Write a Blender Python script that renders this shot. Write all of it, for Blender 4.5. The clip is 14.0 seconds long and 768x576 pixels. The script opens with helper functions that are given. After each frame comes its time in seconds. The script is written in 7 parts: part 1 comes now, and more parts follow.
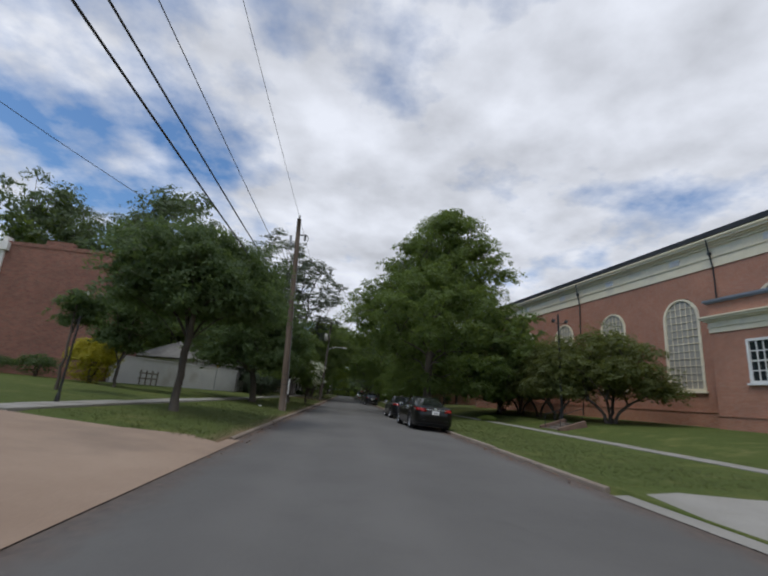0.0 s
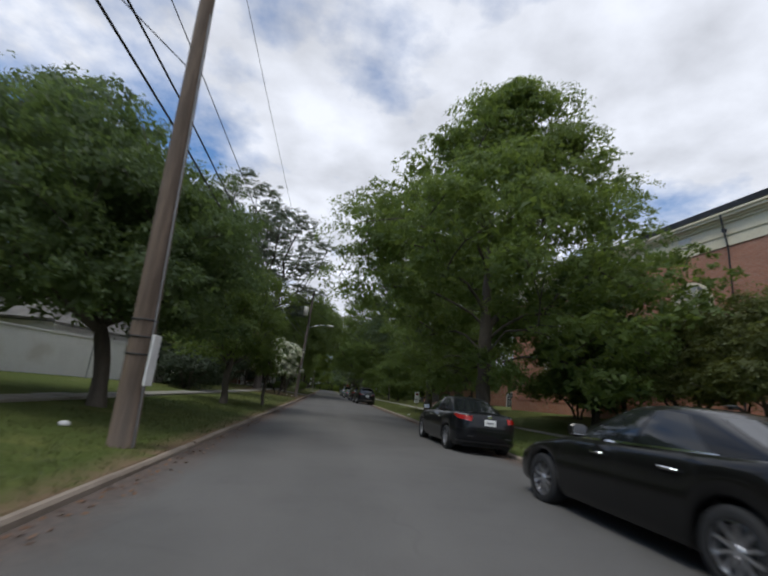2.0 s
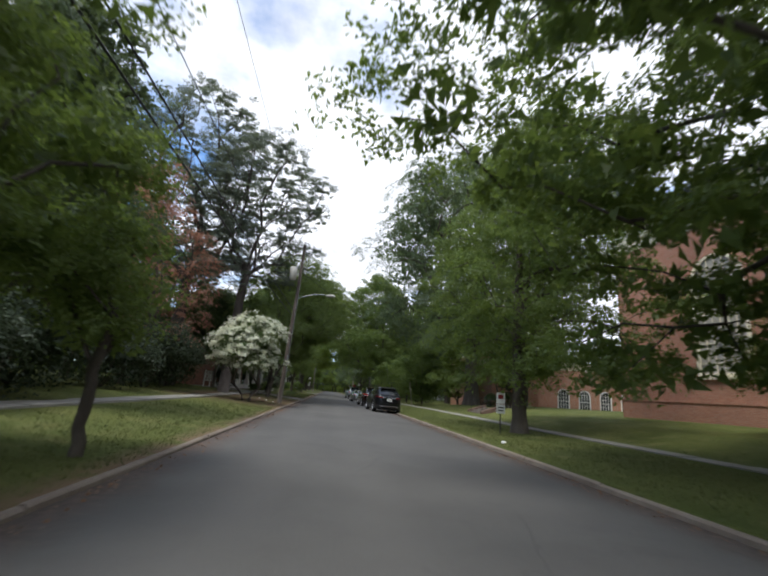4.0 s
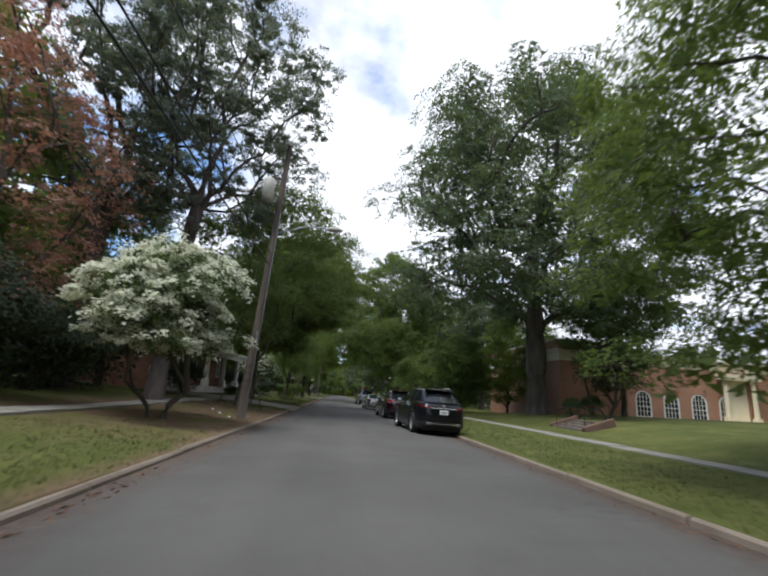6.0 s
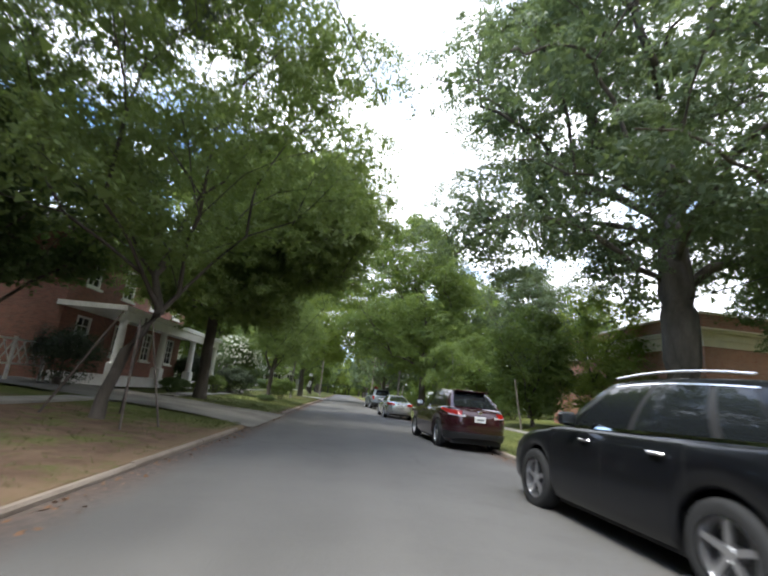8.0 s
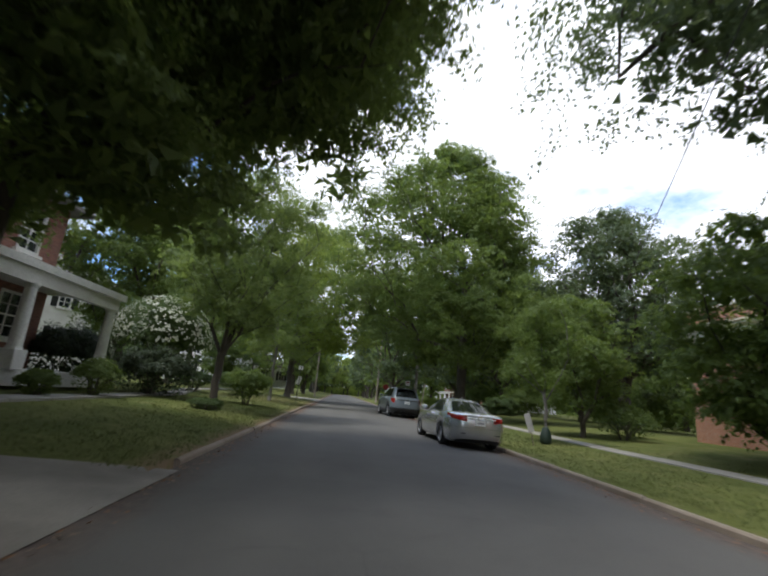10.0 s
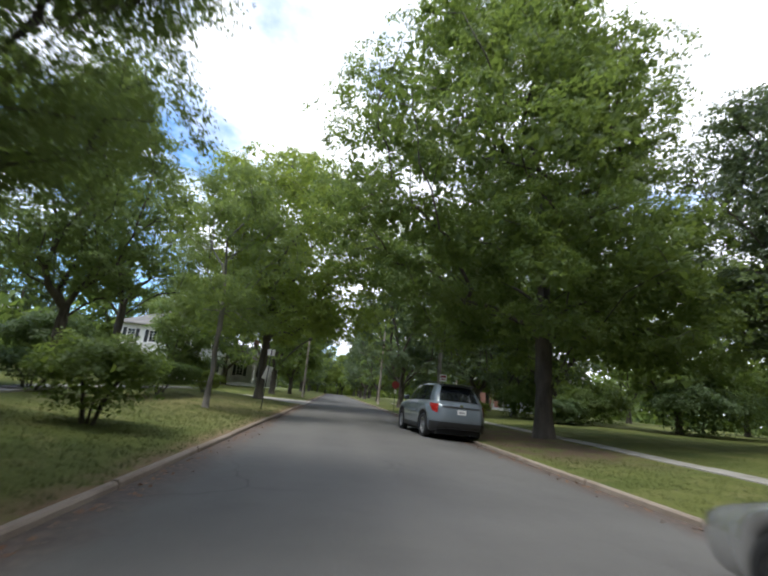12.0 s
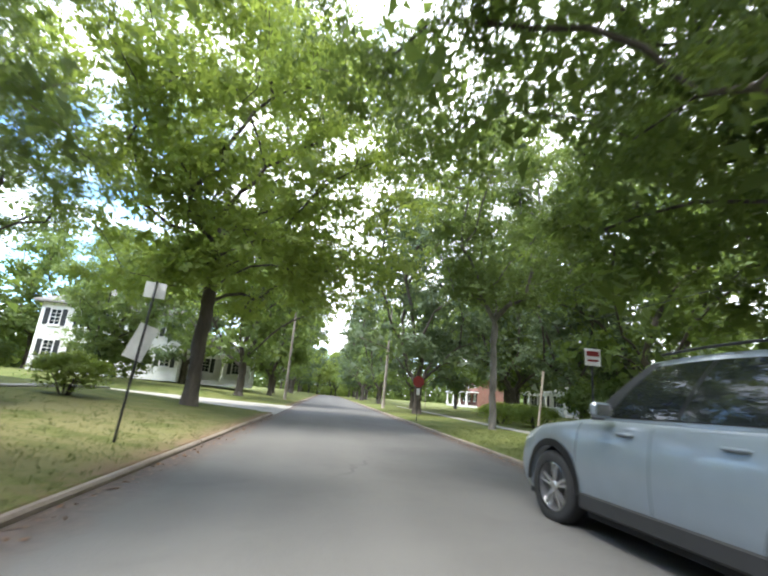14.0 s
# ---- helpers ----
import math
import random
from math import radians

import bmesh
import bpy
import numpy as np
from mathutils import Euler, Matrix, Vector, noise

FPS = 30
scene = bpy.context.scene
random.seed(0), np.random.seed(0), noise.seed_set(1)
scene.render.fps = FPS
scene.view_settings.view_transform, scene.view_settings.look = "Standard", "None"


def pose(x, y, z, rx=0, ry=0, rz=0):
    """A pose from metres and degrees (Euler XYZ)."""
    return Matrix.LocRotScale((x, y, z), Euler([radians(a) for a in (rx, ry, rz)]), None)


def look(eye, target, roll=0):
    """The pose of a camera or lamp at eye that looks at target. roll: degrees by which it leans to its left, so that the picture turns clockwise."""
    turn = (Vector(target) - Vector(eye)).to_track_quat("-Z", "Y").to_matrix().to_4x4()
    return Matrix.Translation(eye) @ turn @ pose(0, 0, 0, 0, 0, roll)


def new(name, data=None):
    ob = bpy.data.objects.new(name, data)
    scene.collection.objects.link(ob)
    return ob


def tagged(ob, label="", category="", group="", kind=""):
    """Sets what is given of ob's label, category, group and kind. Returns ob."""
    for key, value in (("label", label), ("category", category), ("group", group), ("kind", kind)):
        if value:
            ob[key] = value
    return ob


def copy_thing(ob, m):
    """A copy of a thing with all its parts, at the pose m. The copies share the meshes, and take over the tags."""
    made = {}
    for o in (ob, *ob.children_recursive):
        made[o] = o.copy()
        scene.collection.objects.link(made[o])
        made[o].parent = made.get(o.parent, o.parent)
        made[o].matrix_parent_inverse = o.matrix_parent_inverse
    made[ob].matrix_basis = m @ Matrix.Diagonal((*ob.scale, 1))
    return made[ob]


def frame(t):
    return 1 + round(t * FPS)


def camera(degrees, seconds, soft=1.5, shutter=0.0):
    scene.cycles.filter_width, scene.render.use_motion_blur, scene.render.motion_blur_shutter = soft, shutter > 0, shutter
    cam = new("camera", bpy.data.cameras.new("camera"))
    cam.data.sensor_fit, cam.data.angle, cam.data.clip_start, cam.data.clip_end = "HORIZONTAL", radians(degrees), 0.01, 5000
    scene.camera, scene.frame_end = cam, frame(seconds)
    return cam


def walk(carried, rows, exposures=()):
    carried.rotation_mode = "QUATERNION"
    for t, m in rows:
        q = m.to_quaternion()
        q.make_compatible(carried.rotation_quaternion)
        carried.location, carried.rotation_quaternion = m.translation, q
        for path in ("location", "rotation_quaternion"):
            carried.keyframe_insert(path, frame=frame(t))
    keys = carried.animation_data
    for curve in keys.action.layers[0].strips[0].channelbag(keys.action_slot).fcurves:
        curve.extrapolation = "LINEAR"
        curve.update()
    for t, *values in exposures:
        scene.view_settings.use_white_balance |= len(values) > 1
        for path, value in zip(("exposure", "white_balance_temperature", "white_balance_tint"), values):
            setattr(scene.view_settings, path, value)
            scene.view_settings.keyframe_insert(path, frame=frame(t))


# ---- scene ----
# A quiet street with parked cars between a brick church, a brick library and old houses.
cam = camera(84.0, 14.0, soft=2.1, shutter=0.3)
PATH = (
    (0.0, 0.00, 0.00, -4.21, 14.31, 4.66), (0.5, -0.10, 4.11, -4.78, 14.38, 4.86), (1.0, -0.17, 8.32, -5.24, 14.23, 5.14),
    (1.5, -0.19, 12.74, -5.61, 14.10, 5.40), (2.0, -0.22, 17.21, -6.35, 13.85, 5.55), (2.5, -0.17, 21.66, -6.74, 13.72, 5.53),
    (3.0, -0.07, 25.97, -6.79, 13.68, 5.40), (3.2, -0.03, 27.66, -6.70, 13.70, 5.20), (5.3, 0.19, 42.08, -5.63, 13.96, 3.55),
    (5.5, 0.20, 43.59, -5.49, 13.99, 3.72), (6.0, 0.25, 47.34, -5.19, 14.20, 3.91), (6.5, 0.30, 51.13, -5.04, 14.18, 3.97),
    (7.0, 0.33, 54.81, -4.70, 14.12, 4.36), (7.5, 0.34, 58.30, -4.50, 14.40, 4.60), (8.0, 0.25, 61.34, -4.26, 14.16, 5.15),
    (8.2, 0.20, 62.62, -4.18, 14.10, 5.30), (10.3, -0.24, 77.95, -4.94, 14.11, 4.80), (10.5, -0.25, 79.30, -5.05, 14.19, 4.45),
    (11.0, -0.25, 82.63, -5.09, 14.17, 4.51), (11.5, -0.21, 86.06, -5.23, 14.00, 4.60), (12.0, -0.19, 89.44, -5.50, 14.12, 5.05),
    (12.5, -0.18, 92.93, -5.87, 14.06, 5.01), (13.0, -0.14, 96.38, -6.18, 14.12, 4.78), (13.5, -0.07, 99.73, -6.46, 14.25, 4.45),
    (14.0, 0.00, 103.03, -6.39, 14.24, 4.80))
ROWS = []
for t, cx, cy, yaw, pitch, lean in PATH:
    ya, pa = radians(yaw), radians(pitch)
    eye = Vector((cx, cy, 1.25))
    ahead = Vector((-math.sin(ya) * math.cos(pa), math.cos(ya) * math.cos(pa), math.sin(pa)))
    ROWS.append((t, look(eye, eye + ahead, lean)))
EXPOSURES = ((0.0, -0.15), (1.5, 0.0), (2.5, 0.3), (3.0, 0.8), (5.5, 0.6), (6.2, 0.8), (7.0, 1.25), (8.0, 1.85), (9.2, 1.3), (10.5, 0.9), (11.3, 0.75), (12.0, 1.2), (12.5, 1.5), (13.5, 2.25), (14.0, 2.5))
walk(cam, ROWS, EXPOSURES)

# ---- sky and sun ----
SUN_EL, SUN_AZ = radians(64), radians(-130)
world = bpy.data.worlds.new("sky")
scene.world = world
world.use_nodes = True
wn, wl = world.node_tree.nodes, world.node_tree.links
wn.clear()
out = wn.new("ShaderNodeOutputWorld")
bg = wn.new("ShaderNodeBackground")
sky = wn.new("ShaderNodeTexSky")
sky.sky_type, sky.sun_disc = "NISHITA", False
sky.sun_elevation, sky.sun_rotation = SUN_EL, SUN_AZ
sky_gain = wn.new("ShaderNodeMix")
sky_gain.data_type, sky_gain.blend_type = "RGBA", "MULTIPLY"
sky_gain.inputs["Factor"].default_value = 1.0
sky_gain.inputs[7].default_value = (0.095, 0.127, 0.155, 1)
coord = wn.new("ShaderNodeTexCoord")
lift = wn.new("ShaderNodeVectorMath")
lift.operation = "ADD"
lift.inputs[1].default_value = (0.0, 0.0, 0.22)
flat_z = wn.new("ShaderNodeSeparateXYZ")
squash = wn.new("ShaderNodeVectorMath")
squash.operation = "DIVIDE"
deck = wn.new("ShaderNodeCombineXYZ")
fine = wn.new("ShaderNodeTexNoise")
fine.inputs["Scale"].default_value, fine.inputs["Detail"].default_value, fine.inputs["Roughness"].default_value = 5.5, 7, 0.55
fine_part = wn.new("ShaderNodeMath")
fine_part.operation = "MULTIPLY_ADD"
fine_part.inputs[1].default_value = 0.45
big = wn.new("ShaderNodeTexNoise")
big.inputs["Scale"].default_value, big.inputs["Detail"].default_value, big.inputs["Roughness"].default_value = 1.5, 6, 0.5
cover = wn.new("ShaderNodeMapRange")
cover.inputs["From Min"].default_value, cover.inputs["From Max"].default_value = 0.53, 0.73
shade = wn.new("ShaderNodeTexNoise")
shade.inputs["Scale"].default_value, shade.inputs["Detail"].default_value = 4.2, 7
tone = wn.new("ShaderNodeMapRange")
tone.inputs["From Min"].default_value, tone.inputs["From Max"].default_value = 0.3, 0.7
tone.inputs["To Min"].default_value, tone.inputs["To Max"].default_value = 0.59, 0.95
cloud = wn.new("ShaderNodeCombineColor")
mixer = wn.new("ShaderNodeMix")
mixer.data_type = "RGBA"
wl.new(coord.outputs["Generated"], lift.inputs[0])
wl.new(lift.outputs[0], flat_z.inputs[0])
for ch in "XYZ":
    wl.new(flat_z.outputs["Z"], deck.inputs[ch])
wl.new(lift.outputs[0], squash.inputs[0])
wl.new(deck.outputs[0], squash.inputs[1])
for tex in (big, fine, shade):
    wl.new(squash.outputs["Vector"], tex.inputs["Vector"])
wl.new(fine.outputs["Fac"], fine_part.inputs[0])
wl.new(big.outputs["Fac"], fine_part.inputs[2])
axis_split = wn.new("ShaderNodeSeparateXYZ")
wl.new(coord.outputs["Generated"], axis_split.inputs[0])
drift = wn.new("ShaderNodeMath")
drift.operation = "MULTIPLY_ADD"
drift.inputs[1].default_value = 0.18
wl.new(axis_split.outputs[0], drift.inputs[0])
wl.new(fine_part.outputs[0], drift.inputs[2])
wl.new(drift.outputs[0], cover.inputs["Value"])
wl.new(shade.outputs["Fac"], tone.inputs["Value"])
cool = wn.new("ShaderNodeMath")
cool.operation = "MULTIPLY"
cool.inputs[1].default_value = 1.11
wl.new(tone.outputs["Result"], cool.inputs[0])
less_red = wn.new("ShaderNodeMath")
less_red.operation = "MULTIPLY"
less_red.inputs[1].default_value = 0.955
wl.new(tone.outputs["Result"], less_red.inputs[0])
wl.new(less_red.outputs[0], cloud.inputs["Red"])
wl.new(tone.outputs["Result"], cloud.inputs["Green"])
wl.new(cool.outputs[0], cloud.inputs["Blue"])
wl.new(sky.outputs["Color"], sky_gain.inputs[6])
wl.new(sky_gain.outputs[2], mixer.inputs[6])
wl.new(cloud.outputs["Color"], mixer.inputs[7])
wl.new(cover.outputs["Result"], mixer.inputs["Factor"])
wl.new(mixer.outputs[2], bg.inputs["Color"])
wl.new(bg.outputs["Background"], out.inputs["Surface"])
bg.inputs["Strength"].default_value = 1.0

sun_data = bpy.data.lights.new("sun", "SUN")
sun_data.energy, sun_data.angle, sun_data.color = 1.7, radians(22), (0.98, 0.97, 0.9)
sun = new("sun", sun_data)
sun_from = Vector((math.sin(SUN_AZ) * math.cos(SUN_EL), math.cos(SUN_AZ) * math.cos(SUN_EL), math.sin(SUN_EL)))
sun.matrix_world = look(sun_from * 50, (0, 0, 0))

# ---- materials ----
def node_mat(name):
    m = bpy.data.materials.new(name)
    m.use_nodes = True
    n = m.node_tree.nodes
    n.clear()
    o = n.new("ShaderNodeOutputMaterial")
    p = n.new("ShaderNodeBsdfPrincipled")
    m.node_tree.links.new(p.outputs[0], o.inputs[0])
    return m, n, m.node_tree.links, p, o


def noise_node(n, l, vec, scale, detail=4, rough=0.55):
    t = n.new("ShaderNodeTexNoise")
    t.inputs["Scale"].default_value, t.inputs["Detail"].default_value, t.inputs["Roughness"].default_value = scale, detail, rough
    if vec:
        l.new(vec, t.inputs["Vector"])
    return t.outputs["Fac"]


def ramp(n, l, fac, lo, hi, c1, c2):
    r = n.new("ShaderNodeValToRGB")
    r.color_ramp.elements[0].position, r.color_ramp.elements[1].position = lo, hi
    r.color_ramp.elements[0].color, r.color_ramp.elements[1].color = (*c1, 1), (*c2, 1)
    l.new(fac, r.inputs[0])
    return r.outputs[0]


def blend(n, l, fac, a, b, mode="MIX"):
    m = n.new("ShaderNodeMix")
    m.data_type, m.blend_type = "RGBA", mode
    if isinstance(fac, float):
        m.inputs["Factor"].default_value = fac
    else:
        l.new(fac, m.inputs["Factor"])
    for k, v in ((6, a), (7, b)):
        if isinstance(v, tuple):
            m.inputs[k].default_value = (*v, 1)
        else:
            l.new(v, m.inputs[k])
    return m.outputs[2]


def bump(n, l, p, height, strength, dist=0.02):
    b = n.new("ShaderNodeBump")
    b.inputs["Strength"].default_value, b.inputs["Distance"].default_value = strength, dist
    l.new(height, b.inputs["Height"])
    l.new(b.outputs[0], p.inputs["Normal"])


def surface(name, c1, c2, big=0.6, fine=30.0, rough=0.8, bumpy=0.3, stain=None, stain_scale=0.25, metal=0.0, spec=0.5, coat=0.0, dist=0.01, grain=1.0):
    """Two-scale mottled surface in object space; a grain below 1 draws it out along the upright."""
    m, n, l, p, o = node_mat(name)
    vec = n.new("ShaderNodeTexCoord").outputs["Object"]
    if grain < 1.0:
        drawn = n.new("ShaderNodeVectorMath")
        drawn.operation = "MULTIPLY"
        drawn.inputs[1].default_value = (1.0, 1.0, grain)
        l.new(vec, drawn.inputs[0])
        vec = drawn.outputs[0]
    a = ramp(n, l, noise_node(n, l, vec, big), 0.35, 0.65, c1, c2)
    f = noise_node(n, l, vec, fine, 6, 0.65)
    g = ramp(n, l, f, 0.3, 0.7, (0.78, 0.78, 0.78), (1.12, 1.12, 1.12))
    col = blend(n, l, 1.0, a, g, "MULTIPLY")
    if stain:
        s = n.new("ShaderNodeMapRange")
        s.inputs["From Min"].default_value, s.inputs["From Max"].default_value = 0.52, 0.68
        l.new(noise_node(n, l, vec, stain_scale, 5), s.inputs["Value"])
        col = blend(n, l, s.outputs[0], col, stain)
    l.new(col, p.inputs["Base Color"])
    p.inputs["Roughness"].default_value, p.inputs["Metallic"].default_value = rough, metal
    p.inputs["Specular IOR Level"].default_value, p.inputs["Coat Weight"].default_value = spec, coat
    if bumpy:
        bump(n, l, p, f, bumpy, dist)
    return m


def plain(name, c, rough=0.5, metal=0.0, coat=0.0, spec=0.5, grime=0.12):
    m, n, l, p, o = node_mat(name)
    vec = n.new("ShaderNodeTexCoord").outputs["Object"]
    lo, hi = tuple(v * (1 - grime) for v in c), tuple(min(1, v * (1 + grime * 0.5)) for v in c)
    l.new(ramp(n, l, noise_node(n, l, vec, 5.0, 5), 0.3, 0.7, lo, hi), p.inputs["Base Color"])
    p.inputs["Roughness"].default_value, p.inputs["Metallic"].default_value = rough, metal
    p.inputs["Coat Weight"].default_value, p.inputs["Coat Roughness"].default_value = coat, 0.05
    p.inputs["Specular IOR Level"].default_value = spec
    return m


def leaf_mat(name, c1, c2, c3, see=0.35, through_tint=(1.2, 1.15, 0.68)):
    m, n, l, p, o = node_mat(name)
    rnd = n.new("ShaderNodeNewGeometry").outputs["Random Per Island"]
    a = ramp(n, l, rnd, 0.0, 1.0, c1, c2)
    vec = n.new("ShaderNodeTexCoord").outputs["Object"]
    b = blend(n, l, noise_node(n, l, vec, 0.4, 3), a, c3)
    l.new(b, p.inputs["Base Color"])
    p.inputs["Roughness"].default_value, p.inputs["Specular IOR Level"].default_value = 0.5, 0.35
    tr = n.new("ShaderNodeBsdfTranslucent")
    warm = blend(n, l, 1.0, b, through_tint, "MULTIPLY")
    l.new(warm, tr.inputs["Color"])
    mx = n.new("ShaderNodeMixShader")
    mx.inputs[0].default_value = see
    l.new(p.outputs[0], mx.inputs[1])
    l.new(tr.outputs[0], mx.inputs[2])
    l.new(mx.outputs[0], o.inputs[0])
    return m


def brick_mat(name, c1, c2, mortar, scale=1.0):
    m, n, l, p, o = node_mat(name)
    tc = n.new("ShaderNodeTexCoord")
    sep = n.new("ShaderNodeSeparateXYZ")
    l.new(tc.outputs["Object"], sep.inputs[0])
    add = n.new("ShaderNodeMath")
    l.new(sep.outputs[0], add.inputs[0])
    l.new(sep.outputs[1], add.inputs[1])
    cmb = n.new("ShaderNodeCombineXYZ")
    l.new(add.outputs[0], cmb.inputs[0])
    l.new(sep.outputs[2], cmb.inputs[1])
    b = n.new("ShaderNodeTexBrick")
    l.new(cmb.outputs[0], b.inputs["Vector"])
    b.inputs["Color1"].default_value, b.inputs["Color2"].default_value = (*c1, 1), (*c2, 1)
    b.inputs["Mortar"].default_value = (*mortar, 1)
    b.inputs["Scale"].default_value = scale
    b.inputs["Brick Width"].default_value, b.inputs["Row Height"].default_value = 0.215, 0.075
    b.inputs["Mortar Size"].default_value, b.inputs["Bias"].default_value = 0.007, 0.0
    wide = ramp(n, l, noise_node(n, l, tc.outputs["Object"], 0.35, 5), 0.3, 0.72, (0.8, 0.78, 0.78), (1.12, 1.1, 1.08))
    fine = ramp(n, l, noise_node(n, l, tc.outputs["Object"], 14.0, 5), 0.3, 0.7, (0.85, 0.85, 0.85), (1.1, 1.1, 1.1))
    l.new(blend(n, l, 1.0, blend(n, l, 1.0, b.outputs[0], wide, "MULTIPLY"), fine, "MULTIPLY"), p.inputs["Base Color"])
    p.inputs["Roughness"].default_value = 0.85
    inv = n.new("ShaderNodeMath")
    inv.operation, inv.inputs[0].default_value = "SUBTRACT", 1.0
    l.new(b.outputs["Fac"], inv.inputs[1])
    bump(n, l, p, inv.outputs[0], 0.5, 0.008)
    return m


def glass_mat(name, tint=(0.02, 0.025, 0.03), rough=0.03):
    """Dark window glass seen from outside: a glossy dielectric over a dark room."""
    m, n, l, p, o = node_mat(name)
    p.inputs["Base Color"].default_value = (*tint, 1)
    p.inputs["Roughness"].default_value, p.inputs["Specular IOR Level"].default_value = rough, 0.7
    return m


def asphalt_mat():
    """Worn street asphalt: mottled patches, thin cracks, paler wheel tracks and brown grit along both gutters."""
    m, n, l, p, o = node_mat("asphalt")
    vec = n.new("ShaderNodeTexCoord").outputs["Object"]
    sep = n.new("ShaderNodeSeparateXYZ")
    l.new(vec, sep.inputs[0])

    def calc(op, a, b, c=None):
        q = n.new("ShaderNodeMath")
        q.operation = op
        for k, v in enumerate((a, b, c)):
            if v is None:
                continue
            if isinstance(v, (int, float)):
                q.inputs[k].default_value = v
            else:
                l.new(v, q.inputs[k])
        return q.outputs[0]

    def fade(v, a, b):
        r = n.new("ShaderNodeMapRange")
        r.inputs["From Min"].default_value, r.inputs["From Max"].default_value = a, b
        l.new(v, r.inputs["Value"])
        return r.outputs[0]
    fine = noise_node(n, l, vec, 90.0, 6, 0.7)
    col = ramp(n, l, noise_node(n, l, vec, 0.3, 5), 0.33, 0.68, (0.092, 0.087, 0.082), (0.124, 0.118, 0.111))
    col = blend(n, l, 1.0, col, ramp(n, l, fine, 0.3, 0.7, (0.74, 0.74, 0.74), (1.16, 1.16, 1.16)), "MULTIPLY")
    worn = fade(noise_node(n, l, vec, 1.4, 6, 0.65), 0.52, 0.72)
    col = blend(n, l, calc("MULTIPLY", worn, 0.45), col, (0.078, 0.073, 0.069))
    track = calc("MAXIMUM", fade(calc("ABSOLUTE", calc("SUBTRACT", sep.outputs[0], -0.75), 0), 0.5, 0.1), fade(calc("ABSOLUTE", calc("SUBTRACT", sep.outputs[0], 0.8), 0), 0.5, 0.1))
    col = blend(n, l, calc("MULTIPLY", track, 0.18), col, (0.15, 0.142, 0.132))
    wob = n.new("ShaderNodeTexNoise")
    wob.inputs["Scale"].default_value, wob.inputs["Detail"].default_value = 1.7, 5
    l.new(vec, wob.inputs["Vector"])
    bent = n.new("ShaderNodeMix")
    bent.data_type, bent.blend_type = "RGBA", "ADD"
    bent.inputs["Factor"].default_value = 0.5
    l.new(vec, bent.inputs[6])
    l.new(wob.outputs["Color"], bent.inputs[7])
    cell = n.new("ShaderNodeTexVoronoi")
    cell.feature = "DISTANCE_TO_EDGE"
    cell.inputs["Scale"].default_value = 0.33
    l.new(bent.outputs[2], cell.inputs["Vector"])
    crack = calc("MULTIPLY", fade(cell.outputs["Distance"], 0.008, 0.002), fade(noise_node(n, l, vec, 0.22, 3), 0.52, 0.66))
    col = blend(n, l, calc("MULTIPLY", crack, 0.45), col, (0.035, 0.033, 0.031))
    ragged = calc("MULTIPLY_ADD", noise_node(n, l, vec, 1.6, 6, 0.7), 0.9, -0.45)
    side = calc("MAXIMUM", fade(calc("ADD", sep.outputs[0], ragged), -1.75, -2.35), fade(calc("SUBTRACT", sep.outputs[0], ragged), 4.2, 4.75))
    grit = ramp(n, l, noise_node(n, l, vec, 9.0, 6, 0.7), 0.35, 0.68, (0.05, 0.036, 0.03), (0.135, 0.092, 0.072))
    col = blend(n, l, calc("MULTIPLY", side, 0.85), col, grit)
    l.new(col, p.inputs["Base Color"])
    p.inputs["Roughness"].default_value = 0.88
    bump(n, l, p, fine, 0.35, 0.01)
    return m


M = {}
M["asphalt"] = asphalt_mat()
M["concrete"] = surface("concrete", (0.25, 0.235, 0.21), (0.34, 0.32, 0.29), 0.5, 45, 0.9, 0.3, (0.18, 0.165, 0.145), 0.4)
M["kerb"] = surface("kerb", (0.2, 0.155, 0.12), (0.31, 0.255, 0.205), 0.8, 40, 0.9, 0.5, (0.15, 0.13, 0.10), 0.5)
M["drive"] = surface("drive", (0.25, 0.172, 0.122), (0.325, 0.235, 0.172), 0.35, 50, 0.9, 0.3, (0.19, 0.138, 0.104), 0.3)
M["bark"] = surface("bark", (0.055, 0.045, 0.037), (0.12, 0.1, 0.082), 2.0, 26, 0.95, 0.9, None, 0.3, dist=0.03, grain=0.22)
M["bark_grey"] = surface("bark_grey", (0.12, 0.11, 0.1), (0.22, 0.2, 0.18), 2.5, 30, 0.95, 0.8, (0.09, 0.09, 0.075), 1.0, dist=0.02, grain=0.3)
M["bark_pine"] = surface("bark_pine", (0.055, 0.045, 0.04), (0.11, 0.092, 0.082), 2.2, 20, 0.95, 1.0, None, 0.3, dist=0.03, grain=0.3)
M["pole_wood"] = surface("pole_wood", (0.1, 0.072, 0.055), (0.18, 0.132, 0.1), 9.0, 40, 0.9, 0.9, (0.07, 0.055, 0.046), 2.0, grain=0.06)
M["step_worn"] = surface("step_worn", (0.13, 0.105, 0.088), (0.24, 0.2, 0.17), 1.5, 30, 0.9, 0.4, (0.09, 0.075, 0.063), 0.9)
M["step_brick"] = surface("step_brick", (0.14, 0.085, 0.065), (0.22, 0.14, 0.105), 1.5, 30, 0.9, 0.4, (0.1, 0.075, 0.06), 0.7)
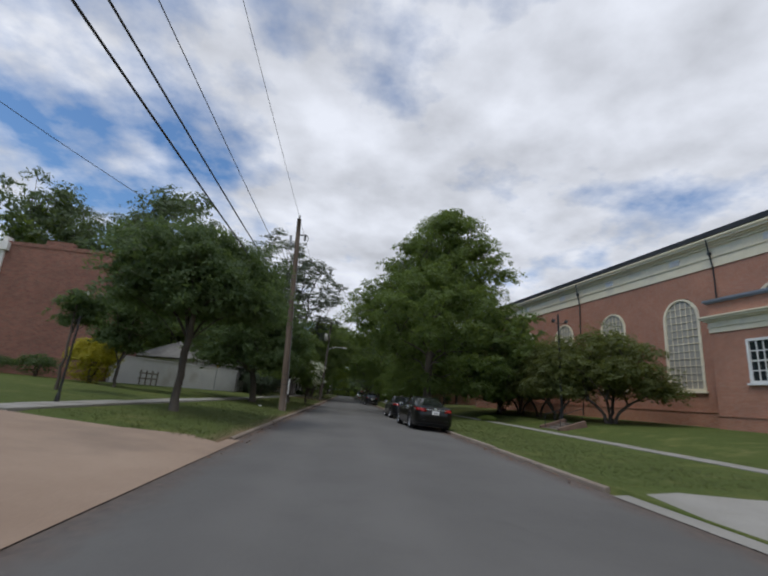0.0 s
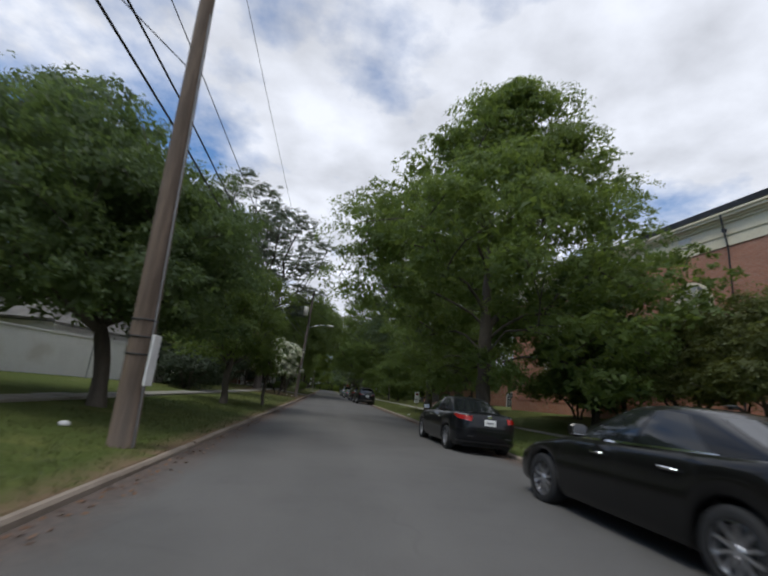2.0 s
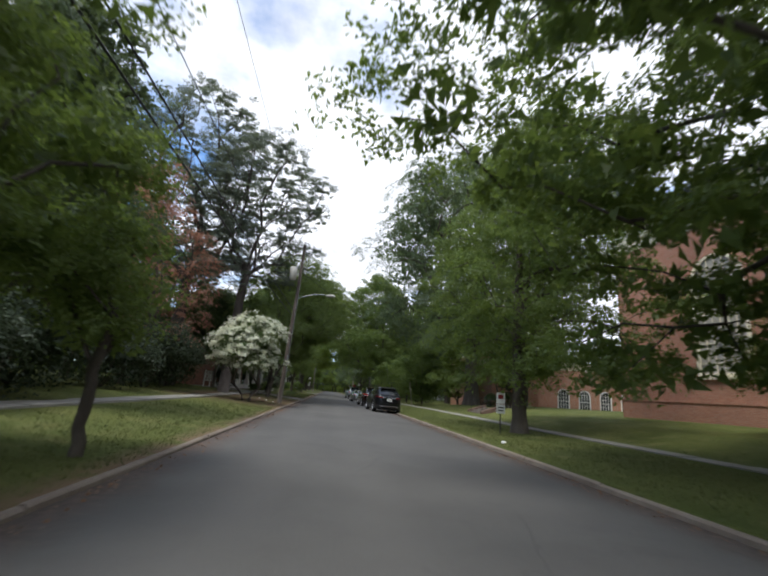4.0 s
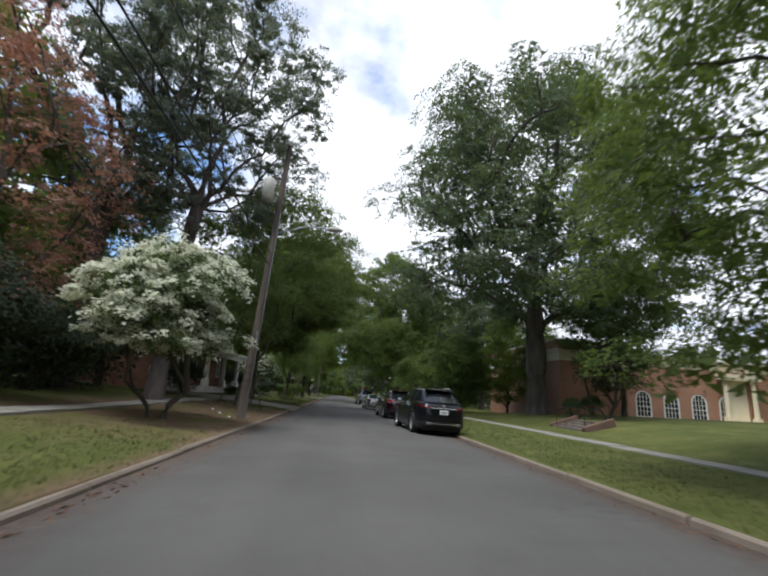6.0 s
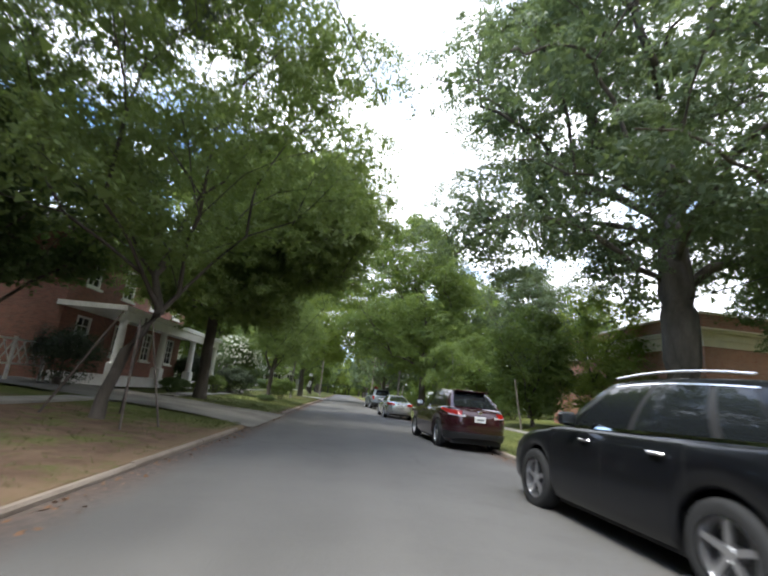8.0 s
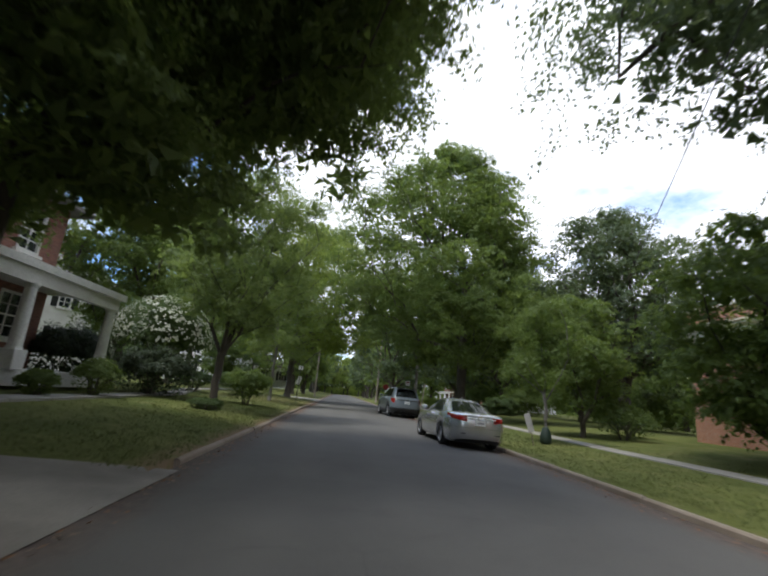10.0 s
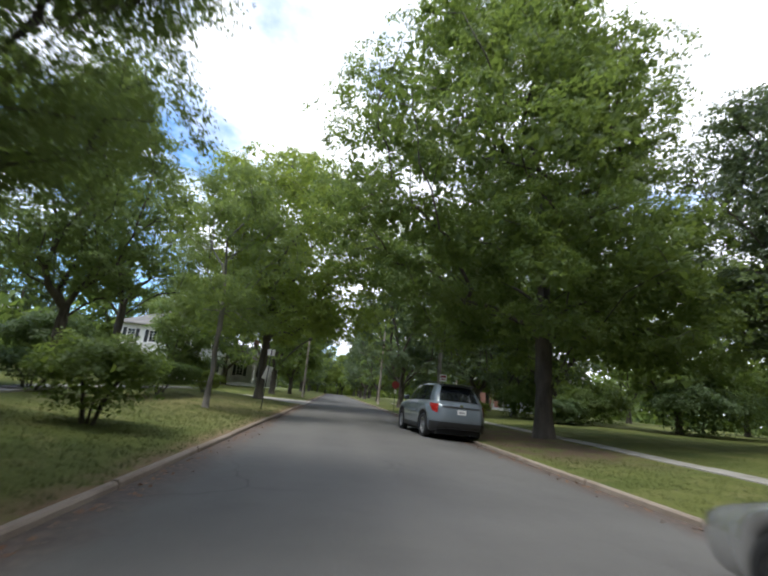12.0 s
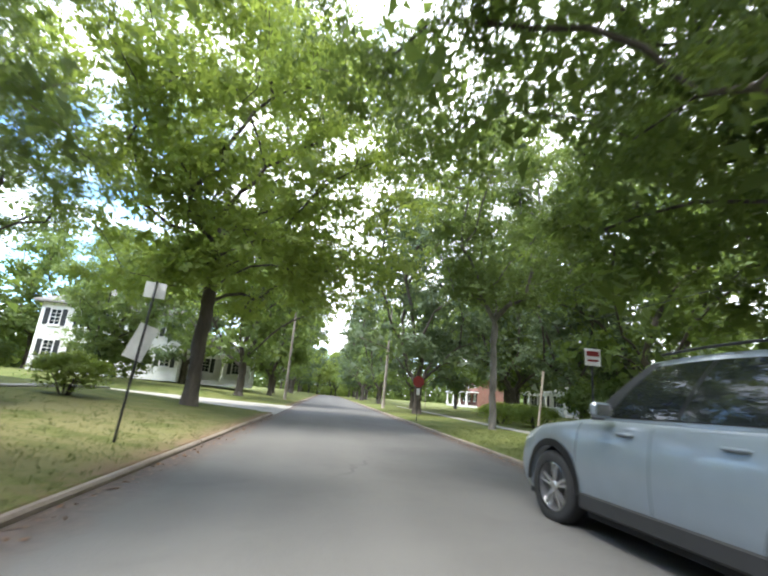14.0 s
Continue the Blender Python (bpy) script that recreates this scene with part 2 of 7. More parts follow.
M["pole_dark"] = surface("pole_dark", (0.08, 0.062, 0.052), (0.15, 0.122, 0.105), 9.0, 40, 0.9, 0.9, (0.06, 0.05, 0.043), 2.0, grain=0.06)
M["grey_wood"] = surface("grey_wood", (0.2, 0.17, 0.14), (0.3, 0.26, 0.22), 1.2, 30, 0.9, 0.6, (0.13, 0.11, 0.09), 0.7)
M["brick_church"] = brick_mat("brick_church", (0.45, 0.2, 0.128), (0.345, 0.145, 0.092), (0.45, 0.355, 0.29))
M["brick_old"] = brick_mat("brick_old", (0.28, 0.115, 0.085), (0.18, 0.08, 0.064), (0.26, 0.18, 0.14))
M["brick_library"] = brick_mat("brick_library", (0.46, 0.22, 0.138), (0.36, 0.16, 0.098), (0.44, 0.355, 0.29))
M["stone_trim"] = surface("stone_trim", (0.77, 0.68, 0.5), (0.84, 0.755, 0.575), 0.6, 20, 0.8, 0.15, (0.64, 0.57, 0.45), 0.6)
M["white_paint"] = surface("white_paint", (0.72, 0.71, 0.69), (0.82, 0.81, 0.79), 0.6, 18, 0.55, 0.08, (0.62, 0.6, 0.57), 0.7)
M["white_wall"] = surface("white_wall", (0.66, 0.65, 0.64), (0.78, 0.77, 0.76), 0.5, 24, 0.8, 0.15, (0.56, 0.53, 0.5), 0.5)
M["slate"] = surface("slate", (0.055, 0.057, 0.065), (0.09, 0.09, 0.1), 1.0, 12, 0.75, 0.4)
M["shingle"] = surface("shingle", (0.12, 0.115, 0.11), (0.19, 0.18, 0.17), 1.0, 14, 0.9, 0.4)
M["pane"] = glass_mat("pane")
M["leaded"] = glass_mat("leaded", (0.37, 0.345, 0.3), 0.3)
M["metal_grey"] = plain("metal_grey", (0.32, 0.33, 0.34), 0.45, 0.8)
M["metal_dark"] = plain("metal_dark", (0.03, 0.03, 0.032), 0.5, 0.3)
M["wire"] = plain("wire", (0.035, 0.035, 0.037), 0.6)
M["shutter"] = plain("shutter", (0.02, 0.022, 0.024), 0.5)
M["sign_white"] = plain("sign_white", (0.75, 0.75, 0.74), 0.4)
M["sign_red"] = plain("sign_red", (0.24, 0.025, 0.025), 0.5)
M["sign_yellow"] = plain("sign_yellow", (0.75, 0.5, 0.03), 0.4)
M["sign_ink"] = plain("sign_ink", (0.05, 0.05, 0.055), 0.5)
M["rubber"] = plain("rubber", (0.018, 0.018, 0.019), 0.85)
M["chrome"] = plain("chrome", (0.8, 0.8, 0.82), 0.12, 1.0, grime=0.05)
M["alloy"] = plain("alloy", (0.55, 0.55, 0.57), 0.3, 0.9, grime=0.05)
M["trim_black"] = plain("trim_black", (0.022, 0.022, 0.023), 0.55)
M["car_glass"] = glass_mat("car_glass", (0.012, 0.014, 0.016), 0.02)
M["lamp_red"] = plain("lamp_red", (0.5, 0.018, 0.012), 0.12, 0.0, 0.6)
M["lamp_clear"] = plain("lamp_clear", (0.65, 0.62, 0.62), 0.12, 0.2, 0.6)
M["metal_pale"] = plain("metal_pale", (0.5, 0.48, 0.43), 0.55)
M["lamp_dark"] = plain("lamp_dark", (0.2, 0.012, 0.014), 0.1, 0.0, 0.6)
M["drive_grey"] = surface("drive_grey", (0.17, 0.155, 0.135), (0.24, 0.22, 0.195), 0.7, 40, 0.9, 0.4, (0.12, 0.105, 0.09), 0.4)
# paler leaf green: hazy glare over the dim crowns is put into the colour
M["leaf_glare_pale"] = leaf_mat("leaf_glare_pale", (0.135, 0.195, 0.08), (0.195, 0.26, 0.105), (0.185, 0.245, 0.1), 0.6)
M["paint_black"] = plain("paint_black", (0.0065, 0.0063, 0.006), 0.3, 0.0, 0.6, 0.15, 0.05)
M["paint_blue_black"] = plain("paint_blue_black", (0.006, 0.0066, 0.0085), 0.3, 0.0, 0.6, 0.15, 0.05)
M["paint_maroon"] = plain("paint_maroon", (0.032, 0.0045, 0.009), 0.2, 0.3, 1.0, grime=0.05)
M["paint_silver"] = plain("paint_silver", (0.55, 0.55, 0.545), 0.25, 0.7, 0.8, grime=0.05)
M["paint_grey"] = plain("paint_grey", (0.15, 0.178, 0.205), 0.28, 0.0, 1.0, grime=0.05)
M["leaf_maple"] = leaf_mat("leaf_maple", (0.097, 0.155, 0.050), (0.156, 0.220, 0.076), (0.154, 0.205, 0.067), 0.6)
M["leaf_dark"] = leaf_mat("leaf_dark", (0.079, 0.130, 0.060), (0.119, 0.180, 0.080), (0.119, 0.165, 0.076), 0.58)
M["leaf_oak"] = leaf_mat("leaf_oak", (0.078, 0.12, 0.068), (0.125, 0.17, 0.094), (0.11, 0.145, 0.086), 0.52)
M["leaf_olive"] = leaf_mat("leaf_olive", (0.105, 0.135, 0.05), (0.165, 0.19, 0.074), (0.15, 0.165, 0.062), 0.55)
M["leaf_light"] = leaf_mat("leaf_light", (0.176, 0.250, 0.070), (0.242, 0.310, 0.098), (0.220, 0.280, 0.084), 0.68)
# leaf green darkened to stand in for the shade under the trees
M["leaf_shade_dark"] = leaf_mat("leaf_shade_dark", (0.032, 0.05, 0.028), (0.058, 0.08, 0.042), (0.045, 0.065, 0.036), 0.25)
M["leaf_pine"] = leaf_mat("leaf_pine", (0.105, 0.132, 0.112), (0.185, 0.212, 0.172), (0.138, 0.168, 0.148), 0.45)
M["leaf_rust"] = leaf_mat("leaf_rust", (0.33, 0.165, 0.125), (0.48, 0.27, 0.205), (0.32, 0.19, 0.145), 0.55, (1.1, 0.95, 0.8))
M["leaf_yellow"] = leaf_mat("leaf_yellow", (0.42, 0.36, 0.03), (0.6, 0.5, 0.045), (0.32, 0.33, 0.03), 0.4)
M["leaf_purple"] = leaf_mat("leaf_purple", (0.045, 0.03, 0.025), (0.08, 0.06, 0.04), (0.035, 0.06, 0.025), 0.3)
M["bract"] = leaf_mat("bract", (0.6, 0.63, 0.5), (0.84, 0.84, 0.75), (0.78, 0.79, 0.67), 0.52, (1.0, 1.0, 0.95))
M["blade"] = leaf_mat("blade", (0.06, 0.09, 0.026), (0.11, 0.145, 0.045), (0.125, 0.13, 0.052), 0.3)


# ---- building helpers ----
def link(name, me, material, parent=None, label="", smooth=False):
    if material is not None:
        me.materials.append(material)
    if smooth:
        me.polygons.foreach_set("use_smooth", [True] * len(me.polygons))
    ob = new(name, me)
    ob.parent = parent
    if label:
        tagged(ob, label)
    return ob


def part(name, bm, material, parent=None, label="", smooth=False):
    me = bpy.data.meshes.new(name)
    bm.normal_update()
    bm.to_mesh(me)
    bm.free()
    return link(name, me, material, parent, label, smooth)


def empty(name, at=(0, 0, 0), rz=0.0):
    ob = new(name)
    ob.empty_display_size = 0.2
    ob.matrix_basis = pose(*at, 0, 0, rz)
    return ob


def box(bm, cx, cy, cz, sx, sy, sz, m=None, bev=0.0):
    made = bmesh.ops.create_cube(bm, size=1.0)["verts"]
    t = Matrix.Translation((cx, cy, cz)) @ Matrix.Diagonal((sx, sy, sz, 1))
    bmesh.ops.transform(bm, matrix=(m @ t) if m else t, verts=made)
    if bev:
        edges = list({e for v in made for e in v.link_edges})
        bmesh.ops.bevel(bm, geom=edges, offset=bev, segments=1, affect="EDGES")


def tube(bm, pts, radii, sides=8, cap=True):
    """A tube along points with a radius at each."""
    pts = [Vector(p) for p in pts]
    rings, up = [], Vector((0.13, 0.21, 1)).normalized()
    for i, p in enumerate(pts):
        d = (pts[min(i + 1, len(pts) - 1)] - pts[max(i - 1, 0)]).normalized()
        a = d.cross(up if abs(d.dot(up)) < 0.97 else Vector((1, 0, 0))).normalized()
        b = d.cross(a)
        r = radii[i] if hasattr(radii, "__len__") else radii
        rings.append([bm.verts.new(p + r * (math.cos(k * math.tau / sides) * a + math.sin(k * math.tau / sides) * b)) for k in range(sides)])
    for u, v in zip(rings, rings[1:]):
        for k in range(sides):
            bm.faces.new((u[k], u[(k + 1) % sides], v[(k + 1) % sides], v[k]))
    if cap:
        bm.faces.new(rings[0])
        bm.faces.new(rings[-1][::-1])


def lathe(bm, profile, sides=24, m=None, closed=True):
    """Turns (radius, height) points round z."""
    rings = []
    for r, z in profile:
        ring = []
        for k in range(sides):
            a = k * math.tau / sides
            v = Vector((r * math.cos(a), r * math.sin(a), z))
            ring.append(bm.verts.new(m @ v if m else v))
        rings.append(ring)
    for u, v in zip(rings, rings[1:]):
        for k in range(sides):
            bm.faces.new((u[k], u[(k + 1) % sides], v[(k + 1) % sides], v[k]))
    if closed:
        bm.faces.new(rings[0][::-1])
        bm.faces.new(rings[-1])


def prism(bm, outline, depth, m=None):
    """Extrudes an outline in the x-z plane by depth along +y."""
    front = [bm.verts.new((m @ Vector((x, 0, z))) if m else (x, 0, z)) for x, z in outline]
    back = [bm.verts.new((m @ Vector((x, depth, z))) if m else (x, depth, z)) for x, z in outline]
    bm.faces.new(front)
    bm.faces.new(back[::-1])
    for k in range(len(outline)):
        j = (k + 1) % len(outline)
        bm.faces.new((front[j], front[k], back[k], back[j]))


def wall_slab(bm, width, z0, z1, thick, holes):
    """A wall in the x-z plane, outer face at y = 0, with rectangular holes (x0, x1, za, zb) right through: one closed skin."""
    xs = sorted({0.0, width, *(v for h in holes for v in h[:2])})
    zs = sorted({z0, z1, *(v for h in holes for v in h[2:])})
    nx, nz = len(xs) - 1, len(zs) - 1

    def solid(i, k):
        if not (0 <= i < nx and 0 <= k < nz):
            return False
        cx, cz = (xs[i] + xs[i + 1]) / 2, (zs[k] + zs[k + 1]) / 2
        return not any(h[0] < cx < h[1] and h[2] < cz < h[3] for h in holes)
    made = {}

    def corner(i, k, back):
        if (i, k, back) not in made:
            made[i, k, back] = bm.verts.new((xs[i], thick if back else 0.0, zs[k]))
        return made[i, k, back]
    for i in range(nx):
        for k in range(nz):
            if not solid(i, k):
                continue
            ring = ((i, k), (i + 1, k), (i + 1, k + 1), (i, k + 1))
            bm.faces.new([corner(a, b, 0) for a, b in ring])
            bm.faces.new([corner(a, b, 1) for a, b in ring[::-1]])
            for (a, b), (c, d), (ni, nk) in zip(ring, ring[1:] + ring[:1], ((i, k - 1), (i + 1, k), (i, k + 1), (i - 1, k))):
                if not solid(ni, nk):
                    bm.faces.new((corner(a, b, 0), corner(a, b, 1), corner(c, d, 1), corner(c, d, 0)))


def arch_outline(w, h, n=12):
    """A round-headed opening of width w and full height h, from its sill's middle."""
    pts = [(-w / 2, 0), (w / 2, 0)]
    pts += [(w / 2 * math.cos(a), h - w / 2 + w / 2 * math.sin(a)) for a in [k * math.pi / n for k in range(n + 1)]]
    return pts


def window(parent, at, w, h, nx, ny, arched=False, frame_mat=None, pane_mat=None, bar=0.035, rim=0.11, sill=True, surround=0.0):
    """A window on a wall whose outer face is y = 0 of its parent; at = (x, z) of its sill's middle."""
    x, z = at
    bm = bmesh.new()
    if arched:
        outer, inner = arch_outline(w, h), [(px * (1 - 2 * rim / w), rim + pz * (1 - 1.6 * rim / h)) for px, pz in arch_outline(w, h)]
    else:
        outer = [(-w / 2, 0), (w / 2, 0), (w / 2, h), (-w / 2, h)]
        inner = [(-w / 2 + rim, rim), (w / 2 - rim, rim), (w / 2 - rim, h - rim), (-w / 2 + rim, h - rim)]
    fo = [[bm.verts.new((x + px, y, z + pz)) for px, pz in ring] for ring, y in ((outer, 0.1), (outer, -0.035), (inner, -0.035), (inner, 0.1))]
    for a, b in zip(fo, fo[1:]):
        for k in range(len(a)):
            j = (k + 1) % len(a)
            bm.faces.new((a[k], a[j], b[j], b[k]))

    def top_at(px):
        return h - rim if not arched else h - w / 2 + math.sqrt(max(0.0, (w / 2 - rim) ** 2 - px * px))
    for k in range(1, nx):
        px = -w / 2 + rim + (w - 2 * rim) * k / nx
        t = top_at(px)
        box(bm, x + px, 0.03, z + (rim + t) / 2, bar, 0.04, t - rim)
    for k in range(1, ny):
        pz = rim + (h - 2 * rim) * k / ny
        half = w / 2 - rim
        if arched and pz > h - w / 2:
            half = math.sqrt(max(0.0, half ** 2 - (pz - h + w / 2) ** 2))
        box(bm, x, 0.032, z + pz, 2 * half, 0.036, bar * (1.6 if k == ny // 2 else 1))
    if sill:
        box(bm, x, -0.04, z - 0.05, w + 0.2, 0.2, 0.1)
    ob = part("window", bm, frame_mat or M["white_paint"], parent)
    g = bmesh.new()
    pts = arch_outline(w - rim, h - rim / 2) if arched else [(-w / 2 + rim / 2, 0), (w / 2 - rim / 2, 0), (w / 2 - rim / 2, h - rim / 2), (-w / 2 + rim / 2, h - rim / 2)]
    prism(g, [(x + px, z + rim / 2 + pz * 0.98) for px, pz in pts], 0.012, Matrix.Translation((0, 0.055, 0)))
    part("pane", g, pane_mat or M["pane"], ob)
    return ob

# ---- ground, road, kerbs, pavements ----
KERB_L, KERB_R = -2.45, 4.9
ROAD_Z = ((KERB_L, -0.02), (-1.2, 0.0), (1.0, 0.01), (3.0, -0.03), (KERB_R, -0.1))


def lerp_table(x, table):
    return float(np.interp(x, [a for a, _ in table], [b for _, b in table]))


def pave_right(y):
    return lerp_table(y, ((10, 11.1), (30, 10.9), (52, 9.6), (71, 9.6), (90, 8.9), (106, 9.7), (150, 9.7)))


LEFT_RISE = ((-60, 1.2), (-16, 0.85), (-10, 0.6), (-6.4, 0.36), (-2.7, 0.05))
BANK = ((0, 0.0), (1.0, 0.05), (2.6, 0.42), (9, 0.85), (30, 1.2))


def ground_z(x, y):
    """Height of the lawns; under the road the sheet lies lower."""
    if x < KERB_L - 0.12:
        z = lerp_table(x, LEFT_RISE)
        if x > -15.5 and (-2.2 < y < 9.7 or 75.8 < y < 81.6):
            z -= 0.09
        side = 1 - min(1.0, max(0.0, abs(y - 131.0) - 4.0) / 2.5)
        z = z * (1 - 0.75 * side)
        return z + 0.02 * noise.noise((x * 0.6, y * 0.6, 0))
    if x > KERB_R + 0.12:
        if x < 15.5 and -1.2 < y < 7.0:
            return -0.03 + 0.1 * min(1.0, (x - KERB_R) / 4)
        edge = pave_right(y)
        flat = -0.005 + 0.145 * min(1.0, (x - KERB_R) / max(0.5, edge - 0.8 - KERB_R))
        bank = lerp_table(x - edge - 0.7 - 1.5 * max(0.0, 1 - abs(y - 69.5) / 9.0) ** 0.5, BANK) * (1 if y < 78 else max(0.25, 1 - (y - 78) / 20))
        return flat + max(0.0, bank) + 0.015 * noise.noise((x * 0.6, y * 0.6, 3))
    return -0.3


def lawn_material():
    m, n, l, p, o = node_mat("lawn")
    vec = n.new("ShaderNodeTexCoord").outputs["Object"]
    sep = n.new("ShaderNodeSeparateXYZ")
    l.new(vec, sep.inputs[0])
    base = ramp(n, l, noise_node(n, l, vec, 0.35, 5), 0.32, 0.7, (0.078, 0.1, 0.027), (0.138, 0.148, 0.046))
    fine = ramp(n, l, noise_node(n, l, vec, 22.0, 6, 0.7), 0.28, 0.72, (0.6, 0.6, 0.55), (1.3, 1.3, 1.2))
    col = blend(n, l, 1.0, base, fine, "MULTIPLY")
    straw = n.new("ShaderNodeMapRange")
    straw.inputs["From Min"].default_value, straw.inputs["From Max"].default_value = 0.5, 0.72
    l.new(noise_node(n, l, vec, 1.1, 6, 0.65), straw.inputs["Value"])
    col = blend(n, l, straw.outputs[0], col, (0.165, 0.16, 0.06))

    def zone(out_socket, a, b, c, d):
        """1 between b and c, fading to 0 at a and d."""
        r1, r2, mul = n.new("ShaderNodeMapRange"), n.new("ShaderNodeMapRange"), n.new("ShaderNodeMath")
        r1.inputs["From Min"].default_value, r1.inputs["From Max"].default_value = a, b
        r2.inputs["From Min"].default_value, r2.inputs["From Max"].default_value = d, c
        mul.operation = "MULTIPLY"
        for r in (r1, r2):
            l.new(out_socket, r.inputs["Value"])
        l.new(r1.outputs[0], mul.inputs[0])
        l.new(r2.outputs[0], mul.inputs[1])
        return mul.outputs[0]

    def both(a, b, op="MULTIPLY"):
        q = n.new("ShaderNodeMath")
        q.operation = op
        l.new(a, q.inputs[0])
        l.new(b, q.inputs[1])
        return q.outputs[0]
    soil = ramp(n, l, noise_node(n, l, vec, 2.0, 6, 0.7), 0.3, 0.7, (0.09, 0.055, 0.038), (0.2, 0.135, 0.09))
    rag = n.new("ShaderNodeMapRange")
    rag.inputs["From Min"].default_value, rag.inputs["From Max"].default_value = 0.36, 0.5
    l.new(noise_node(n, l, vec, 0.9, 6, 0.7), rag.inputs["Value"])
    worn = both(both(zone(sep.outputs[0], -9.5, -8.0, -2.2, -2.1), zone(sep.outputs[1], 55.0, 60.0, 72.5, 74.0)), rag.outputs[0])
    col = blend(n, l, worn, col, soil)
    dry = both(both(zone(sep.outputs[0], -9.5, -7.0, -2.2, -2.1), zone(sep.outputs[1], 100.0, 108.0, 117.0, 121.0)), rag.outputs[0])
    col = blend(n, l, dry, col, (0.168, 0.155, 0.066))
    lush = both(zone(sep.outputs[1], -30.0, -20.0, 34.0, 46.0), rag.outputs[0])
    col = blend(n, l, lush, col, blend(n, l, 1.0, fine, (0.078, 0.102, 0.027), "MULTIPLY"))
    under = both(both(zone(sep.outputs[0], 4.9, 5.6, 8.2, 10.0), zone(sep.outputs[1], 99.0, 102.0, 110.0, 114.0)), rag.outputs[0])
    col = blend(n, l, under, col, (0.11, 0.075, 0.05))
    verge = both(zone(sep.outputs[0], -3.1, -2.6, -2.2, -2.1), rag.outputs[0])
    col = blend(n, l, verge, col, (0.19, 0.13, 0.08))
    l.new(col, p.inputs["Base Color"])
    p.inputs["Roughness"].default_value, p.inputs["Specular IOR Level"].default_value = 0.95, 0.2
    bump(n, l, p, noise_node(n, l, vec, 35.0, 5, 0.7), 0.8, 0.03)
    return m


M["lawn"] = lawn_material()
xs = [-900, -400, -200, -120, -80, -60, -45, -35, -28, -22, -18, -15] + [round(-13 + 0.7 * k, 2) for k in range(15)]
xs = [x for x in xs if x < -2.8] + [-2.65, -2.58, -2.5, 0.0, 3.0, 4.95, 5.03, 5.1] + [round(5.8 + 0.7 * k, 2) for k in range(27)]
xs += [26, 30, 36, 44, 55, 70, 100, 160, 300, 900]
ys = [-400, -150, -80, -50, -35, -25] + [-18 + 1.5 * k for k in range(125)] + [175, 185, 200, 220, 250, 300, 400, 600, 1200]
verts = [(x, y, ground_z(x, y)) for y in ys for x in xs]
faces = [(j * len(xs) + i, j * len(xs) + i + 1, (j + 1) * len(xs) + i + 1, (j + 1) * len(xs) + i) for j in range(len(ys) - 1) for i in range(len(xs) - 1)]
me = bpy.data.meshes.new("ground")
me.from_pydata(verts, [], faces)
ground = tagged(link("ground", me, M["lawn"], smooth=True), "mown lawn with straw and bare patches beside the street", "ground", kind="structure")


def strip(name, ys_, profile, material, label, category):
    """A long sheet along y whose cross profile is given by profile(y)."""
    bm = bmesh.new()
    rows = [[bm.verts.new((x, y, z)) for x, z in profile(y)] for y in ys_]
    for a, b in zip(rows, rows[1:]):
        for k in range(len(a) - 1):
            bm.faces.new((a[k], a[k + 1], b[k + 1], b[k]))
    return tagged(part(name, bm, material, smooth=True), label, category, kind="structure")


road = strip("road", [-120 + 4 * k for k in range(111)], lambda y: ROAD_Z, M["asphalt"], "worn grey asphalt street with a slight crown", "road")
lane = bmesh.new()
pts = [[lane.verts.new((x, y, z)) for y in (a, (a + b) / 2, b)] for x, a, b, z in ((-2.3, 124.4, 137.0, 0.004), (-3.4, 126.2, 135.4, 0.06), (-6, 127.3, 134.9, 0.14), (-14, 127.5, 134.7, 0.3), (-45, 127.5, 134.7, 0.42))]
for a, b in zip(pts, pts[1:]):
    for k in range(2):
        lane.faces.new((a[k], a[k + 1], b[k + 1], b[k]))
tagged(part("side_road", lane, M["concrete"]), "pale worn concrete side street meeting the asphalt", "road", kind="structure")


def slope_sheet(name, x0, x1, y0, y1, flare, material, label, sign):
    """A drive from the gutter up over the verge."""
    bm = bmesh.new()
    rows = []
    for k in range(13):
        u = k / 12
        x = x0 + (x1 - x0) * u
        f = flare * max(0.0, 1 - u * 5)
        z = ground_z(x, (y0 + y1) / 2) + 0.1 if k > 0 else -0.005 if sign < 0 else -0.085
        rows.append([bm.verts.new((x, y, z)) for y in (y0 - f, y0 + (y1 - y0) / 3, y0 + (y1 - y0) * 2 / 3, y1 + f)])
    for a, b in zip(rows, rows[1:]):
        for j in range(3):
            bm.faces.new((a[j], a[j + 1], b[j + 1], b[j]) if sign > 0 else (a[j + 1], a[j], b[j], b[j + 1]))
    return tagged(part(name, bm, material, smooth=True), label, "driveway", kind="structure")


slope_sheet("driveway", -2.3, -16, -2.0, 9.6, 1.3, M["drive"], "tan concrete driveway crossing the verge", -1)
slope_sheet("driveway", 4.8, 16, -1.0, 6.8, 0.8, M["concrete"], "pale concrete driveway apron beside the lawn", 1)
slope_sheet("driveway", -2.3, -13, 76.0, 81.5, 1.0, M["drive_grey"], "grey concrete driveway in front of the porch house", -1)


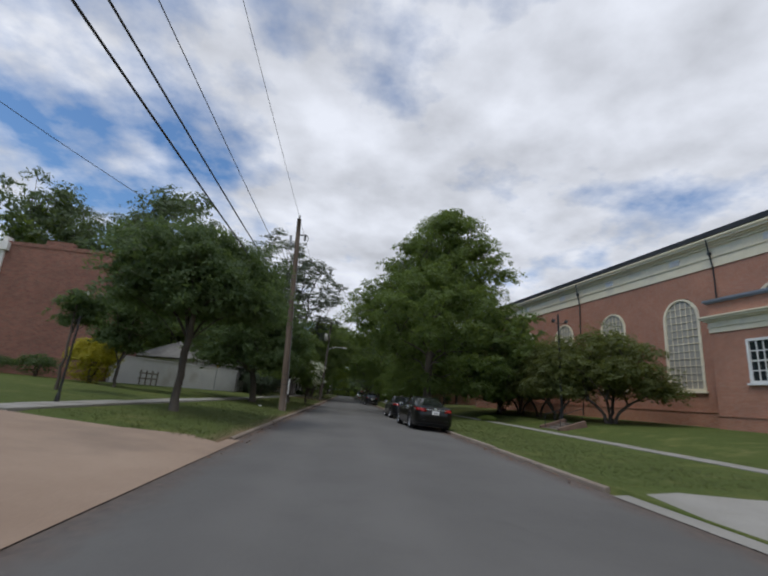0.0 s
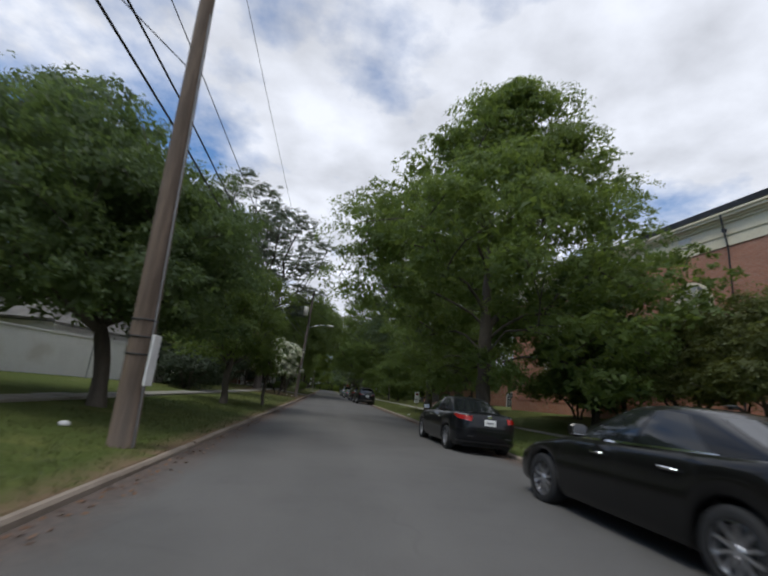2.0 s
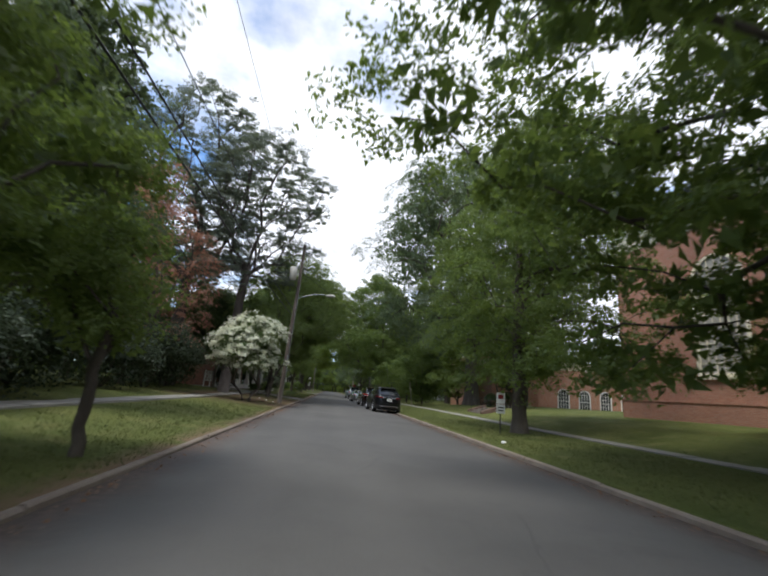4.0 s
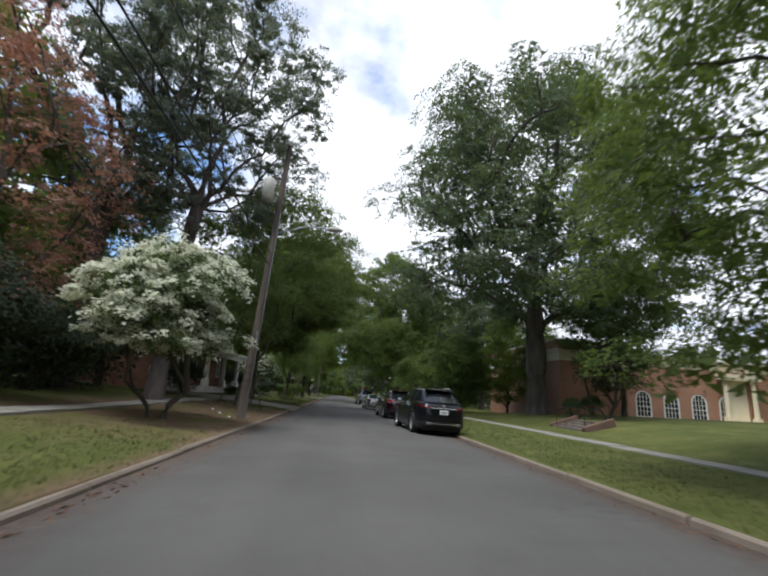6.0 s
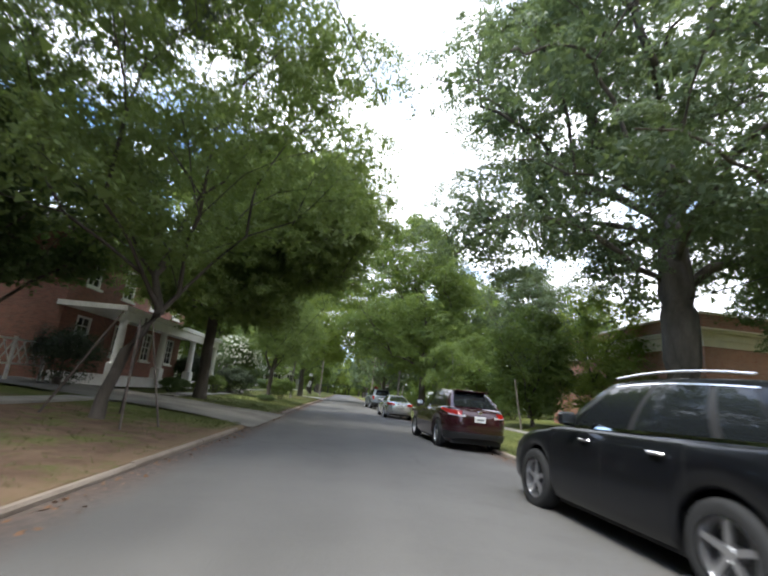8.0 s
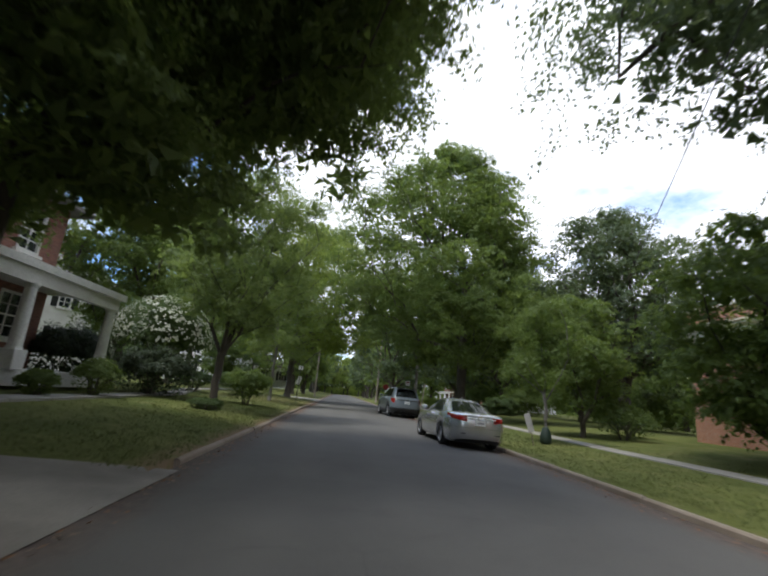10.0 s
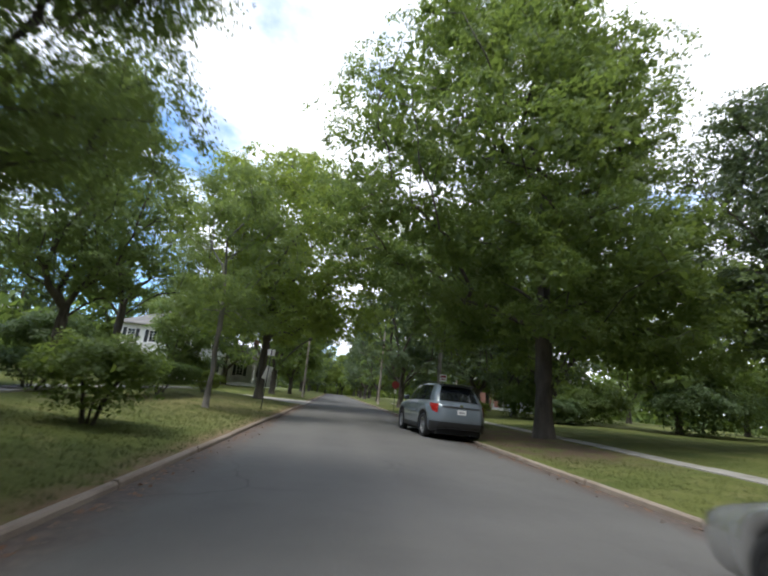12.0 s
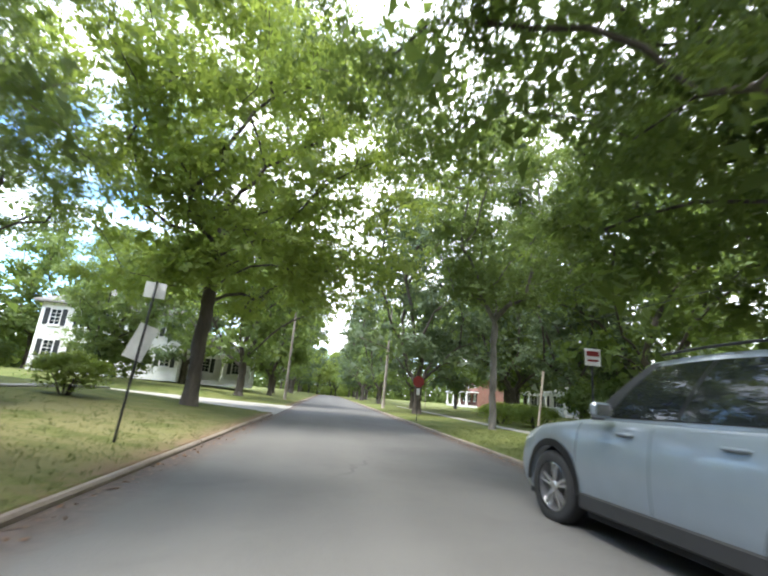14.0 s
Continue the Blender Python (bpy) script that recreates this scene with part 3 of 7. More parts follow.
def kerb(name, x, sign, spans, top, low, label):
    owner = tagged(empty(name), label, "kerb", kind="structure")
    bm = bmesh.new()
    w = 0.11
    outline = [(0, low), (0.02 * sign, top - 0.03), (0.05 * sign, top), (w * sign, top), (w * sign, low)]
    prism(bm, outline if sign < 0 else outline[::-1], 2.96)
    me_ = bpy.data.meshes.new("kerb_stone")
    bm.normal_update()
    bm.to_mesh(me_)
    bm.free()
    me_.materials.append(M["kerb"])
    rng = random.Random(4)
    for a, b in spans:
        y = a
        while y < b - 0.5:
            s = new("kerb_stone", me_)
            s.parent = owner
            s.matrix_basis = pose(x + rng.uniform(-0.012, 0.012), y, rng.uniform(-0.012, 0.01), 0, 0, rng.uniform(-0.25, 0.25))
            y += 3.0
    return owner


kerb("kerb_left", KERB_L, -1, ((11, 74.5), (83, 124.5), (137.5, 220)), 0.055, -0.25, "weathered tan concrete kerb along the lawn")
kerb("kerb_right", KERB_R, 1, ((8, 222),), 0.0, -0.3, "weathered concrete kerb beside parked cars")


def pavement(name, line, y0, y1, width, material, label):
    owner = tagged(empty(name), label, "pavement", kind="structure")
    bm = bmesh.new()
    box(bm, 0, 0, -0.04, width, 1.49, 0.12, bev=0.012)
    me_ = bpy.data.meshes.new("slab")
    bm.to_mesh(me_)
    bm.free()
    me_.materials.append(material)
    rng = random.Random(8)
    y = y0
    while y < y1:
        x, x2 = line(y), line(y + 1.5)
        s = new("slab", me_)
        s.parent = owner
        s.matrix_basis = pose(x, y, ground_z(x, y) + 0.012 + rng.uniform(-0.008, 0.008), 0, 0, -math.degrees(math.atan2(x2 - x, 1.5)))
        y += 1.5
    return owner


def pave_left(y):
    return lerp_table(y, ((8, -7.3), (30, -7.0), (60, -6.9), (80, -7.6), (98, -8.2), (106, -9.9), (122, -10.6)))


pavement("pavement_left", pave_left, 10.5, 126.0, 1.0, M["concrete"], "narrow pale concrete pavement through the lawn")
pavement("pavement_right", pave_right, 8.0, 160.0, 0.85, M["concrete"], "narrow pale concrete pavement below the church lawn")

# ---- plants ----
def kites(name, centres, normals, length, width, rng, material, parent, fold=0.12, corners=4):
    """Many small leaves: one folded blade of four (or three) corners at each centre."""
    n = len(centres)
    a = rng.normal(size=(n, 3))
    a -= (a * normals).sum(1)[:, None] * normals
    a /= np.linalg.norm(a, axis=1)[:, None] + 1e-9
    b = np.cross(normals, a)
    ln = (length * rng.uniform(0.65, 1.3, n))[:, None]
    wd = (width * rng.uniform(0.7, 1.25, n))[:, None]
    if corners == 3:
        ln, wd = ln * 0.85, wd * 1.15
    v = np.empty((n, 4, 3))
    v[:, 0] = centres - a * ln * 0.5
    v[:, 1] = centres + b * wd * 0.5 + a * ln * 0.05 - normals * ln * fold
    v[:, 2] = centres + a * ln * 0.5 - normals * ln * fold
    v[:, 3] = centres - b * wd * 0.5 + a * ln * 0.05 - normals * ln * fold
    me_ = bpy.data.meshes.new(name)
    if corners == 3:
        v = np.ascontiguousarray(v[:, 1:])
        v[:, 1] = centres - a * ln * 0.5
        v = np.ascontiguousarray(v[:, ::-1])
    c = corners
    me_.vertices.add(c * n)
    me_.vertices.foreach_set("co", v.ravel())
    me_.loops.add(c * n)
    me_.loops.foreach_set("vertex_index", np.arange(c * n))
    me_.polygons.add(n)
    me_.polygons.foreach_set("loop_start", np.arange(0, c * n, c))
    me_.polygons.foreach_set("loop_total", np.full(n, c))
    me_.update(calc_edges=True)
    return link(name, me_, material, parent)


PROFILES = {
    "maple": lambda u: np.where(u < 0.3, 0.72 + 0.28 * np.sin(u / 0.3 * 1.57), np.sqrt(np.clip(1 - ((u - 0.3) / 0.72) ** 2, 0, 1)) * (1 - 0.12 * u)),
    "round": lambda u: np.sqrt(np.clip(1 - (2 * u - 0.95) ** 2, 0.05, 1)),
    "oak": lambda u: np.where(u < 0.35, 0.8 + 0.2 * u / 0.35, np.sqrt(np.clip(1 - ((u - 0.35) / 0.68) ** 2, 0, 1))),
    "vase": lambda u: np.where(u < 0.6, 0.45 + 0.55 * u / 0.6, np.sqrt(np.clip(1 - ((u - 0.6) / 0.42) ** 2, 0, 1))),
    "pine": lambda u: np.where(u < 0.5, 0.75 + 0.25 * u / 0.5, np.sqrt(np.clip(1 - ((u - 0.5) / 0.52) ** 2, 0, 1))),
    "ovate": lambda u: np.where(u < 0.28, 0.8 + 0.2 * np.sin(u / 0.28 * 1.57), np.clip(1 - (np.clip(u - 0.28, 0, 1) / 0.74) ** 1.6, 0.02, 1) ** 0.75),
    "dome": lambda u: np.where(u < 0.25, 0.86 + 0.14 * u / 0.25, np.sqrt(np.clip(1 - ((u - 0.25) / 0.78) ** 2, 0.03, 1))),
    "cone": lambda u: np.clip(1 - 0.8 * u, 0.12, 1),
}


def clump_centres(rng, n, z0, z1, r, profile, lean, fill=0.45):
    """Centres of leaf clumps inside a crown, most of them near its skin."""
    out = []
    f = PROFILES[profile]
    lumps = [(rng.uniform(0, 6.283), rng.uniform(0, 1), rng.uniform(0.66, 1.24)) for _ in range(20)]
    while len(out) < n:
        u, a = rng.uniform(0, 1), rng.uniform(0, 6.283)
        k = rng.uniform(0, 1) ** fill
        m = 1.0
        for la, lu, lv in lumps:
            d = ((math.cos(a - la) - 1) ** 2 + math.sin(a - la) ** 2) * 0.7 + ((u - lu) * 2.2) ** 2
            m += (lv - 1) * math.exp(-d * 3)
        rr = float(f(np.array(u))) * r * k * m
        if rng.uniform(0, 1) > float(f(np.array(u))) + 0.1:
            continue
        out.append((rr * math.cos(a) + lean[0] * u, rr * math.sin(a) + lean[1] * u, z0 + (z1 - z0) * u))
    return np.array(out)


def branch_mesh(name, centres, fork_z, trunk_r, rng, material, parent, bow=(0, 0), stems=1, twist=0.12, thin=0.9, limb_from=0.8):
    """Trunk and limbs that reach the clumps, thinning as they part."""
    nodes, parents, tips, reach = [], [], [], []
    pull = 0.62 if limb_from > 0.7 else 0.3

    def add(p, par):
        nodes.append(np.array(p, float))
        parents.append(par)
        reach.append(0.0 if par < 0 else reach[par] + float(np.linalg.norm(nodes[-1] - nodes[par])))
        return len(nodes) - 1
    for s in range(stems):
        ang = s * 6.283 / max(1, stems) + 0.5
        off = (0.0, 0.0) if stems == 1 else (0.18 * math.cos(ang), 0.18 * math.sin(ang))
        last = add((off[0], off[1], -0.15), -1)
        steps = 6 if limb_from > 0.7 else 14
        for k in range(1, steps + 1):
            u = k / steps
            spread = 0.0 if stems == 1 else 0.75 * u * u
            last = add((off[0] + bow[0] * u * u + spread * math.cos(ang) + rng.normal(0, 0.02), off[1] + bow[1] * u * u + spread * math.sin(ang) + rng.normal(0, 0.02), fork_z * u), last)
    order = np.argsort(np.linalg.norm(centres - np.array((bow[0], bow[1], fork_z)), axis=1))
    for i in order:
        c = centres[i]
        arr = np.array(nodes)
        d = np.linalg.norm(arr - c, axis=1) + pull * np.array(reach) + 0.8 * np.clip(arr[:, 2] - c[2] + 0.3 * np.hypot(c[0] - arr[:, 0], c[1] - arr[:, 1]), 0, None)
        d[arr[:, 2] < fork_z * limb_from] += 4
        j = int(np.argmin(d))
        a = nodes[j]
        gap = np.linalg.norm(c - a)
        seg = max(1, int(gap / 0.8))
        last = j
        for k in range(1, seg + 1):
            u = k / seg
            q = a + (c - a) * u + np.array((0, 0, 0.14 * gap * math.sin(u * 3.14)))
            if k < seg:
                q += rng.normal(0, twist * 0.5, 3)
            last = add(q, last)
        tips.append(last)
    load = np.zeros(len(nodes))
    for t in tips:
        load[t] += 1
    for i in range(len(nodes) - 1, -1, -1):
        if parents[i] >= 0:
            load[parents[i]] += load[i]
    top = load.max() if len(tips) else 1
    rad = np.maximum(trunk_r * (load / top) ** 0.55 * thin, 0.012)
    bm = bmesh.new()
    kids = {}
    for i, q in enumerate(parents):
        kids.setdefault(q, []).append(i)
    todo = [(None, r) for r in kids[-1]]
    while todo:
        start, i = todo.pop()
        line = [] if start is None else [start]
        while True:
            line.append(i)
            nxt = sorted(kids.get(i, []), key=lambda k: -load[k])
            if not nxt:
                break
            todo += [(i, k) for k in nxt[1:]]
            i = nxt[0]
        if len(line) > 1:
            r = [rad[k] for k in line]
            if start is not None:
                r[0] = min(r[0], r[1] * 1.25)
            else:
                r[0] = r[1] * 1.45
                r[1] *= 1.08
            big = r[0] > 0.1
            tube(bm, [nodes[k].tolist() for k in line], [float(q) for q in r], 8 if big else 4 if r[0] > 0.04 else 3, cap=big)
    return part(name, bm, material, parent, smooth=True)


def tree(at, h, r, kind="maple", bottom=0.18, leaf="leaf_maple", bark="bark", trunk=0.25, clumps=120, leaves=150, clump_r=0.9, size=0.17, aspect=0.8,
         seed=1, lean=(0, 0), bow=(0, 0), fork=None, label="", category="tree", name="tree", stems=1, flat=0.62, fill=0.45, droop=0.25, thin=0.85, limbs=0.55, tufts=20, spread=0.125, inner=0.35, ahead=None, limb_from=0.8, offset=(0, 0), clear=4.6):
    """A tree of height h and crown radius r with its base at (x, y)."""
    rng = np.random.default_rng(seed)
    top = tagged(empty(name, (at[0], at[1], ground_z(*at) - 0.02)), label, category)
    z0 = h * bottom
    cen = clump_centres(rng, clumps, z0 + clump_r * 0.5, h - clump_r * 0.6, max(0.3, r - clump_r * 0.6), kind, lean, fill) + np.array((offset[0], offset[1], 0.0))
    over_road = (np.abs(cen[:, 0] + at[0] - 1.2) < 4.2) & (cen[:, 2] < clear + clump_r * 0.5)
    cen = cen[~over_road]
    if ahead is not None:
        cen = cen[cen[:, 1] < ahead]
    branch_mesh("trunk", cen[: max(6, int(limbs * len(cen)))], fork or max(0.4, z0 * 0.95), trunk, rng, M[bark], top, bow, stems, thin=thin, limb_from=limb_from)
    n = leaves
    size_k = clump_r * rng.uniform(0.65, 1.45, len(cen))
    d = rng.normal(size=(len(cen), tufts, 3))
    d /= np.linalg.norm(d, axis=2)[:, :, None]
    d[:, :, 2] = np.where(rng.uniform(0, 1, d.shape[:2]) < 0.85, np.abs(d[:, :, 2]), d[:, :, 2])
    d = d * rng.uniform(0.55, 1.0, (len(cen), tufts, 1))
    d = np.take_along_axis(d, rng.integers(0, tufts, (len(cen), n))[:, :, None].repeat(3, 2), 1)
    d = d + np.clip(rng.normal(0, spread, d.shape), -1.5 * spread, 1.5 * spread) * np.array((1, 1, 0.7))
    off = d * size_k[:, None, None]
    off[:, :, 2] *= flat
    d = d / (np.linalg.norm(d, axis=2)[:, :, None] + 0.15)
    off[:, :, 2] -= droop * (off[:, :, 0] ** 2 + off[:, :, 1] ** 2) / clump_r
    pts = (cen[:, None, :] + off).reshape(-1, 3)
    nor = (d * 0.9 + np.array((0, 0, 0.25)) + rng.normal(0, 0.36, d.shape)).reshape(-1, 3)
    nor /= np.linalg.norm(nor, axis=1)[:, None]
    near = (np.abs(pts[:, 0] + at[0] - 1.2) < 7.5) & (pts[:, 2] < 9.5) & (at[1] < 115)
    kites("crown", pts[~near], nor[~near], size, size * aspect, rng, M[leaf], top, corners=3)
    if near.sum() > 50:
        q, m = np.repeat(pts[near], 2, axis=0), np.repeat(nor[near], 2, axis=0)
        q = q + rng.normal(0, 0.07, q.shape)
        m = m + rng.normal(0, 0.3, m.shape)
        kites("low_foliage", q, m / np.linalg.norm(m, axis=1)[:, None], size * 0.74, size * 0.8 * aspect, rng, M[leaf], top, corners=3)
    if inner:
        k = max(1, int(n * inner * 0.35))
        q = np.repeat(cen * np.array((0.86, 0.86, 1.0)) + np.array((lean[0] * 0.07, lean[1] * 0.07, -clump_r * 0.1)), k, axis=0) + np.clip(rng.normal(0, 0.36, (len(cen) * k, 3)), -0.6, 0.6) * clump_r * np.array((1, 1, 0.6))
        m = rng.normal(0, 1, q.shape)
        kites("inner_foliage", q, m / np.linalg.norm(m, axis=1)[:, None], size * 2.1, size * 1.9, rng, M[leaf], top, corners=3)
    return top, cen, size_k


def shrub(at, h, rx, ry, leaf="leaf_dark", seed=1, n=5000, size=0.07, label="", category="shrub", name="shrub", boxy=2.0, rz=0.0, rough=0.12, stem=True, low=0.0, aspect=0.6):
    """A dense bush: leaves over a lumpy body, a darker filling of leaves inside, and stems."""
    rng = np.random.default_rng(seed)
    top = tagged(empty(name, (at[0], at[1], ground_z(*at) - 0.02), rz), label, category)
    d = rng.normal(size=(n, 3))
    d[:, 2] = np.where(rng.uniform(0, 1, n) < 0.75, np.abs(d[:, 2]), d[:, 2])
    d /= (np.abs(d) ** boxy).sum(1)[:, None] ** (1 / boxy)
    ph = rng.uniform(0, 6.28, 6)
    lump = 1 + rough * (np.sin(3 * d[:, 0] * 2 + ph[0]) * np.sin(3.3 * d[:, 1] * 2 + ph[1]) + 0.7 * np.sin(7 * d[:, 0] + ph[2]) * np.sin(6 * d[:, 2] + ph[3]) + 0.6 * np.sin(11 * d[:, 1] + ph[4]) * np.sin(9 * d[:, 0] + ph[5]))
    k = rng.uniform(0.55, 1.0, n) ** 0.35 * lump * rng.normal(1, 0.03, n)
    pts = d * k[:, None] * np.array((rx, ry, (h - low) / 2 * 1.02))
    pts[:, 2] += low + (h - low) / 2
    d_in = d[pts[:, 2] > 0.02]
    pts = pts[pts[:, 2] > 0.02]
    nor = d_in * 0.7 + np.array((0, 0, 0.45)) + rng.normal(0, 0.4, (len(pts), 3))
    nor /= np.linalg.norm(nor, axis=1)[:, None]
    kites("foliage", pts, nor, size * 1.3, size * 1.3 * aspect, rng, M[leaf], top, corners=3)
    core = rng.uniform(0.1, 0.8, (n // 6, 1)) ** 0.5 * d[: n // 6] * np.array((rx, ry, (h - low) / 2))
    core[:, 2] += low + (h - low) / 2
    turn = rng.normal(0, 1, core.shape)
    kites("inner_foliage", core, turn / np.linalg.norm(turn, axis=1)[:, None], size * 2.6, size * 2.2, rng, M[leaf], top, corners=3)
    if stem:
        bm = bmesh.new()
        for s in range(7):
            a = rng.uniform(0, 6.28)
            q = rng.uniform(0.3, 0.75)
            e = (q * rx * math.cos(a), q * ry * math.sin(a), h * rng.uniform(0.45, 0.8))
            tube(bm, [(0.1 * math.cos(a), 0.1 * math.sin(a), -0.05), (e[0] * 0.45, e[1] * 0.45, e[2] * 0.55), e], [0.035, 0.022, 0.008], 5)
        part("woody_base", bm, M["bark"], top)
    return top


MAPLE = "broad green maple in full leaf on the verge"
# beside the driveway and the white garage
tree((-5.4, 15.0), 6.45, 3.9, "dome", 0.46, "leaf_dark", trunk=0.15, lean=(-0.5, 0.0), clumps=170, leaves=270, clump_r=0.85, size=0.15, seed=11, fork=2.3, label="dark green spreading street tree with a forked trunk")
tree((-5.7, 28.9), 8.1, 4.8, "dome", 0.24, "leaf_dark", trunk=0.22, clumps=240, leaves=280, lean=(-2.0, 0.0), clump_r=0.9, size=0.15, seed=12, fork=2.3, bow=(-0.4, -0.3), label="dark green street tree with crooked low limbs")
tree((-4.5, 37.0), 6.1, 3.9, "dome", 0.28, "leaf_maple", trunk=0.17, clumps=140, leaves=280, clump_r=0.75, size=0.12, seed=13, fork=1.9, label="small rounded green tree on the verge")
tree((-3.3, 40.2), 4.3, 1.5, "round", 0.3, "leaf_maple", trunk=0.1, clumps=34, leaves=200, clump_r=0.55, size=0.1, seed=14, fork=1.2, label="young thin green tree near the kerb")
tree((-9.5, 47.0), 13.5, 4.3, "maple", 0.2, "leaf_oak", trunk=0.25, clumps=190, leaves=260, clump_r=1.0, size=0.17, seed=15, label="tall soft green tree behind the pavement")
tree((-22.0, 41.0), 17.0, 6.0, "round", 0.2, "leaf_oak", trunk=0.3, clumps=120, leaves=120, clump_r=1.2, size=0.25, seed=16, label="tall green tree behind the brick building")
tree((-31.0, 42.0), 19.5, 7.0, "round", 0.2, "leaf_oak", trunk=0.3, clumps=120, leaves=120, clump_r=1.3, size=0.32, seed=17, label="tall green tree behind the brick building")
tree((-11.4, 23.0), 5.9, 2.2, "round", 0.28, "leaf_dark", trunk=0.09, clumps=95, leaves=230, clump_r=0.6, size=0.12, seed=18, fork=1.2, label="small dark drooping tree at the brick wall's corner")
tree((-9.9, 16.2), 4.0, 1.25, "round", 0.55, "leaf_dark", trunk=0.06, clumps=26, leaves=230, clump_r=0.5, size=0.11, seed=118, fork=2.4, bow=(-0.2, 0.3), offset=(-0.3, 1.0), label="small leaning sapling with a thin dark trunk")
# the big maples and the oak
tree((7.2, 37.2), 19.2, 8.8, "ovate", 0.08, "leaf_maple", trunk=0.42, clumps=430, leaves=280, clump_r=1.15, size=0.2, lean=(0.2, 0), offset=(0.9, 0), seed=129, fork=9.5, limb_from=0.32, label=MAPLE)
tree((14.4, 39.5), 10.5, 5.4, "round", 0.06, "leaf_dark", trunk=0.25, clumps=120, leaves=300, clump_r=1.0, size=0.16, seed=22, fork=2.0, label="dense dark green tree beside the church lawn")
tree((7.8, 50.6), 16.5, 6.8, "maple", 0.09, "leaf_maple", trunk=0.34, offset=(0.6, 1.2), inner=0.2, clumps=285, leaves=310, clump_r=1.1, size=0.15, seed=23, fork=8.5, limb_from=0.42, lean=(2.2, 0), label=MAPLE)
tree((15.4, 79.5), 29.3, 14.6, "oak", 0.21, "leaf_oak", trunk=0.9, clumps=340, leaves=560, clump_r=2.0, size=0.22, aspect=0.72, seed=24, fork=15.0, limb_from=0.42, flat=0.6, fill=0.45, droop=0.4, lean=(-0.6, 0), limbs=0.8, ahead=7.6, tufts=22, spread=0.1, inner=0.42, thin=0.85, label="huge old oak with a thick trunk and airy crown")
tree((8.6, 107.0), 22.0, 11.2, "ovate", 0.13, "leaf_maple", trunk=0.42, clumps=510, leaves=290, clump_r=1.2, size=0.2, lean=(-1.6, 0), inner=0.36, seed=25, fork=11.0, limb_from=0.3, label=MAPLE)
# left side, from the pines to the last house
pine = dict(kind="pine", leaf="leaf_pine", bark="bark_pine", clumps=170, leaves=480, clump_r=1.15, size=0.31, aspect=0.23, flat=0.42, fill=0.32, droop=0.0, limbs=1.15, tufts=12, inner=0.0, name="pine_tree", label="tall pine with a bare trunk and airy needle crown")
tree((-7.8, 67.8), 21.8, 6.2, bottom=0.36, trunk=0.4, seed=31, bow=(0.5, 0.0), lean=(0.6, 0.0), fork=11, **pine)
tree((-12.2, 68.6), 26.5, 6.6, bottom=0.33, trunk=0.5, seed=32, fork=10, **pine)
tree((-12.0, 60.5), 15.0, 5.6, "ovate", 0.16, "leaf_rust", trunk=0.28, clumps=150, leaves=210, clump_r=1.0, size=0.15, aspect=0.55, seed=34, fill=0.35, inner=0.08, flat=0.4, label="rust brown half withered tree below the pines")
dog, dog_c, dog_r = tree((-4.75, 60.5), 5.3, 2.75, "dome", 0.3, "leaf_dark", trunk=0.1, clumps=62, leaves=230, clump_r=0.8, size=0.12, seed=35, fork=1.0, flat=0.55, droop=0.2, inner=0.15, label="dogwood covered in white blossom on the verge", name="dogwood", stems=2)
rng = np.random.default_rng(5)
b_n = 620
# flower heads sit on the upper shell of each clump, gathered into small sprays
sp = rng.normal(size=(len(dog_c), 15, 3))
sp[:, :, 2] = np.abs(sp[:, :, 2]) + 0.15
sp /= np.linalg.norm(sp, axis=2)[:, :, None]
bd = np.take_along_axis(sp, rng.integers(0, 15, (len(dog_c), b_n))[:, :, None].repeat(3, 2), 1) * rng.uniform(0.9, 1.08, (len(dog_c), b_n, 1)) + rng.normal(0, 0.1, (len(dog_c), b_n, 3))
bp = dog_c[:, None, :] + bd * dog_r[:, None, None] * np.array((1.0, 1.0, 0.6))
bp = bp.reshape(-1, 3)
bp[:, 2] -= (0.18 * ((bd[:, :, 0] ** 2 + bd[:, :, 1] ** 2) * dog_r[:, None] ** 2 / 0.8)).ravel()
bn = bd.reshape(-1, 3) * 0.6 + np.array((0.0, 0.0, 0.7)) + rng.normal(0, 0.3, (len(bp), 3))
kites("blossom", bp, bn / np.linalg.norm(bn, axis=1)[:, None], 0.098, 0.092, rng, M["bract"], dog)
tagged(dog.children[-1], "white bracts in layers")
tree((-5.0, 71.6), 13.5, 6.4, "maple", 0.25, "leaf_glare_pale", trunk=0.15, clumps=210, leaves=230, clump_r=1.0, size=0.17, inner=0.1, seed=36, fork=3.0, bow=(1.0, 0.4), lean=(1.4, 0.8), label="leaning green tree propped with wooden stakes")
tree((-6.6, 83.5), 14.0, 8.2, "maple", 0.25, "leaf_glare_pale", trunk=0.3, clumps=600, leaves=300, clump_r=1.1, fill=0.6, inner=0.4, size=0.19, seed=37, fork=4.8, lean=(1.8, 0.0), offset=(2.2, -0.4), ahead=3.85, clear=5.6, label="dark green tree overhanging the street")
tree((-4.9, 93.1), 10.4, 4.8, "round", 0.26, "leaf_glare_pale", trunk=0.18, offset=(0.7, 0.0), clear=4.2, clumps=165, leaves=260, clump_r=0.85, size=0.12, seed=38, lean=(0.0, 0.4), fork=2.0, limbs=1.0, inner=0.15, label="green street tree with several rising limbs")
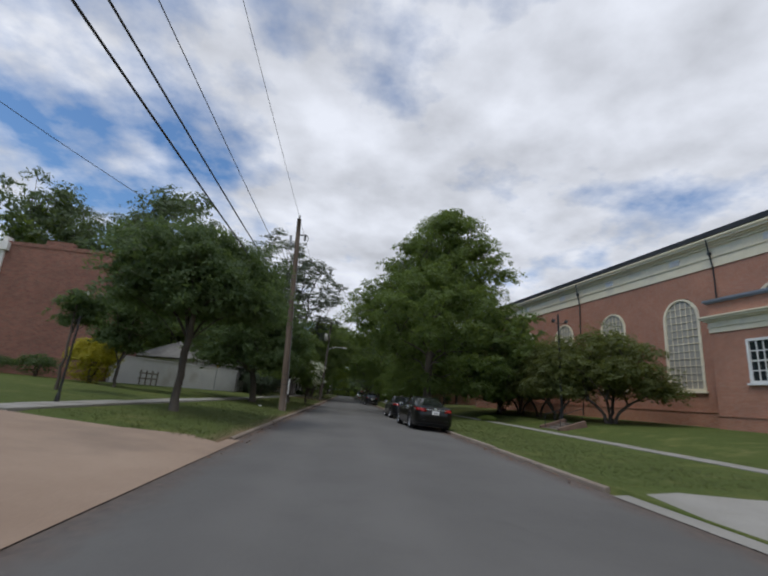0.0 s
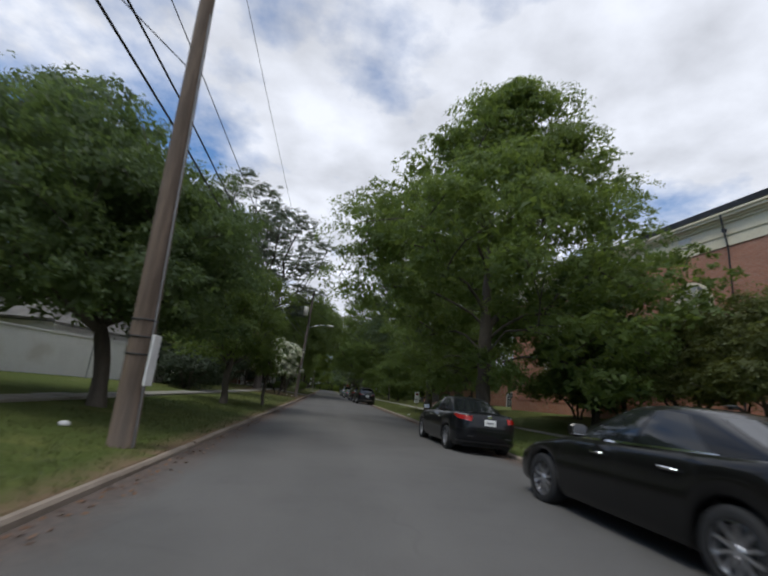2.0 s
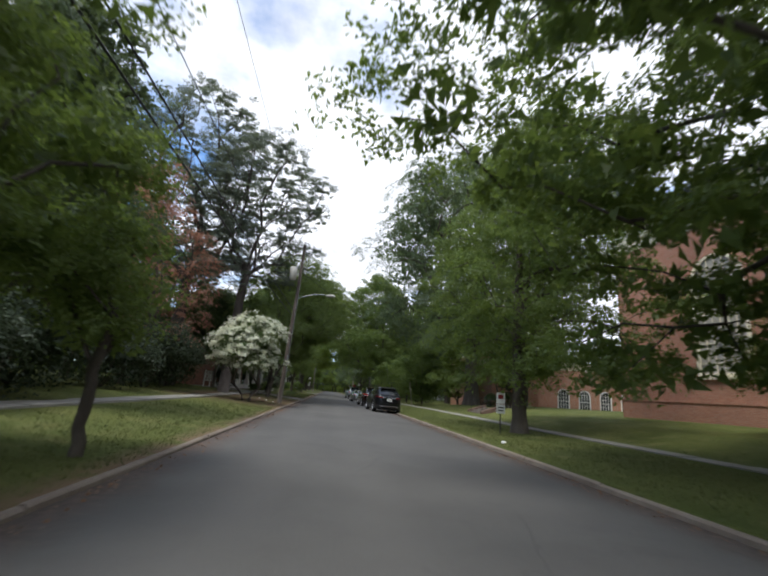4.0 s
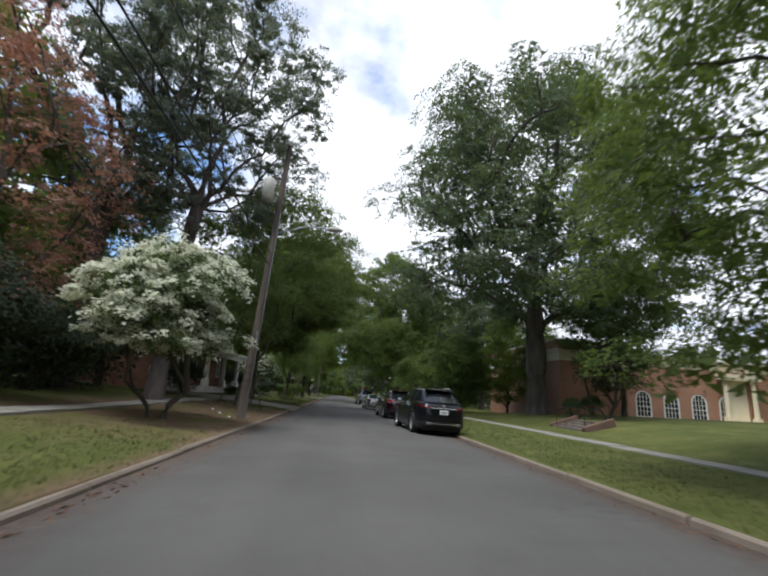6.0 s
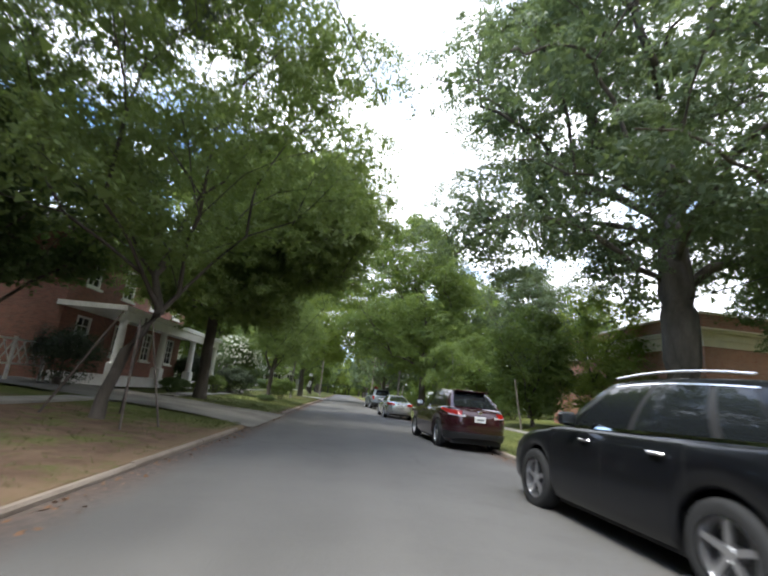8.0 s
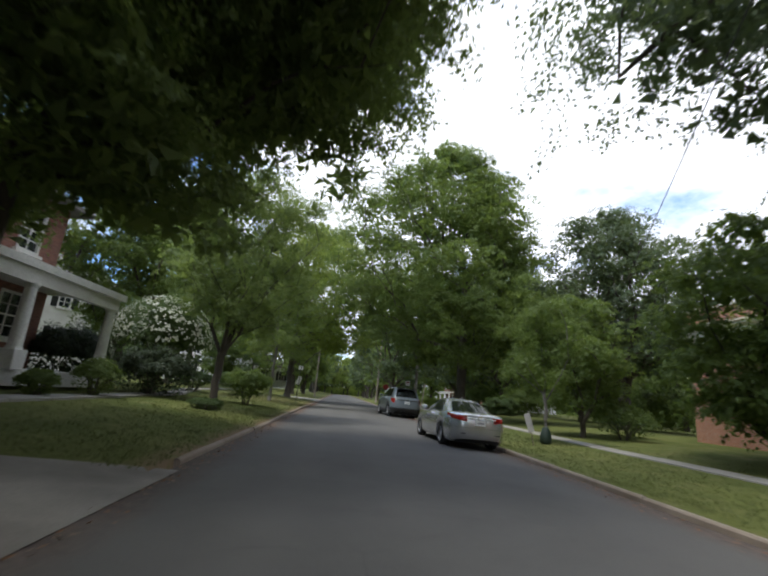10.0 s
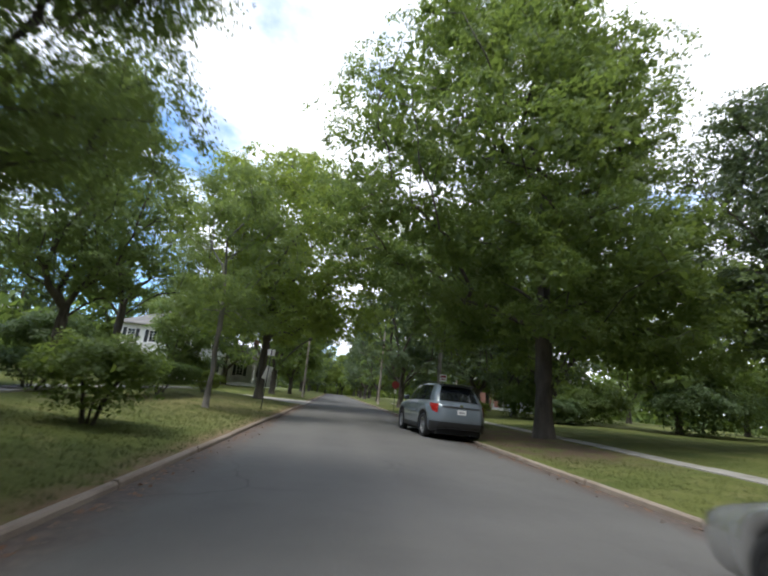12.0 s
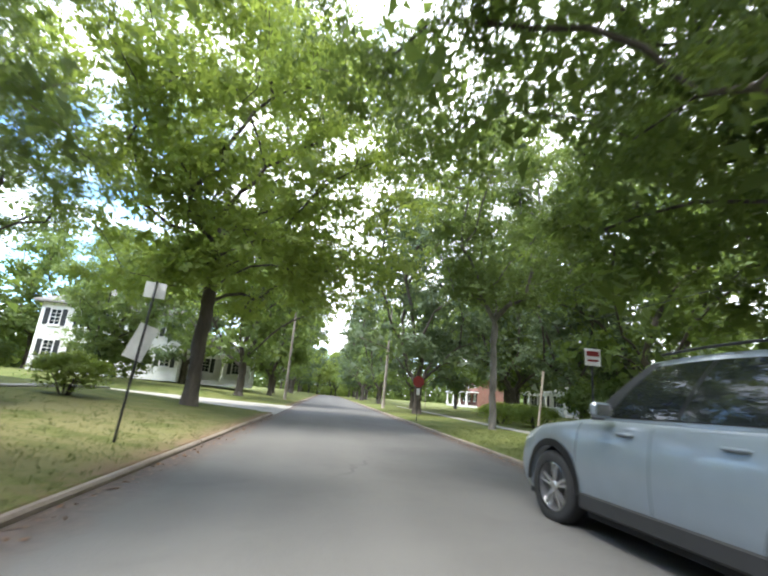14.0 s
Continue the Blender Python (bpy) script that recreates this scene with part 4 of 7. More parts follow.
tree((-4.9, 106.9), 10.5, 3.6, "maple", 0.27, "leaf_glare_pale", "bark_grey", 0.12, 85, 200, 0.75, 0.12, seed=39, fork=4.5, label="slender young tree with pale bark on the lawn")
tree((-5.4, 121.7), 19.0, 10.2, "maple", 0.21, "leaf_light", trunk=0.34, inner=0.25, clumps=380, leaves=230, clump_r=1.25, size=0.23, lean=(1.0, 0), seed=40, fork=8.5, limb_from=0.45, label="bright green maple at the side street corner")
tree((-13.5, 111.5), 17.5, 5.7, "round", 0.2, "leaf_glare_pale", trunk=0.3, clumps=200, leaves=250, clump_r=1.1, size=0.18, seed=41, label="tall green tree behind the clipped hedge")
tree((-12.5, 101.0), 11.0, 4.5, "round", 0.2, "leaf_maple", trunk=0.25, clumps=110, leaves=250, clump_r=1.1, size=0.18, seed=42, label="green garden tree beside the house")
tree((-10.4, 74.9), 9.5, 4.2, "round", 0.3, "leaf_dark", trunk=0.14, clumps=150, leaves=250, clump_r=0.95, size=0.16, seed=43, label="dark green garden tree before the brick house")
tree((-15.5, 121.0), 16.0, 6.2, "maple", 0.36, "leaf_glare_pale", trunk=0.32, clumps=150, leaves=190, inner=0.1, clump_r=1.1, size=0.19, seed=45, fork=5.0, label="tall green tree on the lawn by the side street")
tree((-17.2, 138.0), 12.5, 5.2, "round", 0.1, "leaf_glare_pale", trunk=0.2, clumps=170, leaves=200, clump_r=1.0, size=0.2, seed=46, fork=2.0, label="rounded garden tree before the white house")
tree((-14.5, 96.5), 12.5, 4.4, "round", 0.3, "leaf_maple", trunk=0.18, clumps=90, leaves=250, clump_r=0.95, size=0.16, seed=44, label="green garden tree between the houses")
tree((-14.2, 75.5), 13.5, 4.6, "round", 0.25, "leaf_dark", trunk=0.22, clumps=120, leaves=220, clump_r=1.05, size=0.19, seed=47, label="tall dark green tree beside the brick house")
# right side
tree((11.5, 86.5), 7.5, 3.2, "round", 0.06, "leaf_maple", trunk=0.15, clumps=110, leaves=260, clump_r=0.95, size=0.16, seed=69, label="green tree in front of the library wall")
tree((40.0, 106.0), 11.5, 6.5, "round", 0.15, "leaf_oak", trunk=0.3, clumps=130, leaves=120, clump_r=1.4, size=0.34, seed=70, label="tall green tree behind the library")
tree((7.1, 90.8), 5.3, 2.0, "round", 0.32, "leaf_maple", "bark_grey", 0.08, 42, 170, 0.6, 0.11, seed=51, fork=1.7, label="small thin young tree on the verge")
tree((19.5, 104.5), 16.5, 7.0, "round", 0.2, "leaf_oak", trunk=0.45, clumps=260, leaves=220, clump_r=1.3, size=0.2, seed=52, label="large rounded tree behind the pavement")
tree((8.3, 124.2), 17.5, 7.4, "vase", 0.34, "leaf_glare_pale", "bark_grey", 0.21, 220, 240, 1.1, 0.18, seed=53, fork=5.5, limb_from=0.42, label="grey barked tree with steeply rising limbs")
tree((19.8, 75.6), 11.8, 4.7, "ovate", 0.24, "leaf_dark", trunk=0.22, clumps=190, leaves=260, clump_r=0.9, size=0.14, seed=54, fork=2.0, label="dark green tree in front of the library")
tree((16.8, 72.8), 4.8, 2.5, "round", 0.3, "leaf_purple", trunk=0.12, clumps=50, leaves=230, clump_r=0.75, size=0.12, seed=55, fork=1.0, stems=3, label="dark purplish ornamental tree by the steps")
tree((16.2, 87.3), 9.2, 4.2, "round", 0.06, "leaf_light", trunk=0.15, clumps=100, leaves=260, clump_r=0.9, size=0.15, seed=56, label="light green tree behind the parked cars")
tree((11.2, 95.5), 7.0, 3.2, "round", 0.12, "leaf_maple", trunk=0.15, clumps=80, leaves=250, clump_r=0.85, size=0.15, seed=58, label="green tree behind the parked cars")
myrtle = "multi-stemmed crape myrtle in front of the church"
myr = tree((15.6, 31.0), 5.8, 3.5, "dome", 0.22, "leaf_olive", "bark", 0.09, 110, 300, 0.9, 0.13, seed=57, fork=1.3, stems=4, label=myrtle)[0]
tagged(myr, group="crape myrtles before the church")
for k, (mx, my, ms, mr) in enumerate(((16.3, 35.5, 1.05, 80), (16.8, 40.5, 1.1, 300), (17.0, 45.5, 1.0, 30))):
    copy_thing(myr, pose(mx, my, ground_z(mx, my), 0, 0, mr) @ Matrix.Scale(ms, 4))
copy_thing(myr, pose(17.3, 27.2, ground_z(17.3, 27.2), 0, 0, 200) @ Matrix.Diagonal((1.4, 1.4, 1.08, 1.0)))

# farther trees stand closely on both sides of the street
far_a = tree((-6.8, 139), 19.0, 7.4, "maple", 0.1, "leaf_maple", trunk=0.35, clumps=80, leaves=115, clump_r=1.8, size=0.45, seed=61, fork=2.6, label="leafy street tree farther along", category="tree")[0]
far_b = tree((7.6, 139), 21.0, 7.6, "oak", 0.1, "leaf_oak", trunk=0.4, clumps=84, leaves=115, clump_r=1.9, size=0.45, seed=62, fork=2.6, label="tall leafy street tree farther along")[0]
far_c = tree((-6.2, 153), 17.0, 6.8, "round", 0.08, "leaf_maple", trunk=0.3, clumps=70, leaves=115, clump_r=1.7, size=0.45, seed=63, fork=2.2, label="rounded green street tree farther along")[0]
# the far end's sunlight is put into this tree's lighter leaf colour
far_d = tree((3.5, 262), 17.0, 7.4, "maple", 0.04, "leaf_light", trunk=0.3, clumps=90, leaves=110, clump_r=1.9, size=0.5, seed=64, fork=2.2, label="tree where the street bends away, sunlight put into its pale green leaf colour")[0]
for ob in (far_a, far_b, far_c, far_d):
    tagged(ob, group="street trees farther along")
rnd = random.Random(12)
FAR = []
for k in range(9):
    FAR += [(-6.8 + rnd.uniform(-2, 0.8), 166 + 13 * k + rnd.uniform(-3, 3)), (9 + rnd.uniform(-2, 2), 154 + 13 * k + rnd.uniform(-3, 3))]
for k in range(7):
    FAR += [(-24 - rnd.uniform(0, 12), 60 + 17 * k + rnd.uniform(-4, 4)), (30 + rnd.uniform(0, 14), 112 + 15 * k + rnd.uniform(-4, 4))]
FAR += [(-15 - 5 * (k % 2), 133 + 9 * k) for k in (2, 3)] + [(19 + 5 * (k % 2), 126 + 10 * k) for k in range(5)] + [(-17 - 3 * (k % 2), 46 + 9 * k) for k in range(4)]
FAR += [(-27, 163), (-36, 160), (-42, 150), (-21, 157), (-30, 42), (-36, 20), (-22, 50), (34, 66), (44, 76), (52, 84), (24, 118), (18, 132), (20, 150), (-3, 258), (10, 258), (-9, 264), (8, 275), (-16, 262), (15, 264), (2, 272)]
for fx, fy in FAR:
    if -37 < fx < -18 and 118 < fy < 148:
        continue
    src = far_d if fy > 250 else rnd.choice((far_a, far_b, far_c))
    copy_thing(src, pose(fx, fy, ground_z(fx, fy) - 0.05, 0, 0, rnd.uniform(0, 360)) @ Matrix.Scale(rnd.uniform(0.8, 1.2), 4))

# a dense wood closes the view on all sides
rng = np.random.default_rng(91)
W = []
for x0, y0, x1, y1, n_w, hh in ((-46, -30, -40, 285, 15000, 12), (64, -30, 58, 60, 4000, 11), (60, 60, 60, 285, 11000, 12), (-46, 285, 62, 292, 9000, 15), (-46, -60, 64, -60, 5000, 10)):
    n_w = int(n_w * 1.7)
    t = rng.uniform(0, 1, n_w)
    lump = 0.75 + 0.25 * np.sin(t * 57) * np.sin(t * 131 + 1)
    W.append(np.stack([x0 + (x1 - x0) * t + rng.normal(0, 3.0, n_w), y0 + (y1 - y0) * t + rng.normal(0, 3.0, n_w), hh * lump * rng.uniform(0, 1, n_w) ** 1.25 + 0.3], 1))
W = np.concatenate(W)
wn_ = rng.normal(0, 0.6, W.shape) + np.array((0, 0, 0.15))
tagged(kites("far_woods", W, wn_ / np.linalg.norm(wn_, axis=1)[:, None], 1.7, 1.5, rng, M["leaf_maple"], None, corners=3), "dense green wood far behind the houses", "woods", kind="stuff")

# shrubs and hedges
shrub((-13.6, 24.7), 2.4, 1.25, 1.3, "leaf_yellow", 71, 11000, 0.1, "bright yellow green bush against the brick wall")
shrub((-16.7, 25.2), 1.2, 1.2, 0.8, "leaf_dark", 72, 3000, 0.08, "low dark green foundation shrub")
shrub((-19.2, 25.2), 1.0, 1.5, 0.8, "leaf_dark", 73, 3000, 0.08, "low dark green foundation shrub")
# the understory's shade is put into its darkened leaf colour
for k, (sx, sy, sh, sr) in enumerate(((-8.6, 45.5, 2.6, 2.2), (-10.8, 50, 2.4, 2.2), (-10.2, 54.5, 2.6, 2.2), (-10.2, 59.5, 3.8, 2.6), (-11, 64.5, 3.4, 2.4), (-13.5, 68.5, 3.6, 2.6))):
    shrub((sx, sy), sh, sr, sr, "leaf_shade_dark", 80 + k, 9000, 0.13, "overgrown shrub under the trees, leaf colour darkened as shade", rough=0.2)
shrub((-4.9, 92.3), 0.42, 0.6, 0.5, "leaf_dark", 90, 2500, 0.07, "low dark clump of suckers at the tree's foot")
shrub((-4.8, 98.6), 1.7, 1.15, 1.1, "leaf_maple", 91, 6000, 0.09, "loose rounded green bush on the lawn", low=0.25, rough=0.2)
shrub((-9.0, 103.4), 1.2, 1.2, 1.1, "leaf_dark", 92, 6000, 0.08, "clipped rounded evergreen bush", low=0.3)
shrub((-7.7, 109.6), 1.45, 0.65, 4.6, "leaf_dark", 93, 20000, 0.085, "long clipped green hedge beside the pavement", name="hedge", boxy=7.0, rough=0.03, rz=2.0, low=0.5)
shrub((-8.2, 118.2), 1.35, 1.15, 1.1, "leaf_light", 94, 6000, 0.09, "loose light green bush at the corner", low=0.2, rough=0.2)
vib = shrub((-8.5, 96.4), 4.4, 2.1, 2.0, "leaf_dark", 95, 14000, 0.11, "tall shrub with pale flower heads beside the house", name="flowering_shrub", rough=0.2)
fd = rng.normal(size=(700, 3))
fd[:, 2] = np.abs(fd[:, 2])
fd /= np.linalg.norm(fd, axis=1)[:, None]
fp = np.repeat(fd * np.array((2.25, 2.05, 2.2)) + np.array((0, 0, 2.2)), 4, axis=0) + rng.normal(0, 0.05, (2800, 3))
kites("blossom", fp, np.repeat(fd, 4, axis=0), 0.1, 0.09, rng, M["bract"], vib)
for k, (sx, sy, sh, sr) in enumerate(((-7.9, 90.6, 1.2, 0.7), (-8.4, 84.5, 0.75, 0.55), (-8.6, 86.5, 0.7, 0.5), (-8.2, 88.4, 0.7, 0.5), (18.6, 77.5, 1.4, 0.8), (16.2, 75.8, 1.3, 0.7), (12.5, 94.5, 1.6, 1.3), (14.5, 97.0, 1.2, 1.4))):
    shrub((sx, sy), sh, sr, sr, "leaf_dark" if k % 3 else "leaf_maple", 100 + k, 3500, 0.07, "small rounded evergreen bush", rough=0.08)
for k, (sx, sy) in enumerate(((10.6, 31.6), (11.3, 33.4), (11.0, 32.4))):
    shrub((sx, sy), 0.4, 0.6, 0.5, "leaf_light", 120 + k, 900, 0.09, "low pale leafy plants beside the pavement", stem=False, rough=0.2)
for k, (sx, sy) in enumerate(((11.5, 131), (13.2, 134), (15.5, 136.5), (12.4, 128))):
    shrub((sx, sy), 1.3, 1.6, 1.2, "leaf_light", 110 + k, 5000, 0.09, "low light green hedge bush across the lawn", rough=0.15)

for k, (sx, sy, sh, sr) in enumerate(((17, 121, 1.8, 1.8), (20.5, 123, 3.0, 2.6), (24.5, 117, 3.5, 3.0), (29, 121, 4.2, 3.2), (35, 118, 4.5, 3.4), (17, 128, 3.0, 2.6), (22, 131, 3.5, 3.0), (28, 133, 4.0, 3.2), (40, 125, 4.6, 3.6), (25, 108, 3.4, 2.6), (30, 103, 4.0, 3.0), (21, 97, 3.0, 2.2),
                                      (-18, 118, 3.6, 2.6), (-16.5, 140, 3.0, 2.4), (-20, 92, 4.0, 3.0), (-19, 74, 4.0, 3.0), (-15.5, 71.5, 3.6, 2.4))):
    shrub((sx, sy), sh, sr, sr, ("leaf_dark", "leaf_maple")[k % 2], 130 + k, 6000, 0.2, "tall loose shrub under the garden trees", rough=0.22, stem=False)
# same shade-darkened leaf colour on the bushes by walls and houses
shrub((-7.9, 43.0), 2.3, 1.6, 1.6, "leaf_shade_dark", 161, 7000, 0.09, "tall dark bush at the end of the white wall, shade in its leaf colour", rough=0.18)
shrub((-14.6, 76.4), 4.2, 2.3, 2.0, "leaf_shade_dark", 162, 8000, 0.13, "tall shrub in front of the brick house, leaf colour darkened as shade", rough=0.2)
shrub((-11.6, 67.0), 3.4, 2.0, 1.9, "leaf_shade_dark", 163, 8000, 0.12, "overgrown shrub under the trees, leaf colour darkened as shade", rough=0.2)
shrub((-7.8, 94.6), 1.9, 1.7, 1.3, "leaf_shade_dark", 164, 8000, 0.09, "dense dark shrub below the flowering shrub, shade in its leaf colour", rough=0.18)
shrub((-10.6, 93.4), 2.2, 1.5, 1.4, "leaf_shade_dark", 165, 8000, 0.1, "dense dark shrub beside the house, shade in its leaf colour", rough=0.18)
shrub((-10.2, 78.6), 2.2, 1.2, 1.1, "leaf_shade_dark", 160, 7000, 0.08, "tall dark bush by the porch railing, shade in its leaf colour", rough=0.18)

# grass blades over the verges
rng = np.random.default_rng(77)
gx, gy = [], []
while len(gx) < 42000:
    side = rng.uniform()
    x = -2.65 - abs(rng.normal(0, 2.6)) if side < 0.52 else 5.1 + abs(rng.normal(0, 3.0))
    y = rng.uniform(5, 125)
    if x < -2.6 and (y < 10 or 75.5 < y < 82 or y > 118 or abs(x - pave_left(y)) < 0.75):
        continue
    if x < -2.6 and ((58 < y < 73 and rng.uniform() < 0.8) or (107 < y and rng.uniform() < 0.5)):
        continue
    if x > 5 and (y < 8 or abs(x - pave_right(y)) < 0.75 or (101 < y < 111 and x < 9 and rng.uniform() < 0.8)):
        continue
    gx.append(x)
    gy.append(y)
gz = np.array([ground_z(a, b) for a, b in zip(gx, gy)])
n_g = len(gx)
base = np.stack([gx, gy, gz - 0.01], 1)
blades = 4
bb = np.repeat(base, blades, axis=0) + np.concatenate([rng.normal(0, 0.05, (n_g * blades, 2)), np.zeros((n_g * blades, 1))], 1)
tip = bb + np.concatenate([rng.normal(0, 0.035, (n_g * blades, 2)), rng.uniform(0.035, 0.085, (n_g * blades, 1))], 1)
sidev = rng.normal(size=(n_g * blades, 3))
sidev[:, 2] = 0
sidev *= 0.007 / (np.linalg.norm(sidev, axis=1)[:, None] + 1e-9)
tri = np.stack([bb - sidev, bb + sidev, tip], 1)
me = bpy.data.meshes.new("grass")
nt = len(tri)
me.vertices.add(3 * nt)
me.vertices.foreach_set("co", tri.ravel())
me.loops.add(3 * nt)
me.loops.foreach_set("vertex_index", np.arange(3 * nt))
me.polygons.add(nt)
me.polygons.foreach_set("loop_start", np.arange(0, 3 * nt, 3))
me.polygons.foreach_set("loop_total", np.full(nt, 3))
me.update(calc_edges=True)
tagged(link("grass", me, M["blade"]), "short uneven green grass along the verges", "grass", kind="stuff")

# fallen leaves in the gutters
n_l = 3200
lx = np.where(rng.uniform(size=n_l) < 0.5, KERB_L + 0.05 + np.abs(rng.normal(0, 0.16, n_l)), KERB_R - 0.04 - np.abs(rng.normal(0, 0.17, n_l)))
ly = rng.uniform(8, 125, n_l)
lz = np.array([lerp_table(a, ROAD_Z) for a in lx]) + 0.012
ln_ = np.tile((0.0, 0.0, 1.0), (n_l, 1)) + rng.normal(0, 0.25, (n_l, 3))
M["litter"] = leaf_mat("litter", (0.11, 0.05, 0.026), (0.24, 0.125, 0.065), (0.17, 0.09, 0.047), 0.1)
tagged(kites("leaf_litter", np.stack([lx, ly, lz], 1), ln_ / np.linalg.norm(ln_, axis=1)[:, None], 0.07, 0.05, rng, M["litter"], None), "brown fallen leaves and grit in the gutters", "leaf litter", kind="stuff")

# ---- parked cars ----
class CarShape:
    """Surfaces of a car: sides as a function of place along the plan outline and height, and a cabin above the belt."""

    def __init__(s, L, W, H, belt, front_z, rear_z, wheel_r, wb, front_over, sill, cabin, n=4.6, waist=0.0):
        s.L, s.W, s.H, s.belt, s.sill, s.n = L, W, H, belt, sill, n
        s.front_z, s.rear_z, s.wheel_r = front_z, rear_z, wheel_r
        s.y_front = L / 2 - front_over
        s.y_rear = s.y_front - wb
        s.cabin = cabin
        s.waist = waist

    def edge_z(s, y):
        """Height of the upper edge of the sides: bonnet, belt and boot."""
        c = s.cabin
        return float(np.interp(y, (-s.L / 2, -s.L / 2 + 0.12, c["rear_base"], c["front_base"], s.L / 2 - 0.7, s.L / 2), (s.rear_z - 0.05, s.rear_z, s.belt + s.waist, s.belt - 0.03, s.front_z + 0.06, s.front_z - 0.12)))

    def low_z(s, y):
        z = s.sill + (0.0 if abs(y) < s.L / 2 - 0.25 else 0.1 * (abs(y) - s.L / 2 + 0.25) / 0.25)
        r = s.wheel_r * 1.13
        for w in (s.y_front, s.y_rear):
            if abs(y - w) < r:
                z = max(z, s.wheel_r + math.sqrt(r * r - (y - w) ** 2))
        return z

    def outline(s):
        """Plan points from the middle of the tail, round the left side to the nose and back along the right, with a place number each."""
        k = 0.5 ** (1 / s.n)
        tail = [(x, -s.L / 2 * (1 - abs(2 * x / s.W) ** s.n) ** (1 / s.n)) for x in np.linspace(0, -s.W / 2 * k, 9)]
        side = [(-s.W / 2 * (1 - abs(2 * y / s.L) ** s.n) ** (1 / s.n), y) for y in np.linspace(-s.L / 2 * k, s.L / 2 * k, 84)]
        half = tail[:-1] + side + [(x, -y) for x, y in tail[-2::-1]]
        return half + [(-x, y) for x, y in half[-2:0:-1]]

    def skin(s, x, y, v, out_by=0.0):
        d = float(np.interp(v, (0, 0.12, 0.4, 0.62, 0.85, 1.0), (0.07, 0.02, 0.0, 0.005, 0.03, 0.085))) - out_by
        z = s.low_z(y) + (s.edge_z(y) - s.low_z(y)) * v
        return Vector((x * (1 - 2 * d / s.W), y * (1 - 2 * d / s.L), z))

    def at_height(s, x, y, z, out_by=0.0):
        v = (z - s.low_z(y)) / (s.edge_z(y) - s.low_z(y))
        return s.skin(x, y, min(1.0, max(0.0, v)), out_by)

    def side_x(s, y):
        return s.W / 2 * (1 - min(1.0, abs(2 * y / s.L)) ** s.n) ** (1 / s.n)

    # cabin surfaces; u along, w up, both 0..1
    def cab_side(s, sign, u, w, out_by=0.0):
        c = s.cabin
        y0 = c["rear_base"] + (c["rear_roof"] - c["rear_base"]) * w
        y1 = c["front_base"] + (c["front_roof"] - c["front_base"]) * w
        y = y0 + (y1 - y0) * u
        zb = s.edge_z(y) - 0.02
        zr = s.H - 0.045 - c.get("roof_fall", 0.05) * (abs(u - 0.55) * 1.6) ** 2
        z = zb + (zr - zb) * w
        bow = 0.045 * math.sin(3.1416 * w) + 0.03 * math.sin(3.1416 * u) * (1 - w * 0.5)
        taper = 1 - c.get("taper_rear", 0.1) * max(0.0, 0.5 - u) * 1.6 - 0.1 * max(0.0, u - 0.6) * 1.6
        x = ((s.W / 2 - 0.095) * (1 - w) + c["roof_w"] * w) * taper + bow - 0.02
        return Vector((sign * (x + out_by), y, z + out_by * 0.3))

    def cab_end(s, rear, q, w, out_by=0.0):
        """q runs -1..1 across."""
        a, b = s.cab_side(-1, 0 if rear else 1, w), s.cab_side(1, 0 if rear else 1, w)
        p = a + (b - a) * (q + 1) / 2
        curve = 0.12 * (1 - q * q)
        p.y += (-curve if rear else curve) * (1 - 0.45 * w)
        p.z += 0.03 * (1 - q * q) * w
        p += Vector((0, (-1 if rear else 1) * out_by, out_by * 0.6))
        return p


def grid_part(name, f, us, vs, material, parent, label="", thick=0.0):
    bm = bmesh.new()
    rows = [[bm.verts.new(f(u, v)) for u in us] for v in vs]
    for a, b in zip(rows, rows[1:]):
        for k in range(len(a) - 1):
            bm.faces.new((a[k], a[k + 1], b[k + 1], b[k]))
    if thick:
        bmesh.ops.solidify(bm, geom=bm.faces[:], thickness=thick)
    bmesh.ops.recalc_face_normals(bm, faces=bm.faces[:])
    return part(name, bm, material, parent, label, smooth=True)


def span(a, b, n):
    return [a + (b - a) * k / (n - 1) for k in range(n)]


